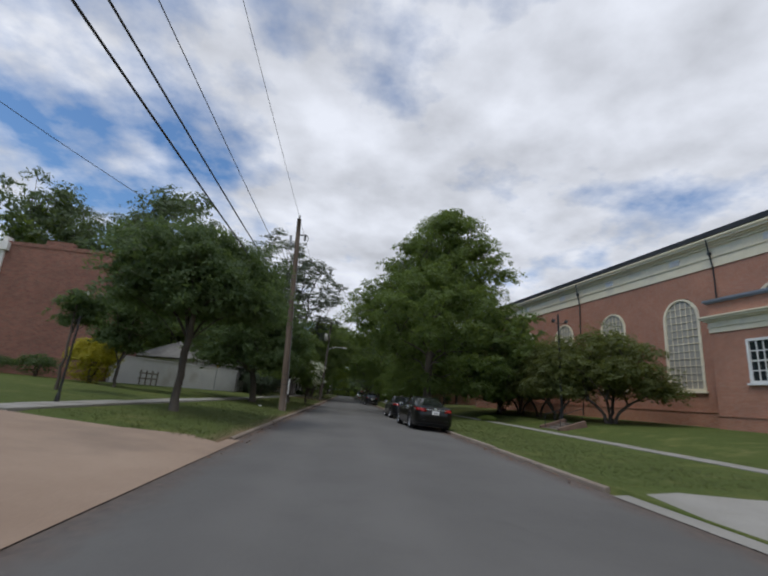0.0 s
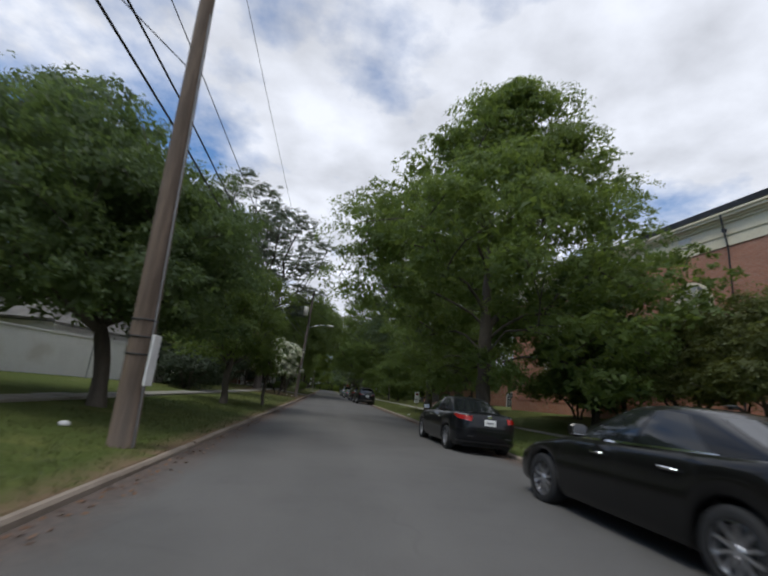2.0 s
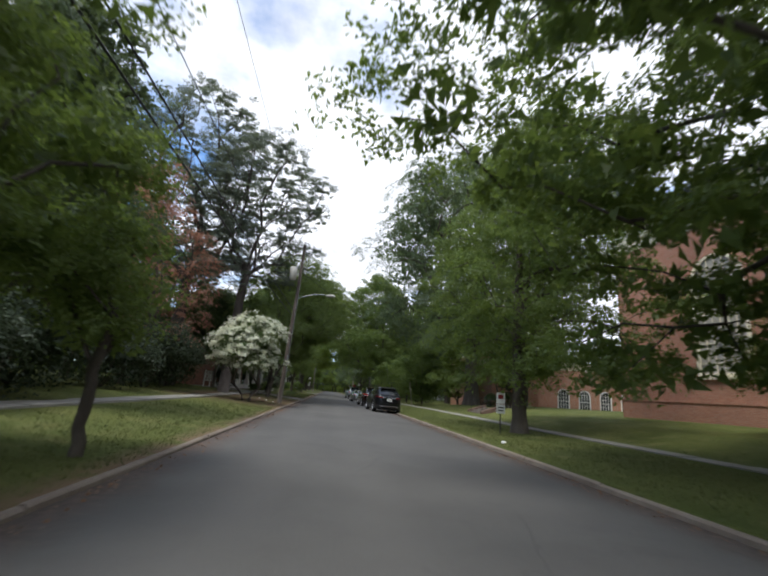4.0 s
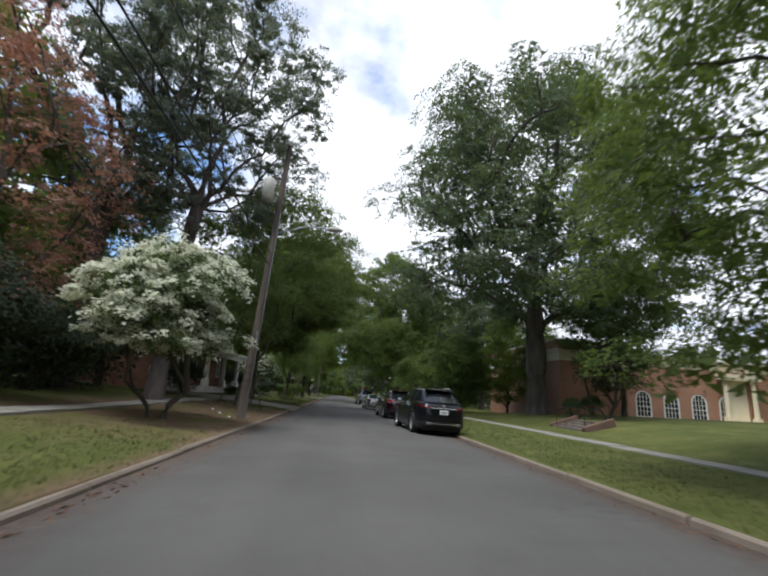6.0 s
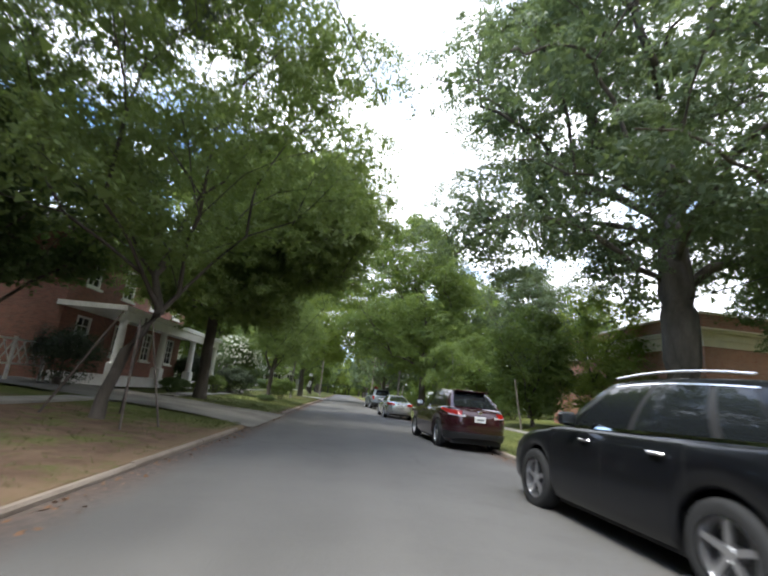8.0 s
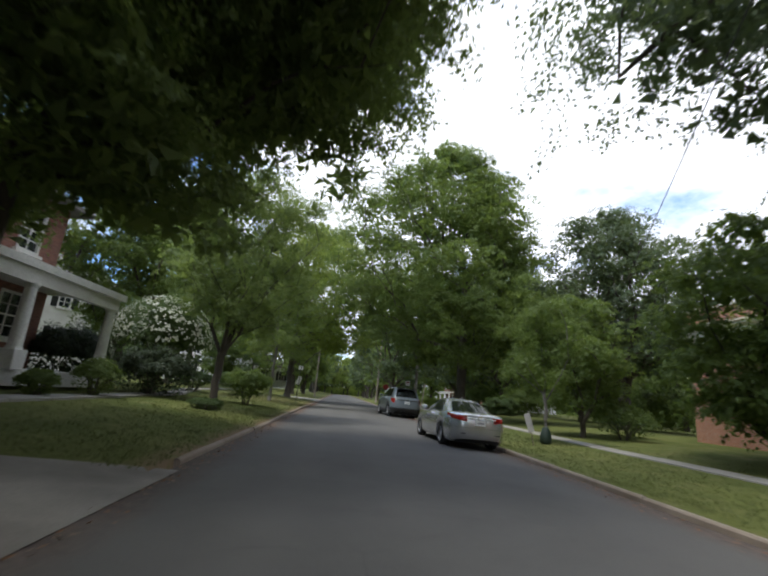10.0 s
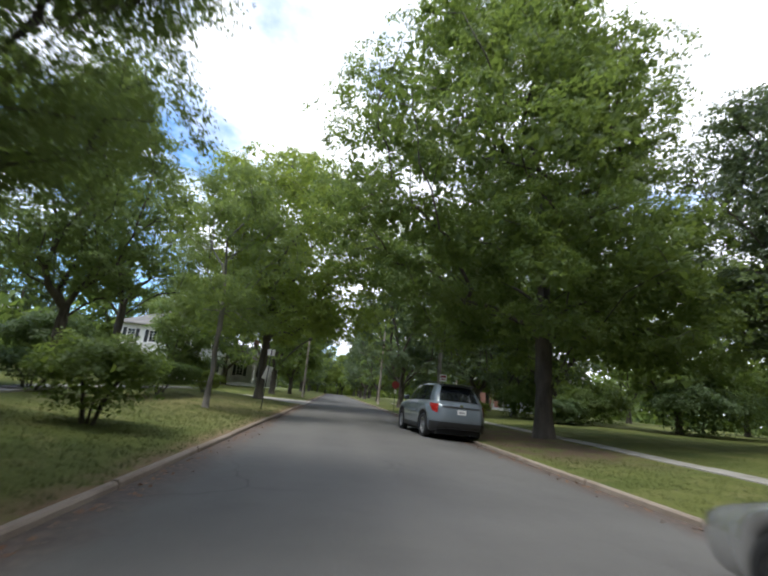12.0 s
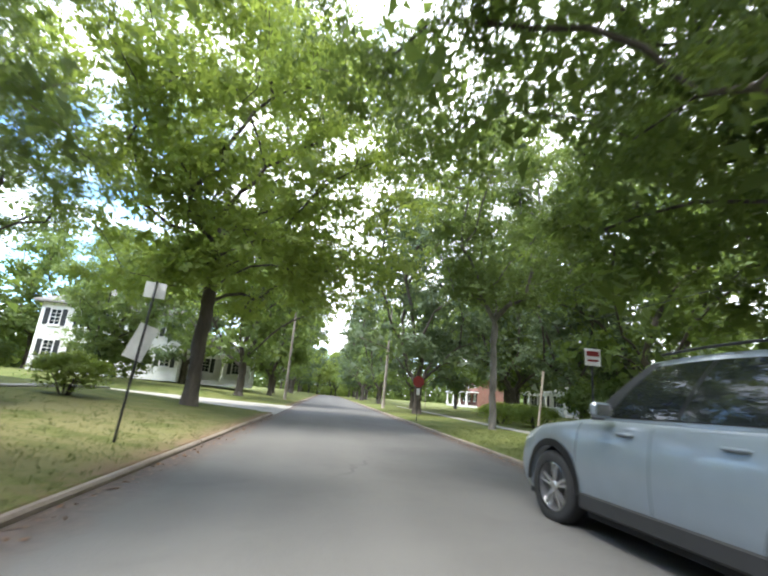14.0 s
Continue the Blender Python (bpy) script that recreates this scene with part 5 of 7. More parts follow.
def wheel(parent, x, y, r, side, style, rim_mat):
    """Rim with spokes, and a tyre under it; side is -1 on the left."""
    bm = bmesh.new()
    m = Matrix.Translation((x, y, r)) @ Matrix.Rotation(radians(90 * side), 4, "Y")
    rr = r * 0.68
    lathe(bm, [(rr * 0.99, -0.11), (rr, 0.095), (rr * 0.93, 0.1), (rr * 0.9, 0.03), (rr * 0.88, -0.1)], 32, m, closed=False)
    lathe(bm, [(rr * 0.24, -0.02), (rr * 0.24, 0.075), (rr * 0.17, 0.09), (0.01, 0.09)], 16, m)
    ob = part("wheel", bm, rim_mat, parent)
    spokes = {"five": 5, "ten": 10, "split": 5}[style]
    for k in range(spokes):
        a = k * math.tau / spokes
        turn = m @ Matrix.Rotation(a, 4, "Z")
        sp = bmesh.new()
        if style == "split":
            for da in (-0.17, 0.17):
                box(sp, rr * 0.56, 0, 0.06, rr * 0.78, rr * 0.1, 0.035, turn @ Matrix.Rotation(da, 4, "Z"))
        else:
            box(sp, rr * 0.56, 0, 0.06, rr * 0.76, rr * (0.2 if style == "five" else 0.12), 0.035, turn)
        part("spoke", sp, rim_mat, ob)
    # dark disc added in place of the shade behind the spokes
    t = bmesh.new()
    lathe(t, [(rr * 0.89, -0.02), (rr * 0.7, -0.03), (0.03, -0.03)], 24, m)
    part("brake_disc", t, M["metal_dark"], ob, "dark disc put in as the shade between the spokes")
    t = bmesh.new()
    w = 0.11
    lathe(t, [(rr * 0.99, -w), (r * 0.86, -w - 0.012), (r * 0.965, -w * 0.92), (r, -w * 0.6), (r, w * 0.6), (r * 0.965, w * 0.92), (r * 0.86, w + 0.012), (rr * 0.99, w)], 36, m, closed=False)
    part("tyre", t, M["rubber"], ob, smooth=True)
    return ob


def car(at, shape, paint, label, kind, wheels="five", size=1.0, rim="alloy", suv=False, tail=None, cladding=False, plate_z=0.8, rz=0.0, roof_rail=False, chrome_line=False, quarter=0.14, emblem=True, bar=None, low_bar=False, dark_pillars=False, valance=None, mid_band=None):
    """A car standing at (x, y), tail towards -y."""
    s = shape
    top = tagged(empty("parked_car", (at[0], at[1], lerp_table(at[0], ROAD_Z) - 0.012), rz), label, kind, group="cars parked along the kerb")
    top.rotation_euler[1] = radians(1.2)
    top.scale = (size, size, size)
    line = s.outline()
    vs = [0, 0.06, 0.14, 0.26, 0.4, 0.52, 0.62, 0.74, 0.85, 0.93, 1.0]
    bm = bmesh.new()
    rows = [[bm.verts.new(s.skin(x, y, v)) for x, y in line] for v in vs]
    nl = len(line)
    for q in (0.9, 0.72, 0.5, 0.25):
        ring = []
        for x, y in line:
            e = s.skin(x, y, 1.0)
            hump = 0.03 * (1 - q * q) + (0.02 if y > s.cabin["front_base"] else 0.015)
            ring.append(bm.verts.new((e.x * q, e.y - (0 if abs(y) < s.L / 2 - 0.5 else (1 - q) * 0.1 * (1 if y > 0 else -1)), e.z + hump * min(1.0, (1 - q) * 6))))
        rows.append(ring)
    for a, b in zip(rows, rows[1:]):
        for k in range(nl):
            bm.faces.new((a[k], a[(k + 1) % nl], b[(k + 1) % nl], b[k]))
    half = nl // 2
    last = rows[-1]
    for k in range(half):
        i, j = k, (nl - k) % nl
        i2, j2 = k + 1, (nl - k - 1) % nl
        quad = [last[i], last[i2], last[j2], last[j]]
        quad = [v for n_, v in enumerate(quad) if v not in quad[:n_]]
        if len(quad) > 2 and not bm.faces.get(quad):
            bm.faces.new(quad)
    bmesh.ops.recalc_face_normals(bm, faces=bm.faces[:])
    body = part("body", bm, M[paint], top, smooth=True)
    # cabin: sides, ends and roof in one shell
    bm = bmesh.new()
    us, ws = span(0, 1, 17), span(0, 1, 8)
    loops = []
    for w in ws:
        ring = [s.cab_side(-1, u, w) for u in us] + [s.cab_end(False, q, w) for q in span(-1, 1, 11)[1:-1]]
        ring += [s.cab_side(1, u, w) for u in us[::-1]] + [s.cab_end(True, q, w) for q in span(1, -1, 11)[1:-1]]
        loops.append([bm.verts.new(p) for p in ring])
    nr = len(loops[0])
    mid = Vector((0, (s.cabin["rear_roof"] + s.cabin["front_roof"]) / 2, s.H))
    for q in (0.86, 0.6, 0.3):
        loops.append([bm.verts.new((v.co.x * q, mid.y + (v.co.y - mid.y) * q, v.co.z + (s.H - v.co.z) * (1 - q * q) ** 0.7)) for v in loops[7]])
    for a, b in zip(loops, loops[1:]):
        for k in range(nr):
            bm.faces.new((a[k], a[(k + 1) % nr], b[(k + 1) % nr], b[k]))
    bm.faces.new(loops[-1])
    bmesh.ops.recalc_face_normals(bm, faces=bm.faces[:])
    part("cabin", bm, M[paint], top, smooth=True)
    # glazing
    c = s.cabin
    hi, lo = 0.9, 0.1
    for sign in (-1, 1):
        for u0, u1 in c["panes"]:
            grid_part("side_window", lambda u, w: s.cab_side(sign, u + 0.0 * w, w, 0.006), span(u0, u1, 9), span(lo, hi, 7), M["car_glass"], top, "dark tinted glass")
        if chrome_line:
            grid_part("chrome_trim", lambda u, w: s.cab_side(sign, u, w, 0.012), span(c["panes"][0][0] - 0.02, c["panes"][-1][1], 15), (lo - 0.05, lo), M["chrome"], top, "thin chrome strip")
            if suv:
                grid_part("chrome_trim", lambda u, w: s.cab_side(sign, u, w, 0.012), span(c["panes"][0][0] - 0.02, c["panes"][-1][1], 15), (hi, hi + 0.03), M["chrome"], top, "thin chrome strip")
        if dark_pillars:
            grid_part("pillar_trim", lambda u, w: s.cab_side(sign, u, w, 0.003), span(c["panes"][0][0] - 0.005, c["panes"][-1][1] + 0.005, 17), span(lo - 0.01, hi + 0.01, 7), M["trim_black"], top, "gloss black pillar trim")
        if cladding:
            grid_part("front_pillar_trim", lambda u, w: s.cab_side(sign, u, w, 0.004), span(c["panes"][-1][1] + 0.005, 1.0, 5), span(0.02, 0.97, 9), M["trim_black"], top, "gloss black front pillar")
    grid_part("rear_window", lambda q, w: s.cab_end(True, q, w, 0.007), span(-0.84, 0.84, 13), span(c.get("rear_lo", 0.12), 0.9, 7), M["car_glass"], top, "dark tinted glass")
    grid_part("windscreen", lambda q, w: s.cab_end(False, q, w, 0.007), span(-0.88, 0.88, 13), span(0.06, 0.93, 7), M["car_glass"], top, "dark glass")
    # under body and wheel wells
    bm = bmesh.new()
    box(bm, 0, 0, 0.42, s.W - 0.46, s.L - 0.5, 0.44)
    box(bm, 0, (s.y_front + s.y_rear) / 2, 0.36, s.W - 0.3, s.y_front - s.y_rear - 2.4 * s.wheel_r, 0.34)
    part("underbody", bm, M["rubber"], top)
    for wy in (s.y_front, s.y_rear):
        for sg in (-1, 1):
            wheel(top, sg * (s.W / 2 - 0.135), wy, s.wheel_r, sg, wheels, M[rim])
    # seams of the doors, handles, mirrors
    for sg in (-1, 1):
        for y in c["seams"]:
            x = s.side_x(y) * sg
            bm = bmesh.new()
            zz = span(max(s.low_z(y) + 0.05, 0.33), s.edge_z(y) - 0.03, 9)
            a = [bm.verts.new(s.at_height(x, y - 0.004, z, 0.0025)) for z in zz]
            b = [bm.verts.new(s.at_height(x, y + 0.004, z, 0.0025)) for z in zz]
            for k in range(8):
                bm.faces.new((a[k], b[k], b[k + 1], a[k + 1]))
            part("door_seam", bm, M["rubber"], top)
        for y in c["handles"]:
            p = s.at_height(s.side_x(y) * sg, y, s.belt - 0.13, 0.025)
            bm = bmesh.new()
            box(bm, p.x, p.y, p.z, 0.035, 0.2, 0.032, bev=0.012)
            part("door_handle", bm, M["chrome"] if chrome_line else M[paint], top)
        my = c["front_base"] - 0.5
        bm = bmesh.new()
        mx = s.side_x(my) * sg
        box(bm, mx + 0.07 * sg, my, s.edge_z(my) + 0.1, 0.22, 0.1, 0.15, bev=0.035)
        mirror = part("mirror", bm, M[paint], top, smooth=False)
        bm = bmesh.new()
        box(bm, mx + 0.075 * sg, my - 0.052, s.edge_z(my) + 0.1, 0.17, 0.004, 0.105)
        part("mirror_glass", bm, M["chrome"], mirror)
    # tail lamps wrap the corners
    near = line[: nl // 2 + 1]

    def lamp_strip(name, i0, i1, z0, z1, material, out_by=0.008, slope=0.0, lab=""):
        for sg in (1, -1):
            bm = bmesh.new()
            pts = [(sg * x, y) for x, y in near[i0:i1]]
            if len(pts) < 2:
                continue
            cols = []
            for k, (x, y) in enumerate(pts):
                t = k / (len(pts) - 1)
                za, zb = z0(t), z1(t)
                cols.append([bm.verts.new(s.at_height(x, y, za + (zb - za) * q, out_by)) for q in span(0, 1, 5)])
            for a, b in zip(cols, cols[1:]):
                for k in range(4):
                    bm.faces.new((a[k], b[k], b[k + 1], a[k + 1]))
            bmesh.ops.solidify(bm, geom=bm.faces[:], thickness=0.006)
            bmesh.ops.recalc_face_normals(bm, faces=bm.faces[:])
            part(name, bm, M[material], top, lab, smooth=True)
    for spec in tail:
        lamp_strip(*spec)
    # number plate, bumper, badge
    yb = -s.L / 2
    p = s.at_height(0, yb, plate_z, 0.012)
    bm = bmesh.new()
    box(bm, 0, p.y, plate_z, 0.31, 0.012, 0.155, bev=0.004)
    plate = part("number_plate", bm, M["sign_white"], top, "white plate with a dark bar of characters")
    bm = bmesh.new()
    box(bm, 0, p.y - 0.007, plate_z - 0.005, 0.2, 0.003, 0.045)
    part("plate_bar", bm, M["metal_grey"], plate)
    bm = bmesh.new()
    if bar:
        q = s.at_height(0, yb, bar, 0.012)
        box(bm, 0, q.y - 0.004, bar, s.W * 0.5, 0.02, 0.028, bev=0.008)
        part("boot_trim", bm, M["chrome"], top, "bright chrome strip above the plate")
        bm = bmesh.new()
    q = s.at_height(0, yb, s.rear_z - 0.07, 0.01)
    lathe(bm, [(0.001, 0), (0.055, 0), (0.06, 0.006), (0.05, 0.012), (0.001, 0.012)], 18, Matrix.Translation((0, q.y, s.rear_z - 0.07)) @ Matrix.Rotation(radians(90), 4, "X") @ Matrix.Diagonal((1.1, 0.75, 1, 1)))
    part("badge", bm, M["chrome"], top)
    # lower rear: dark valance and bumper crease
    def band(name, i1, z0, z1, material, out_by, lab=""):
        bm = bmesh.new()
        pts = [(-x, y) for x, y in near[1:i1][::-1]] + near[:i1]
        cols = [[bm.verts.new(s.at_height(x, y, max(z, s.low_z(y) + 0.005), out_by)) for z in span(z0, z1, 4)] for x, y in pts]
        for a, b in zip(cols, cols[1:]):
            for k in range(3):
                bm.faces.new((a[k], a[k + 1], b[k + 1], b[k]))
        bmesh.ops.recalc_face_normals(bm, faces=bm.faces[:])
        part(name, bm, M[material], top, lab, smooth=True)
    if valance != 0:
        band("rear_valance", 13 if suv else 10, 0.3, valance or (0.5 if suv else 0.36), "trim_black", 0.012, "matt black lower bumper")
    band("bumper_crease", 16, 0.627, 0.633, "rubber", 0.003)
    if mid_band:
        band("tailgate_trim", 7, mid_band - 0.03, mid_band + 0.03, "trim_black", 0.012, "gloss black strip between the lamps")
    if low_bar:
        band("bumper_trim", 6, 0.43, 0.455, "chrome", 0.026, "thin chrome strip on the lower bumper")
        for sg in (-1, 1):
            bm = bmesh.new()
            q = s.at_height(sg * s.W * 0.28, yb * (1 - 0.56 ** s.n) ** (1 / s.n), 0.44, 0.02)
            box(bm, q.x, q.y + 0.01, 0.44, 0.2, 0.05, 0.075, bev=0.02)
            tip = part("exhaust_tip", bm, M["chrome"], top)
            bm = bmesh.new()
            box(bm, q.x, q.y - 0.016, 0.44, 0.15, 0.006, 0.045, bev=0.002)
            part("exhaust_opening", bm, M["rubber"], tip)
    for sg in (-1, 1):
        bm = bmesh.new()
        q = s.at_height(sg * s.W * 0.28, yb * (1 - 0.56 ** s.n) ** (1 / s.n), 0.47, 0.012)
        box(bm, q.x, q.y, 0.47, 0.16, 0.02, 0.03, bev=0.006)
        part("bumper_insert", bm, M["rubber"], top)
    if suv:
        bm = bmesh.new()
        a, b = s.cab_end(True, -0.8, 1.0, 0.0), s.cab_end(True, 0.8, 1.0, 0.0)
        box(bm, 0, (a.y + b.y) / 2 - 0.13, s.H - 0.085, s.cabin["roof_w"] * 1.72, 0.34, 0.04, bev=0.015)
        part("roof_spoiler", bm, M["trim_black"] if dark_pillars else M[paint], top)
    if roof_rail:
        for sg in (-1, 1):
            bm = bmesh.new()
            pts = [(sg * (c["roof_w"] - 0.06), y, s.H + 0.035 - 0.05 * abs(u - 0.5) ** 2 * 4) for u, y in zip(span(0, 1, 9), span(c["rear_roof"] + 0.15, c["front_roof"] - 0.1, 9))]
            tube(bm, pts, 0.014, 6)
            part("roof_rail", bm, M["metal_dark"] if roof_rail == "dark" else M["chrome"], top)
    if cladding:
        for sg in (-1, 1):
            for wy in (s.y_front, s.y_rear):
                bm = bmesh.new()
                r0, r1 = s.wheel_r * 1.12, s.wheel_r * 1.32
                cols = []
                for k in range(19):
                    a = math.pi * k / 18
                    col = []
                    for r in (r0, r1):
                        y, z = wy + r * math.cos(a), s.wheel_r + r * math.sin(a)
                        col.append(bm.verts.new((sg * (s.side_x(y) + 0.004), y, max(z, 0.3))))
                    cols.append(col)
                for a, b in zip(cols, cols[1:]):
                    bm.faces.new((a[0], a[1], b[1], b[0]))
                bmesh.ops.solidify(bm, geom=bm.faces[:], thickness=0.02)
                part("arch_cladding", bm, M["trim_black"], top, "matt black wheel arch cladding")
            bm = bmesh.new()
            y0, y1 = s.y_rear + s.wheel_r * 1.25, s.y_front - s.wheel_r * 1.25
            box(bm, sg * (s.W / 2 - 0.03), (y0 + y1) / 2, s.sill + 0.07, 0.06, y1 - y0, 0.16, bev=0.02)
            part("sill_cladding", bm, M["trim_black"], top, "matt black sill")
    bm = bmesh.new()
    ant = s.cab_end(True, 0, 1.0)
    box(bm, 0, ant.y + 0.25, s.H + 0.02, 0.03, 0.12, 0.05, bev=0.012)
    part("roof_antenna", bm, M[paint], top)
    return top


SEDAN_CABIN = dict(rear_base=-1.62, rear_roof=-0.78, front_base=1.02, front_roof=0.12, roof_w=0.56, taper_rear=0.14, panes=((0.2, 0.52), (0.54, 0.92)), seams=(-1.0, 0.0, 1.02), handles=(-0.72, 0.28))
es = CarShape(4.86, 1.82, 1.45, 0.96, 0.74, 1.02, 0.33, 2.775, 0.96, 0.22, SEDAN_CABIN, n=6.0, waist=0.06)
corolla = CarShape(4.64, 1.78, 1.455, 0.95, 0.76, 1.04, 0.315, 2.70, 0.95, 0.21, dict(SEDAN_CABIN, rear_base=-1.55, rear_roof=-0.82, front_base=1.05, front_roof=0.15), n=5.6, waist=0.06)
SUV_CABIN = dict(rear_base=-2.1, rear_roof=-1.55, front_base=1.0, front_roof=0.3, roof_w=0.62, taper_rear=0.12, panes=((0.1, 0.25), (0.28, 0.56), (0.59, 0.9)), seams=(-1.05, 0.02, 1.0), handles=(-0.75, 0.3), rear_lo=0.1, roof_fall=0.07)
rx = CarShape(4.89, 1.89, 1.7, 1.1, 0.9, 1.12, 0.37, 2.79, 1.0, 0.25, SUV_CABIN, n=5.6, waist=0.04)
crossover = CarShape(4.82, 1.88, 1.68, 1.08, 0.88, 1.1, 0.365, 2.82, 0.97, 0.25, dict(SUV_CABIN, rear_base=-2.02, rear_roof=-1.35, roof_w=0.58), n=5.0, waist=0.05)
passport = CarShape(4.9, 2.02, 1.87, 1.2, 1.02, 1.2, 0.395, 2.86, 1.0, 0.29, dict(SUV_CABIN, rear_base=-2.14, rear_roof=-1.75, roof_w=0.68, panes=((0.16, 0.36), (0.368, 0.62), (0.63, 0.92))), n=6.5, waist=0.02)


def flat(v):
    return lambda t: v


def line_(a, b):
    return lambda t: a + (b - a) * t


ES_TAIL = (("tail_lamp", 4, 15, line_(0.79, 0.95), line_(0.945, 0.985), "lamp_red", 0.008, 0, "red tail lamp"), ("tail_lamp_clear", 9, 14, line_(0.85, 0.89), line_(0.9, 0.93), "lamp_clear", 0.009, 0, "clear reversing lamp"))
COR_TAIL = (("tail_lamp", 5, 14, line_(0.83, 0.95), line_(0.96, 0.99), "lamp_red", 0.008, 0, "red tail lamp"), ("tail_lamp_clear", 6, 14, line_(0.975, 0.99), line_(1.0, 1.005), "lamp_clear", 0.009, 0, "clear lamp strip"))
RX_TAIL = (("tail_lamp", 4, 14, line_(0.93, 1.05), line_(1.01, 1.1), "lamp_dark", 0.01, 0, "dark red tail lamp"),)
CR_TAIL = (("tail_lamp", 5, 18, line_(0.92, 1.06), line_(1.05, 1.09), "lamp_red", 0.01, 0, "red tail lamp"), ("tail_lamp_clear", 4, 9, line_(0.9, 0.92), line_(0.95, 0.965), "lamp_clear", 0.01, 0, "clear reversing lamp"))
PA_TAIL = (("tail_lamp", 7, 14, line_(0.86, 1.1), line_(1.15, 1.16), "lamp_red", 0.01, 0, "angular red tail lamp"),)

car((4.05, 22.05), es, "paint_black", "glossy black saloon parked at the kerb", "car", "ten", tail=ES_TAIL, plate_z=0.78, chrome_line=True, bar=0.9, rz=3.0, size=1.045)
car((4.05, 30.65), corolla, "paint_blue_black", "glossy black compact saloon parked at the kerb", "car", "five", tail=COR_TAIL, plate_z=0.83, rz=1.2, size=1.015)
car((4.12, 66.15), rx, "paint_blue_black", "glossy black sport utility car parked at the kerb", "car", "five", suv=True, tail=RX_TAIL, plate_z=0.84, chrome_line=True, roof_rail="chrome", bar=0.97, low_bar=True, dark_pillars=True, rz=3.5, size=1.05)
car((4.08, 76.2), crossover, "paint_maroon", "dark maroon crossover parked at the kerb", "car", "five", suv=True, tail=CR_TAIL, plate_z=0.86, rz=3.0, size=1.06)
car((3.85, 90.8), es, "paint_silver", "silver saloon parked at the kerb", "car", "ten", tail=ES_TAIL, plate_z=0.78, bar=0.9, rz=2.4, valance=0)
car((4.05, 106.95), passport, "paint_grey", "grey blue sport utility car with black cladding at the kerb", "car", "split", suv=True, tail=PA_TAIL, plate_z=0.93, cladding=True, roof_rail="dark", rz=5.6, size=1.06, dark_pillars=True, valance=0.6, mid_band=1.07)

# ---- buildings ----
def roof_slab(parent, name, pts, thick, material):
    """A sloping roof sheet from four corners, with thickness."""
    bm = bmesh.new()
    f = bm.faces.new([bm.verts.new(p) for p in pts])
    bmesh.ops.recalc_face_normals(bm, faces=[f])
    bmesh.ops.solidify(bm, geom=[f], thickness=thick)
    return part(name, bm, material, parent)


def block(parent, name, w, d, z0, z1, t, holes, material, at=(0, 0, 0)):
    """Four walls round a rectangle; front at y = 0 with holes, depth along +y."""
    bm = bmesh.new()
    wall_slab(bm, w, z0, z1, t, holes)
    part(name, bm, material, parent).location = at
    for x, y, sx, sy in ((w / 2, d - t / 2, w, t), (t / 2, d / 2, t, d - 2 * t), (w - t / 2, d / 2, t, d - 2 * t)):
        bm = bmesh.new()
        box(bm, x, y, (z0 + z1) / 2, sx, sy, z1 - z0)
        part(name, bm, material, parent).location = at


def moulding(parent, name, w, d, z, steps, material):
    """Stepped trim run round a rectangle with mitred corners: rows of (rise from z, height, projection)."""
    profile = [(-0.02, z + steps[0][0])]
    for dz, hh, out_by in steps:
        profile += [(out_by, z + dz), (out_by, z + dz + hh)]
    profile.append((-0.02, z + steps[-1][0] + steps[-1][1]))
    bm = bmesh.new()
    rings = [[bm.verts.new((x, y, pz)) for x, y in ((-o, -o), (w + o, -o), (w + o, d + o), (-o, d + o))] for o, pz in profile]
    for a, b in zip(rings, rings[1:]):
        for k in range(4):
            j = (k + 1) % 4
            bm.faces.new((a[k], a[j], b[j], b[k]))
    return part(name, bm, material, parent)


CORNICE = ((0.0, 0.5, 0.05), (0.5, 0.1, 0.1), (0.6, 0.45, 0.07), (1.05, 0.12, 0.16), (1.17, 0.1, 0.26), (1.27, 0.14, 0.4), (1.41, 0.1, 0.48))

# church: a long nave with tall round-headed windows; its length runs away from the viewer along the lawn
church = tagged(empty("church", (18.14, 58.56, 0.9), -81.5), "long red brick church with pale cornice and arched windows", "church")
NW, ND, NH = 48.0, 18.0, 10.25
arches = [6.3 + 6.33 * k for k in range(6)]
holes = [(a - 1.4, a + 1.4, 2.3, 8.65) for a in arches]
block(church, "wall", NW, ND, 0.0, NH, 0.45, holes, M["brick_church"])
for a in arches:
    bm = bmesh.new()
    w2, h2 = 2.84, 6.35
    n_a = 14
    top_line = [(w2 / 2 * math.cos(q), h2 - w2 / 2 + w2 / 2 * math.sin(q)) for q in [k * math.pi / n_a for k in range(n_a + 1)]]
    for k in range(n_a):
        (xa, za), (xb, zb) = top_line[k], top_line[k + 1]
        f = [bm.verts.new((a + px, py, 2.3 + pz)) for py in (0.002, 0.4) for px, pz in ((xa, za), (xb, zb), (xb, h2 + 0.02), (xa, h2 + 0.02))]
        for q in ((0, 1, 2, 3), (7, 6, 5, 4), (0, 4, 5, 1), (2, 6, 7, 3)):
            bm.faces.new([f[j] for j in q])
    part("spandrel", bm, M["brick_church"], church)
    window(church, (a, 2.3), 2.78, 6.31, 6, 12, True, M["stone_trim"], M["leaded"], 0.03, 0.2)
moulding(church, "cornice", NW, ND, NH, [(a * 1.25, b * 1.25, c * 1.15) for a, b, c in CORNICE], M["stone_trim"])
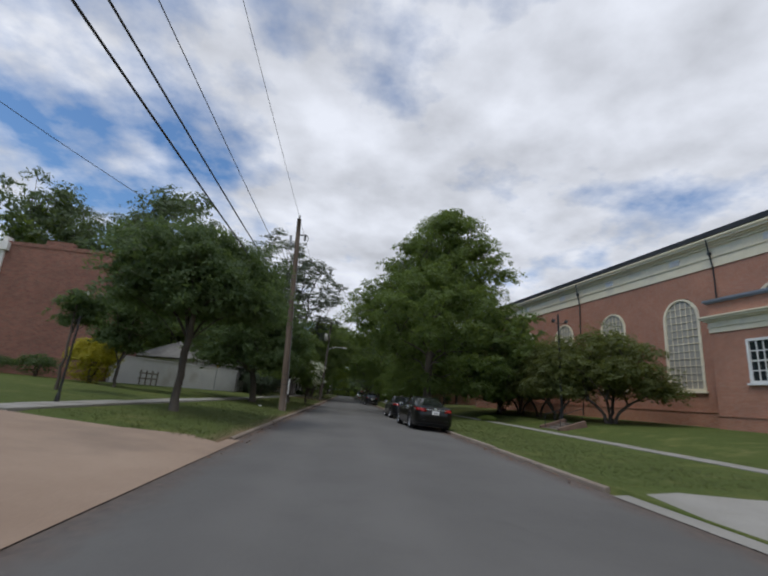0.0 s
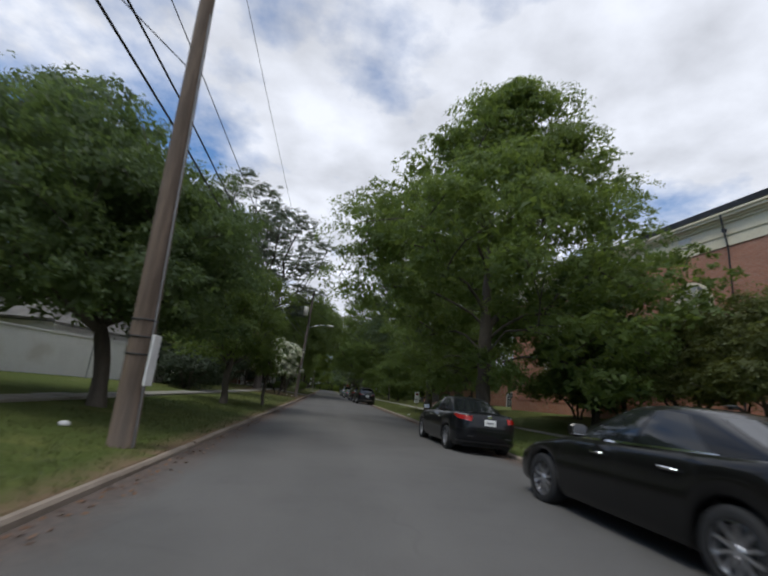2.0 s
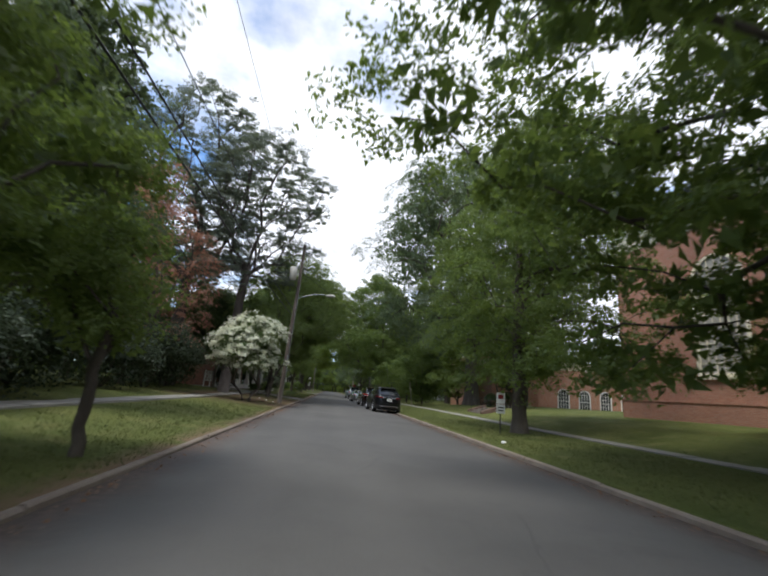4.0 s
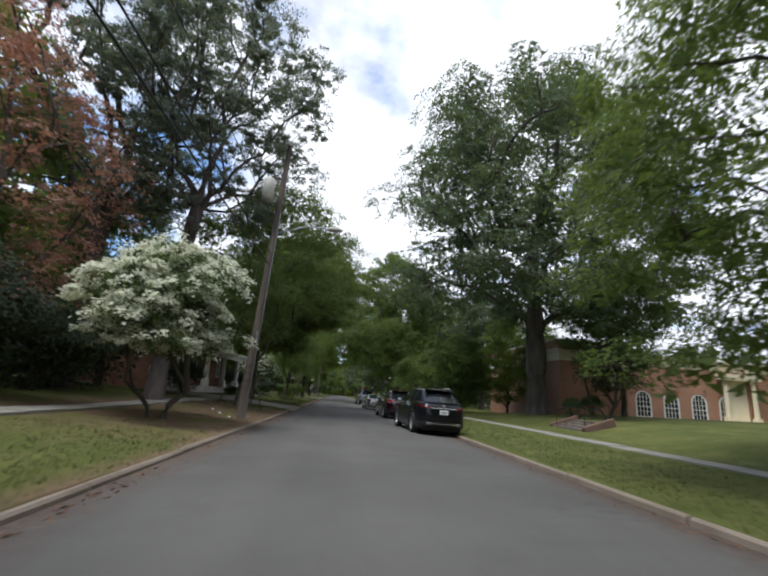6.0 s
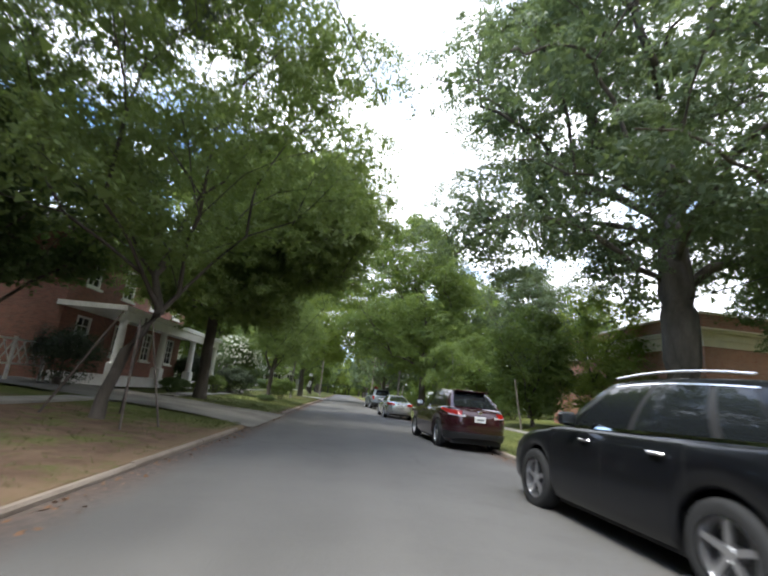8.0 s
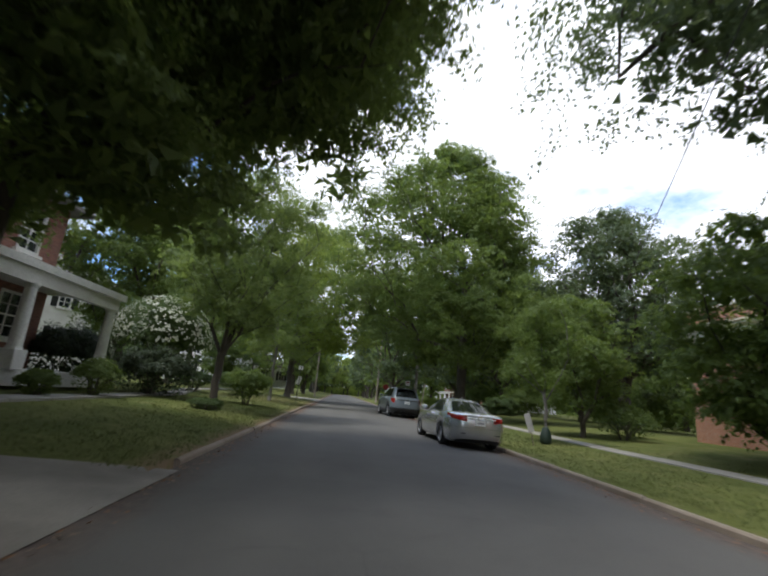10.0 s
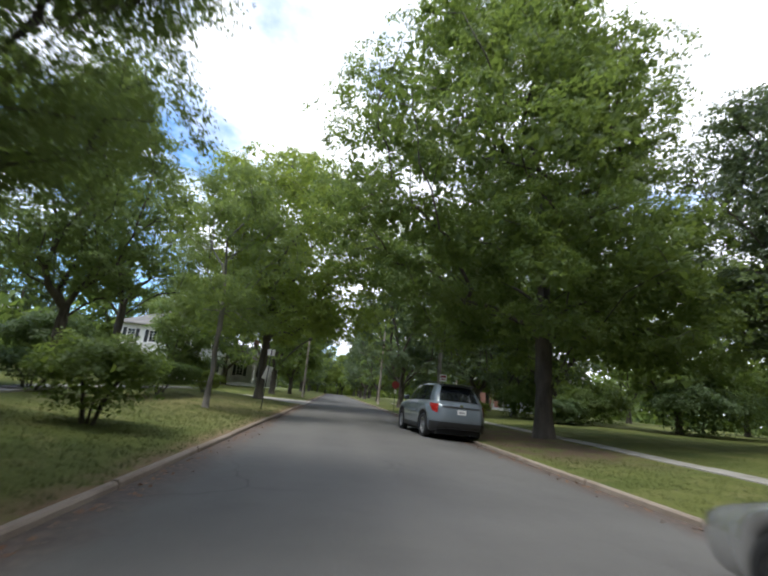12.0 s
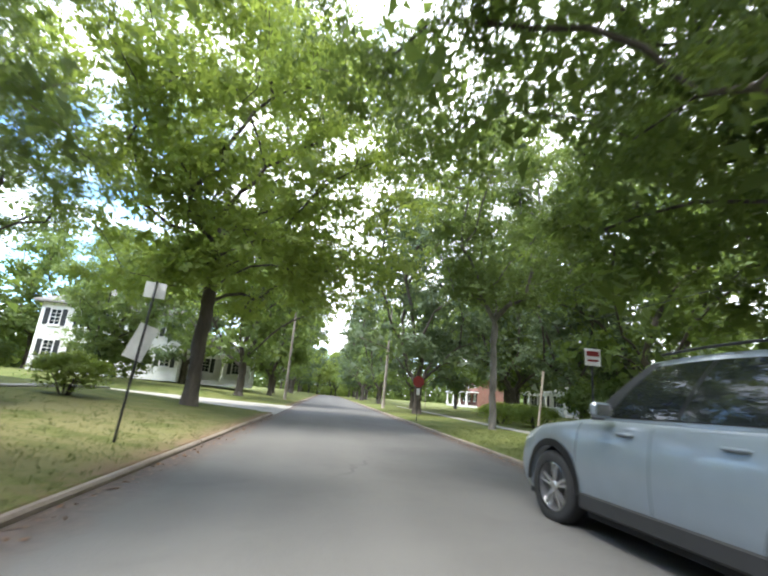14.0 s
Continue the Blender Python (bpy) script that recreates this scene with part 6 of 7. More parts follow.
moulding(church, "plinth", NW, ND, 0.0, ((0.0, 1.0, 0.06), (1.0, 0.1, 0.1)), M["brick_church"])
for a in arches:
    bm = bmesh.new()
    box(bm, a, -0.095, NH + 0.98, 0.8, 0.05, 0.4)
    for j in range(5):
        box(bm, a, -0.125, NH + 0.83 + 0.08 * j, 0.74, 0.02, 0.03)
    part("frieze_vent", bm, M["white_wall"], church)
e = 0.5
zt = NH + 1.98
roof_slab(church, "roof", [(-e, -e, zt), (NW + e, -e, zt), (NW + e, ND / 2, zt + 3.3), (-e, ND / 2, zt + 3.3)], 0.3, M["slate"])
roof_slab(church, "roof", [(-e, ND + e, zt), (NW + e, ND + e, zt), (NW + e, ND / 2, zt + 3.3), (-e, ND / 2, zt + 3.3)], 0.3, M["slate"])
bm = bmesh.new()
for x in (0.2, NW - 0.2):
    prism(bm, [(0.2, zt - 0.3), (ND - 0.2, zt - 0.3), (ND / 2, zt + 2.9)], 0.4, Matrix.Translation((x + 0.2, 0, 0)) @ Matrix.Rotation(radians(90), 4, "Z"))
part("gable", bm, M["brick_church"], church)
for x in (8.7, 21.5, 34.4):
    bm = bmesh.new()
    tube(bm, [(x, -0.5, NH + 1.8), (x, -0.35, NH + 0.9), (x, -0.14, NH - 0.1), (x, -0.12, 0.2)], 0.05, 8)
    box(bm, x, -0.32, NH + 0.85, 0.16, 0.2, 0.2)
    part("downpipe", bm, M["metal_dark"], church)
# lower wing nearer the street corner
wing = tagged(empty("church_wing", (21.4, 23.4, 0.95), -82.5), "low red brick church wing with pale cornice and sash windows", "church wing")
WW, WD, WH = 26.0, 14.0, 5.5
wins = [2.8 + 4.2 * k for k in range(6)]
block(wing, "wall", WW, WD, 0.0, WH, 0.4, [(a - 0.85, a + 0.85, 2.55, 4.95) for a in wins], M["brick_church"])
for a in wins:
    window(wing, (a, 2.55), 1.7, 2.4, 4, 4, frame_mat=M["white_paint"], bar=0.05, rim=0.14)
moulding(wing, "cornice", WW, WD, WH, ((0.0, 0.3, 0.05), (0.3, 0.08, 0.1), (0.38, 0.28, 0.07), (0.66, 0.1, 0.2), (0.76, 0.12, 0.34), (0.88, 0.08, 0.42)), M["stone_trim"])
block(wing, "parapet", WW, WD, WH + 0.96, WH + 1.76, 0.4, [], M["brick_church"])
moulding(wing, "coping", WW, WD, WH + 1.76, ((0.0, 0.08, 0.12), (0.08, 0.14, 0.2)), M["metal_grey"])
moulding(wing, "plinth", WW, WD, 0.0, ((0.0, 0.75, 0.05), (0.75, 0.09, 0.09)), M["brick_church"])
bm = bmesh.new()
box(bm, WW / 2, WD / 2, WH + 1.2, WW - 0.8, WD - 0.8, 0.2)
part("flat_roof", bm, M["slate"], wing)
# library: long brick front with round-headed windows and a taller end block
library = tagged(empty("library", (24.0, 90.3, 0.7), -4.0), "red brick library with tall white round-headed windows", "library")
lw = 34.0
wx = [7.75, 10.68, 13.62, 16.56, 22.0, 25.0, 28.0, 31.0]
block(library, "wall", lw, 12.0, 0.0, 5.4, 0.4, [(a - 0.85, a + 0.85, 0.2, 2.9) for a in wx], M["brick_library"])
for k, a in enumerate(wx):
    bm = bmesh.new()
    w2, h2 = 1.72, 2.7
    n_a = 10
    top_line = [(w2 / 2 * math.cos(q), h2 - w2 / 2 + w2 / 2 * math.sin(q)) for q in [j * math.pi / n_a for j in range(n_a + 1)]]
    for j in range(n_a):
        (xa, za), (xb, zb) = top_line[j], top_line[j + 1]
        f = [bm.verts.new((a + px, 0.002, 0.2 + pz)) for px, pz in ((xa, za), (xb, zb), (xb, h2 + 0.02), (xa, h2 + 0.02))]
        bmesh.ops.solidify(bm, geom=[bm.faces.new(f)], thickness=-0.3)
    part("spandrel", bm, M["brick_library"], library)
    window(library, (a, 0.2), 1.68, 2.66, 4, 5, True, bar=0.05, rim=0.15)
moulding(library, "cornice", lw, 12.0, 5.4, ((0.0, 0.4, 0.05), (0.4, 0.1, 0.12), (0.5, 0.3, 0.08), (0.8, 0.12, 0.3), (0.92, 0.1, 0.4)), M["stone_trim"])
bm = bmesh.new()
box(bm, lw / 2, 6.0, 5.7, lw - 0.8, 11.2, 0.3)
part("flat_roof", bm, M["slate"], library)
bm = bmesh.new()
for cx in (16.2, 19.2):
    box(bm, cx, -0.5, 0.4, 0.6, 0.6, 0.8)
    lathe(bm, [(0.27, 0.8), (0.24, 1.0), (0.2, 4.4), (0.26, 4.6)], 20, Matrix.Translation((cx, -0.5, 0)))
box(bm, 17.7, -0.45, 4.85, 4.2, 0.9, 0.6)
box(bm, 17.7, -0.03, 2.4, 2.2, 0.08, 4.4)
box(bm, 17.7, -0.9, 0.0, 5.0, 1.4, 0.5)
part("doorcase", bm, M["stone_trim"], library)
end = tagged(empty("library_end_block", (18.0, 96.8, 0.7), -87.8), "tall red brick end block of the library with pale cornice", "building")
block(end, "wall", 15.0, 5.7, -0.4, 4.5, 0.4, [], M["brick_library"])
moulding(end, "cornice", 15.0, 5.7, 4.5, ((0.0, 0.35, 0.05), (0.35, 0.1, 0.12), (0.45, 0.25, 0.08), (0.7, 0.12, 0.3), (0.82, 0.1, 0.4)), M["stone_trim"])
block(end, "parapet", 15.0, 5.7, 5.42, 6.2, 0.4, [], M["brick_library"])
moulding(end, "coping", 15.0, 5.7, 6.2, ((0.0, 0.12, 0.12),), M["stone_trim"])
bm = bmesh.new()
box(bm, 7.5, 2.85, 5.5, 14.1, 4.85, 0.2)
part("flat_roof", bm, M["slate"], end)

# old brick building beside the driveway
old = tagged(empty("old_brick_building", (-21.1, 26.4, 0.65), 3.0), "old dark red brick building with a stepped parapet", "building")
block(old, "wall", 6.1, 6.4, -0.6, 7.75, 0.4, [], M["brick_old"])
bm = bmesh.new()
for x0, x1, hh in ((-0.1, 2.2, 0.22), (2.2, 3.7, 0.5), (3.7, 6.2, 0.22)):
    box(bm, (x0 + x1) / 2, 0.2, 7.75 + hh / 2, x1 - x0, 0.46, hh)
for x in (0.2, 5.9):
    box(bm, x, 3.4, 7.86, 0.46, 5.9, 0.22)
part("parapet", bm, M["brick_old"], old)
bm = bmesh.new()
box(bm, -0.02, 0.1, 3.9, 0.26, 0.4, 8.6)
box(bm, -0.05, 0.1, 7.6, 0.65, 0.7, 0.5)
part("corner_trim", bm, M["white_paint"], old)
bm = bmesh.new()
box(bm, 3.05, 3.2, 7.3, 5.26, 5.56, 0.2)
part("flat_roof", bm, M["slate"], old)
bm = bmesh.new()
box(bm, 5.2, -0.06, 5.25, 0.18, 0.12, 0.26, bev=0.02)
lathe(bm, [(0.03, 0.0), (0.13, -0.2), (0.15, -0.23), (0.03, -0.23)], 12, Matrix.Translation((5.2, -0.22, 5.32)))
part("wall_lamp", bm, M["sign_white"], old, "small white wall lamp")

# white garage and yard wall with a clapboard gable behind
garage = tagged(empty("white_garage", (-14.2, 31.0, 0.5), 73.5), "low white painted garage with clapboard gable", "garage")
bm = bmesh.new()
box(bm, 5.6, 0.12, 0.95, 15.2, 0.24, 2.1)
box(bm, 5.6, 0.12, 2.03, 15.3, 0.34, 0.08)
part("yard_wall", bm, M["white_wall"], garage, "plain white rendered wall")
block(garage, "wall", 8.2, 6.0, 0.0, 2.5, 0.2, [], M["white_paint"], (7.4, 0.6, 0.0))
bm = bmesh.new()
box(bm, 11.5, 0.58, 1.25, 8.2, 0.02, 2.5)
part("backing", bm, M["white_paint"], garage)
plank = bmesh.new()
box(plank, 11.5, 0, 0, 8.24, 0.03, 0.19, Matrix.Rotation(radians(-5), 4, "X"))
me = bpy.data.meshes.new("board")
plank.to_mesh(me)
plank.free()
me.materials.append(M["white_paint"])
for k in range(13):
    b = new("board", me)
    b.parent = garage
    b.matrix_basis = pose(0, 0.535, 0.1 + 0.19 * k)
plank = bmesh.new()
box(plank, 0, 3.0, 0, 0.03, 6.1, 0.19, Matrix.Rotation(radians(5), 4, "Y"))
me = bpy.data.meshes.new("board")
plank.to_mesh(me)
plank.free()
me.materials.append(M["white_paint"])
for k in range(13):
    b = new("board", me)
    b.parent = garage
    b.matrix_basis = pose(15.62, 0.6, 0.1 + 0.19 * k)
roof_slab(garage, "roof", [(7.0, 0.2, 2.5), (15.9, 0.2, 2.5), (15.9, 3.6, 4.1), (9.0, 3.6, 4.1)], 0.14, M["shingle"])
roof_slab(garage, "roof", [(7.0, 7.0, 2.5), (15.9, 7.0, 2.5), (15.9, 3.6, 4.1), (9.0, 3.6, 4.1)], 0.14, M["shingle"])
roof_slab(garage, "hip_roof", [(7.0, 7.0, 2.5), (7.0, 0.2, 2.5), (9.0, 3.6, 4.1)], 0.14, M["shingle"])
for x in (15.42,):
    bm = bmesh.new()
    prism(bm, [(0.65, 2.45), (6.55, 2.45), (3.6, 3.95)], 0.12, Matrix.Translation((x + 0.12, 0, 0)) @ Matrix.Rotation(radians(90), 4, "Z"))
    part("gable", bm, M["white_paint"], garage)
bm = bmesh.new()
box(bm, 13.4, 0.1, 1.0, 0.06, 0.06, 2.0)
part("post", bm, M["grey_wood"], garage)


def house(at, rz, w, d, storeys, label, porch=True, brick=False, shutters=True, roof="shingle", columns=4):
    """A two-storey house with sash windows, a hipped roof and a columned porch; front at y = 0."""
    top = tagged(empty("house", (at[0], at[1], ground_z(*at) + 0.05), rz), label, "house")
    h = 0.6 + 3.0 * storeys
    nx = max(2, int(w / 2.6))
    gap = w / nx
    spots = [(gap * (k + 0.5), 1.35 + 3.0 * s_) for s_ in range(storeys) for k in range(nx)]
    block(top, "wall", w, d, 0.0, h, 0.3, [(x - 0.5, x + 0.5, z, z + 1.6) for x, z in spots], M["brick_old"] if brick else M["white_paint"])
    for x, z in spots:
        window(top, (x, z), 1.0, 1.6, 2, 4, bar=0.035, rim=0.09)
        if shutters:
            for sg in (-1, 1):
                bm = bmesh.new()
                box(bm, x + sg * 0.74, -0.03, z + 0.8, 0.42, 0.05, 1.62, bev=0.008)
                for j in range(10):
                    box(bm, x + sg * 0.74, -0.06, z + 0.12 + 0.15 * j, 0.34, 0.02, 0.09, Matrix.Identity(4))
                part("shutter", bm, M["shutter"], top)
    o, ov = 0.6, h + 0.05
    rh = min(d, w) * 0.3
    r0 = d / 2 if w > d else w / 2
    ridge = [(r0, d / 2, ov + rh), (w - r0, d / 2, ov + rh)] if w > d else [(w / 2, r0, ov + rh), (w / 2, d - r0, ov + rh)]
    c4 = [(-o, -o, ov), (w + o, -o, ov), (w + o, d + o, ov), (-o, d + o, ov)]
    bm = bmesh.new()
    v = [bm.verts.new(p) for p in c4] + [bm.verts.new(p) for p in ridge]
    low = [bm.verts.new((x, y, z - 0.16)) for x, y, z in c4]
    if w > d:
        tops = ((0, 1, 5, 4), (1, 2, 5), (2, 3, 4, 5), (3, 0, 4))
    else:
        tops = ((0, 1, 4), (1, 2, 5, 4), (2, 3, 5), (3, 0, 4, 5))
    for f in tops:
        bm.faces.new([v[k] for k in f])
    for k in range(4):
        bm.faces.new((v[k], low[k], low[(k + 1) % 4], v[(k + 1) % 4]))
    bm.faces.new(low[::-1])
    part("roof", bm, M[roof], top)
    bm = bmesh.new()
    box(bm, w * 0.75, d / 2, ov + rh + 0.2, 0.7, 0.7, 1.8)
    part("chimney", bm, M["brick_old"], top)
    if porch:
        bm = bmesh.new()
        box(bm, w / 2, -1.3, 0.22, w, 2.6, 0.44)
        part("porch_floor", bm, M["white_wall"], top)
        bm = bmesh.new()
        box(bm, w / 2, -1.3, 3.3, w + 0.4, 3.0, 0.22)
        box(bm, w / 2, -2.55, 3.0, w + 0.1, 0.24, 0.4)
        part("porch_roof", bm, M["white_paint"], top)
        for k in range(columns):
            x = 0.2 + (w - 0.4) * k / (columns - 1)
            bm = bmesh.new()
            box(bm, x, -2.55, 0.7, 0.46, 0.46, 0.55, bev=0.02)
            lathe(bm, [(0.21, 0.97), (0.18, 1.05), (0.15, 2.68), (0.2, 2.76), (0.2, 2.82)], 16, Matrix.Translation((x, -2.55, 0)))
            part("column", bm, M["white_paint"], top)
    return top


house((-12.0, 80.6), 87.0, 12.0, 9.0, 2, "red brick house with a white columned porch", brick=True, shutters=False)
house((-28.0, 147.5), 8.0, 13.0, 9.0, 2, "white two-storey house with black shutters", porch=False)
house((-22.0, 103.0), 68.0, 10.0, 9.0, 2, "white two-storey house with dark roof behind the shrubs", porch=False)
house((-18.5, 152.5), 20.0, 10.0, 8.0, 1, "low white house beyond the side street")
house((33.0, 172.0), -80.0, 12.0, 9.0, 2, "white columned house behind the trees across the lawn")
house((32.0, 208.0), -85.0, 12.0, 9.0, 2, "red brick house among trees far along the street", brick=True)

# ---- poles, wires, signs, steps ----
def sag(a, b, drop, n=14):
    a, b = Vector(a), Vector(b)
    return [a.lerp(b, k / n) - Vector((0, 0, 4 * drop * (k / n) * (1 - k / n))) for k in range(n + 1)]


def wire(points, r, label="black overhead cable strung between wooden poles"):
    bm = bmesh.new()
    tube(bm, points, r, 5)
    return tagged(part("overhead_wire", bm, M["wire"]), label, "cable")


def utility_pole(at, top_at, h, r, label, wood="pole_wood", lamp=None, transformer=None, steps=True):
    z = ground_z(*at) - 0.1 if not KERB_L < at[0] < KERB_R else -0.1
    ob = tagged(empty("utility_pole", (at[0], at[1], z)), label, "utility pole")
    lx_, ly_ = top_at[0] - at[0], top_at[1] - at[1]

    def axis(u):
        return Vector((lx_ * u, ly_ * u, h * u))
    bm = bmesh.new()
    tube(bm, [axis(k / 10) for k in range(11)], [r * (1 - 0.38 * k / 10) for k in range(11)], 14)
    part("pole_shaft", bm, M[wood], ob, smooth=True)
    t = axis(1.0)
    bm = bmesh.new()
    lathe(bm, [(0.03, 0), (0.03, 0.1), (0.07, 0.12), (0.05, 0.17), (0.07, 0.2), (0.04, 0.27), (0.01, 0.29)], 12, Matrix.Translation(t))
    part("insulator", bm, M["metal_grey"], ob)
    if transformer:
        q = axis(transformer / h)
        bm = bmesh.new()
        tube(bm, [q + Vector((-0.1, 0, -0.5)), q + Vector((-0.38, 0, -0.35)), q + Vector((-0.42, 0, 0.15))], 0.07, 8)
        part("cable_guard", bm, M["metal_grey"], ob)
        bm = bmesh.new()
        box(bm, q.x + 0.25, q.y, q.z + 0.25, 0.5, 0.06, 0.06)
        lathe(bm, [(0.05, 0), (0.07, 0.05), (0.05, 0.1), (0.07, 0.15), (0.05, 0.2), (0.07, 0.25), (0.03, 0.4)], 10, Matrix.Translation(q + Vector((0.45, 0, -0.1))))
        tube(bm, [q + Vector((0.5, 0, 0.3)), q + Vector((0.65, 0, 0.1)), q + Vector((0.55, 0, -0.35)), q + Vector((0.4, 0, -0.4))], 0.025, 6)
        part("cutout", bm, M["metal_dark"], ob)
    if lamp:
        lz, reach = lamp
        q = axis(lz / h)
        bm = bmesh.new()
        tube(bm, [q + Vector((0.1, 0, -0.25)), q + Vector((reach * 0.5, -0.05, 0.15)), q + Vector((reach * 0.85, -0.1, 0.16))], [0.035, 0.03, 0.028], 8)
        arm = part("lamp_arm", bm, M["metal_grey"], ob)
        bm = bmesh.new()
        m = Matrix.Translation(q + Vector((reach, -0.1, 0.12))) @ Matrix.Diagonal((2.1, 1, 0.8, 1))
        lathe(bm, [(0.02, 0.14), (0.1, 0.12), (0.16, 0.04), (0.165, -0.04), (0.12, -0.09), (0.02, -0.12)], 16, m)
        part("lamp_head", bm, M["metal_pale"], arm, "grey street lamp head, unlit", smooth=True)
    for k in range(3):
        q = axis((1.5 + 0.28 * k) / h)
        bm = bmesh.new()
        lathe(bm, [(r * 1.02, -0.012), (r * 1.05, 0), (r * 1.02, 0.012)], 14, Matrix.Translation(q))
        part("band", bm, M["metal_dark"], ob)
    bm = bmesh.new()
    tube(bm, [axis(k / 8 * 0.72) + Vector((r * 1.0 * (1 - 0.3 * k / 8), -r * 0.35, 0.1)) for k in range(9)], 0.014, 5)
    part("ground_wire", bm, M["metal_grey"], ob)
    return ob


pole_a = utility_pole((-3.2, 24.6), (-3.75, 25.0), 11.5, 0.2, "tall brown wooden utility pole leaning over the verge", transformer=10.2)
bm = bmesh.new()
box(bm, 0.2, -0.06, 1.42, 0.04, 0.3, 0.8, bev=0.01)
part("pole_sign", bm, M["sign_white"], pole_a, "white sign plate on the pole")
pole_c = utility_pole((-3.2, 64.3), (-2.75, 64.4), 11.6, 0.165, "weathered brown wooden pole carrying a street lamp", "pole_dark", lamp=(7.75, 2.45))
bm = bmesh.new()
lathe(bm, [(0.05, 0), (0.24, 0.04), (0.25, 0.9), (0.2, 0.98), (0.03, 1.0)], 16, Matrix.Translation((-0.1, -0.42, 8.7)))
part("transformer", bm, M["metal_pale"], pole_c, "grey transformer can", smooth=True)
bm = bmesh.new()
box(bm, 0.2, -0.1, 3.2, 0.06, 0.2, 0.35, bev=0.01)
part("meter_box", bm, M["metal_grey"], pole_c)
utility_pole((6.2, 150.0), (6.4, 150.2), 11.0, 0.17, "wooden utility pole beside the far crossing", "grey_wood")
A0, A1, A2 = (-3.6, -18, 0), (-3.7, 25, 0), (-2.9, 64.4, 0)
for dx, z0, z1, z2, r in ((-0.05, 5.95, 5.9, 6.1, 0.022), (0.02, 6.5, 6.4, 6.5, 0.02), (0.05, 7.6, 7.5, 7.8, 0.011), (-0.1, 11.7, 11.75, 11.6, 0.009)):
    wire(sag((A0[0] + dx, A0[1], z0), (A1[0] + dx, A1[1], z1), 0.35) + sag((A1[0] + dx, A1[1], z1), (A2[0] + dx, A2[1], z2), 0.4)[1:], r)
wire(sag((-3.6, 25, 7.1), (-11.5, 10, 8.9), 0.25), 0.012, "thin service cable to the brick building")
wire(sag((-2.9, 64.4, 9.6), (12, 93, 7.2), 0.5), 0.014, "service cable crossing the street to the library")
wire(sag((15.6, 62, 7.1), (15.6, 140, 7.1), 0.5, 24), 0.02, "black cable strung along the library lawn")
utility_pole((-4.0, 148.0), (-4.0, 148.1), 9.5, 0.15, "wooden utility pole far along the street", "grey_wood")


def sign_post(at, h, plates, label, lean=(0, 0), post="metal_dark"):
    ob = tagged(empty("street_sign", (at[0], at[1], ground_z(*at) - 0.05)), label, "sign")
    bm = bmesh.new()
    tube(bm, [(0, 0, 0), (lean[0], lean[1], h)], 0.023, 6)
    part("post", bm, M[post], ob)
    for name, w, hh, z, rz_, mat, bars in plates:
        u = z / h
        bm = bmesh.new()
        m = Matrix.Translation((lean[0] * u, lean[1] * u, z)) @ Matrix.Rotation(radians(rz_), 4, "Z")
        if name == "stop_plate":
            prism(bm, [(w / 2 * math.cos(radians(22.5 + 45 * k)), w / 2 * math.sin(radians(22.5 + 45 * k))) for k in range(8)], 0.006, m @ Matrix.Translation((0, -0.045, 0)))
        else:
            if hh > 0.6:
                m = m @ Matrix.Rotation(radians(-17), 4, "Y")
            box(bm, 0, -0.04, 0, w, 0.006, hh, m)
        plate = part(name, bm, M[mat], ob)
        for bx, bz, bw, bh, bmat in bars:
            bm = bmesh.new()
            box(bm, bx, -0.047, bz, bw, 0.004, bh, m)
            part("marking", bm, M[bmat], plate)
    return ob


sign_post((-3.5, 111.3), 2.95, (("name_plate", 0.36, 0.3, 2.78, 200, "sign_white", ()), ("notice_plate", 0.34, 0.66, 1.78, 205, "sign_white", ())), "thin dark sign post with two pale plates, the lower one tilted", lean=(0.1, 0.1))
sign_post((5.4, 128.6), 2.6, (("stop_plate", 0.7, 0.7, 2.3, 0, "sign_red", ()), ("name_plate", 0.2, 0.36, 1.72, 0, "sign_white", ())), "stop sign facing the side street corner")
sign_post((5.35, 111.3), 2.6, (("notice_plate", 0.35, 0.35, 2.42, 0, "sign_white", ((0, 0.07, 0.27, 0.1, "sign_red"), (0, -0.07, 0.24, 0.04, "sign_red"))),), "white parking sign with red markings on a dark post")
sign_post((6.1, 110.3), 1.2, (("notice_plate", 0.34, 0.46, 0.92, 0, "sign_white", ((0, 0.1, 0.26, 0.1, "sign_red"), (0, -0.06, 0.24, 0.04, "sign_red"), (0, -0.14, 0.2, 0.03, "sign_red"))),), "white notice sign with red markings on a dark post")
sign_post((6.7, 49.85), 1.6, (("notice_plate", 0.34, 0.42, 1.38, 0, "sign_white", ((0, 0.05, 0.2, 0.16, "sign_red"),)), ("notice_plate", 0.34, 0.34, 0.98, 0, "sign_white", ((0, 0.05, 0.22, 0.05, "sign_ink"), (0, -0.06, 0.22, 0.05, "sign_ink")))), "white no parking signs on a dark post by the tree", post="metal_dark")
sign_post((-11.0, 38.6), 2.4, (("warning_plate", 0.42, 0.28, 2.1, 90, "sign_yellow", ((0, 0, 0.26, 0.07, "sign_ink"),)),), "yellow notice on a grey post by the white wall", post="metal_grey")
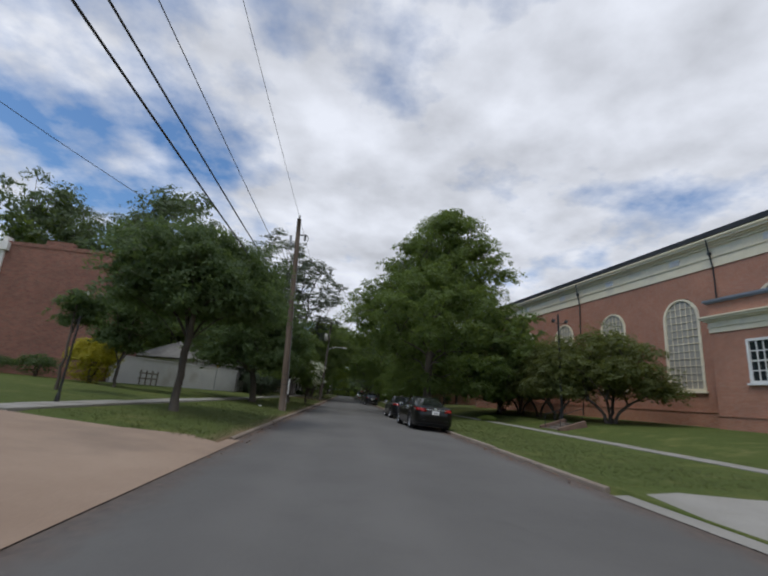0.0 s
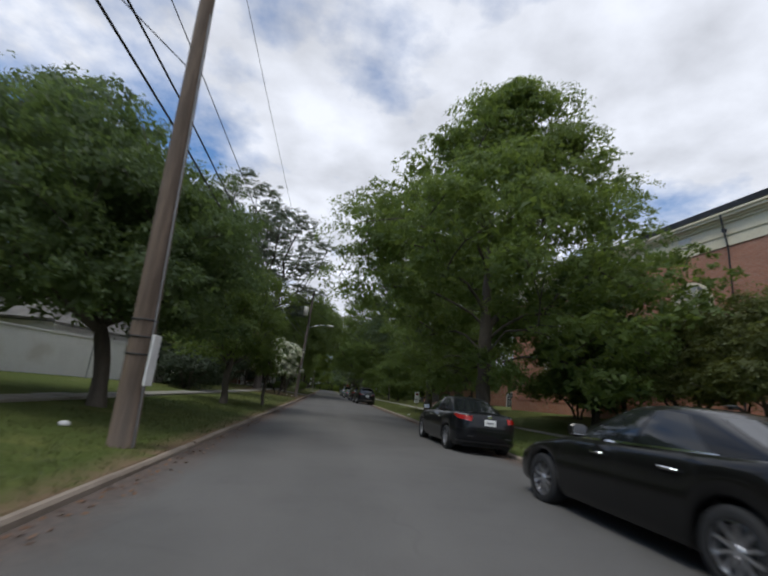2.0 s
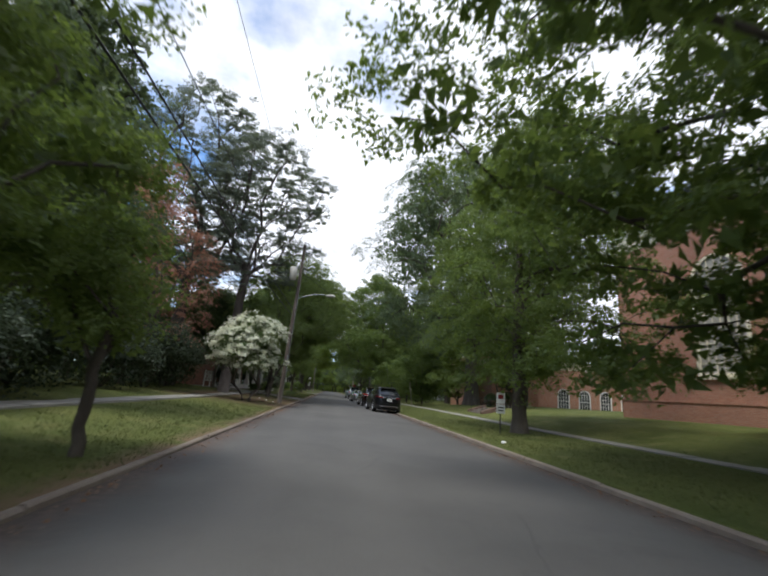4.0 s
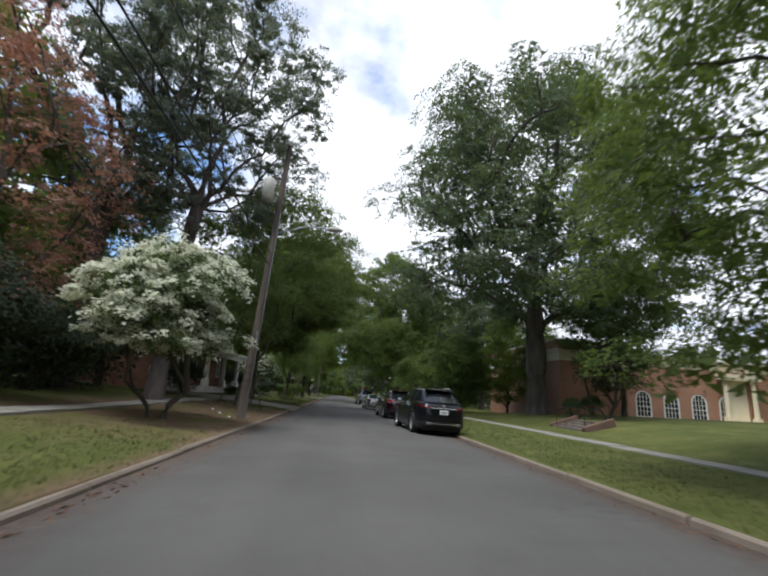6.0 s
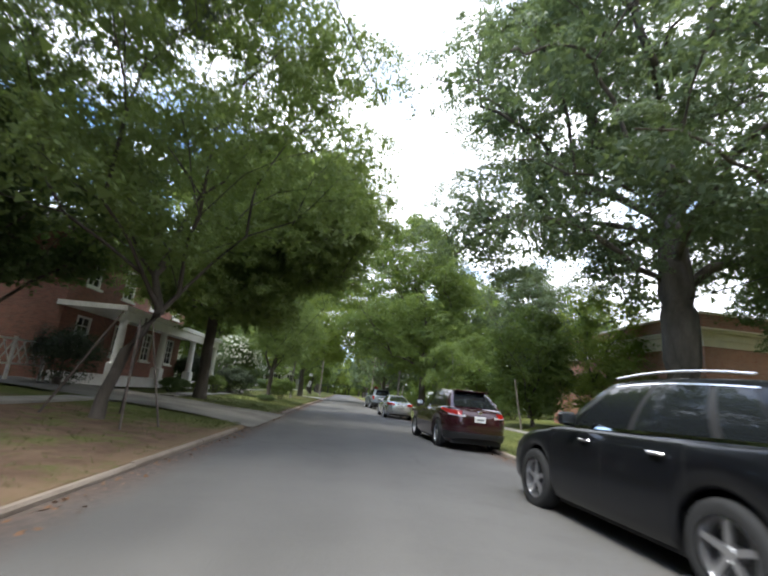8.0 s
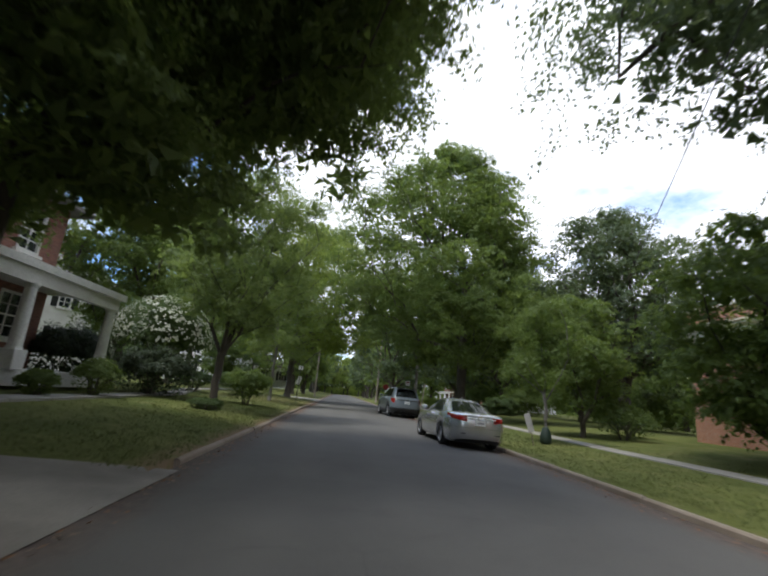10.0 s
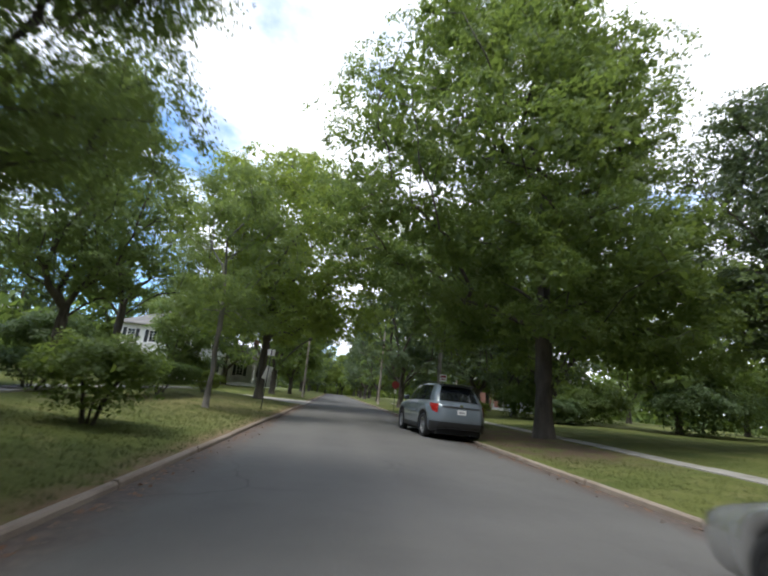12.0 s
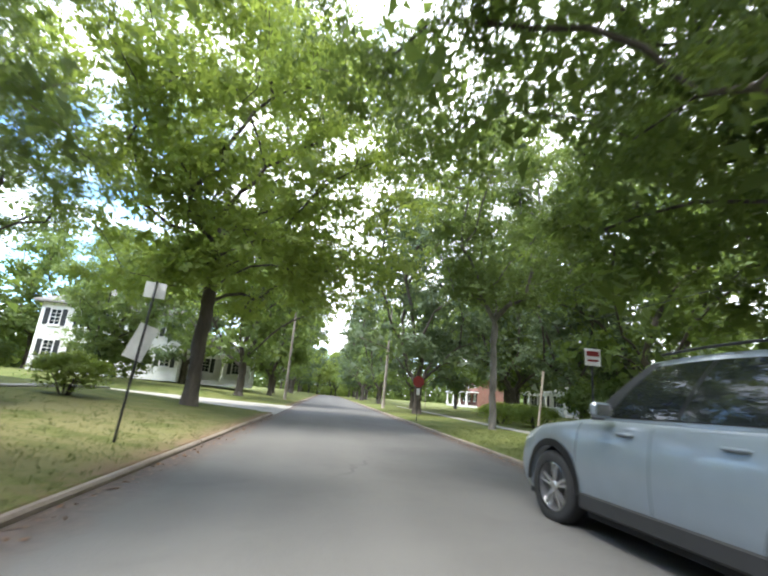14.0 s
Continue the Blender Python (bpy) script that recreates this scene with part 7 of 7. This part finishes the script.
for gx_, gy_, gl in ((8.0, 119.0, 0.3), (13.2, 160.5, 0.0), (9.8, 84.0, -0.4)):
    bm = bmesh.new()
    tube(bm, [(0, 0, -0.1), (gl, 0, 2.6)], 0.045, 7)
    ob = part("marker_post", bm, M["grey_wood"])
    ob.location = (gx_, gy_, ground_z(gx_, gy_))
    tagged(ob, "plain pale wooden post on the verge", "post")
# flood light pole by the church steps
fl = tagged(empty("flood_light_pole", (14.2, 27.5, ground_z(14.2, 27.5) - 0.1)), "tall dark pole with flood lights on the church lawn", "lamp")
bm = bmesh.new()
tube(bm, [(0, 0, 0), (-0.15, 0, 7.2)], [0.09, 0.06], 10)
part("pole_shaft", bm, M["metal_dark"], fl)
for sg in (-1, 1):
    bm = bmesh.new()
    tube(bm, [(-0.13, 0, 6.55), (-0.13 + 0.4 * sg, -0.1, 6.6)], 0.025, 6)
    lathe(bm, [(0.02, -0.12), (0.08, -0.1), (0.12, 0.1), (0.02, 0.11)], 12, Matrix.Translation((-0.13 + 0.45 * sg, -0.15, 6.68)) @ Matrix.Rotation(radians(60), 4, "X"))
    part("flood_light", bm, M["metal_dark"], fl)
# lamp post before the brick building
lp = tagged(empty("lamp_post", (-7.6, 12.6, ground_z(-7.6, 12.6) - 0.05)), "slim dark metal lamp post beside the pavement", "lamp")
bm = bmesh.new()
tube(bm, [(0, 0, 0), (0.05, 0, 2.4)], [0.036, 0.026], 8)
lathe(bm, [(0.06, 0), (0.06, 0.2), (0.036, 0.3)], 10)
part("pole_shaft", bm, M["metal_dark"], lp)


def stone_steps(at, rz, n, w, label, rails=True):
    ob = tagged(empty("garden_steps", at, rz), label, "steps")
    for k in range(n):
        bm = bmesh.new()
        box(bm, 0, 0.19 + 0.36 * k, 0.12 * k - 0.28, w, 0.38, 0.8, bev=0.012)
        part("step", bm, M["step_worn"], ob)
    for sg in (-1, 1):
        bm = bmesh.new()
        slope = Matrix.Translation((sg * (w / 2 + 0.14), 0.18 * n, 0.06 * n - 0.02)) @ Matrix.Rotation(math.atan2(0.12, 0.36), 4, "X")
        box(bm, 0, 0, 0, 0.27, 0.36 * n + 0.25, 0.5, slope, bev=0.015)
        part("cheek_wall", bm, M["step_brick"], ob)
        if rails:
            bm = bmesh.new()
            h0, h1 = 0.9, 0.9 + 0.12 * n
            pts = [(sg * w / 2 * 0.94, 0.1, 0.1), (sg * w / 2 * 0.94, 0.1, h0), (sg * w / 2 * 0.94, 0.36 * n, h1), (sg * w / 2 * 0.94, 0.36 * n, 0.12 * n)]
            tube(bm, pts, 0.022, 6)
            part("handrail", bm, M["metal_dark"], ob)
    return ob


stone_steps((12.5, 25.6, 0.12), -90, 4, 2.0, "worn concrete steps with brick cheeks up to the church lawn")
stone_steps((12.6, 69.9, 0.2), -90, 4, 3.0, "wide concrete steps with iron handrails up to the library")
# stakes that prop the leaning tree
for k, (sx, sy, ex, ey) in enumerate(((-5.9, 71.0, -4.9, 71.5), (-4.0, 70.6, -4.5, 71.5), (-3.7, 71.8, -4.4, 71.9), (-5.2, 73.0, -4.6, 72.0))):
    bm = bmesh.new()
    z = ground_z(sx, sy)
    tube(bm, [(0, 0, -0.15), (ex - sx, ey - sy, 2.3)], 0.024, 6)
    ob = part("tree_stake", bm, M["pole_dark"])
    ob.location = (sx, sy, z)
    tagged(ob, "rough wooden stake propping the leaning tree", "stake", group="stakes round the leaning tree")
# picket rail at the yard wall, low fence far right, white lattice railing by the porch
bm_rail = tagged(empty("wooden_railing", (-13.6, 30.6, ground_z(-13.6, 30.6)), 70.0), "short grey wooden rail fence by the white wall", "fence")
for k in range(4):
    bm = bmesh.new()
    box(bm, 0.5 * k, 0, 0.5, 0.07, 0.07, 1.0, bev=0.008)
    part("post", bm, M["grey_wood"], bm_rail)
for z in (0.45, 0.8):
    bm = bmesh.new()
    box(bm, 0.75, 0.04, z, 1.7, 0.03, 0.09)
    part("rail", bm, M["grey_wood"], bm_rail)
lat = tagged(empty("porch_railing", (-11.6, 76.2, ground_z(-11.6, 78.6) + 0.1), 84.0), "white lattice railing beside the brick house steps", "railing")
for x in (0.0, 1.5, 3.0):
    bm = bmesh.new()
    box(bm, x, 0, 0.75, 0.1, 0.1, 1.5, bev=0.01)
    part("post", bm, M["white_paint"], lat)
for x0 in (0.0, 1.5):
    for z in (0.55, 1.4):
        bm = bmesh.new()
        box(bm, x0 + 0.75, 0, z, 1.42, 0.05, 0.07)
        part("rail", bm, M["white_paint"], lat)
    for k in range(4):
        for sg in (-1, 1):
            bm = bmesh.new()
            box(bm, 0, 0, 0, 0.035, 0.03, 0.85, Matrix.Translation((x0 + 0.25 + 0.33 * k, 0, 0.97)) @ Matrix.Rotation(radians(30 * sg), 4, "Y"))
            part("lattice_bar", bm, M["white_paint"], lat)
# two white stones and scraps of paper on the bare ground
for k, (sx, sy, r) in enumerate(((-4.6, 25.6, 0.1), (5.6, 46.8, 0.09), (-4.2, 65.2, 0.07), (-3.6, 64.2, 0.06), (-4.9, 66.8, 0.06))):
    bm = bmesh.new()
    bmesh.ops.create_icosphere(bm, subdivisions=2, radius=r)
    for v in bm.verts:
        v.co *= 1 + 0.25 * noise.noise(v.co * 9 + Vector((k, 0, 0)))
        v.co.z *= 0.55
    ob = part("stone", bm, M["white_wall"], smooth=True)
    ob.location = (sx, sy, ground_z(sx, sy) + r * 0.3)
    tagged(ob, "pale stone lying on the verge", "stone")

# watering bag and a small board at the young verge tree
bm = bmesh.new()
lathe(bm, [(0.15, 0.0), (0.2, 0.1), (0.185, 0.32), (0.12, 0.5), (0.09, 0.56)], 14, Matrix.Translation((7.1, 90.8, ground_z(7.1, 90.8))))
M["bag"] = plain("bag", (0.013, 0.028, 0.02), 0.6)
tagged(part("watering_bag", bm, M["bag"], smooth=True), "dark green watering bag wrapped round the young tree", "watering bag")
board = tagged(empty("yard_sign", (6.45, 90.2, ground_z(6.45, 90.2))), "small white board leaning beside the young tree", "sign")
bm = bmesh.new()
box(bm, 0, 0, 0.75, 0.2, 0.02, 0.6, Matrix.Rotation(radians(-17), 4, "Y"), bev=0.004)
M["board_grey"] = surface("board_grey", (0.4, 0.38, 0.4), (0.48, 0.46, 0.47), 2.0, 30, 0.7, 0.1)
part("board", bm, M["board_grey"], board)
bm = bmesh.new()
tube(bm, [(-0.02, 0.02, -0.1), (-0.2, 0.02, 0.66)], 0.015, 6)
part("stake", bm, M["grey_wood"], board)
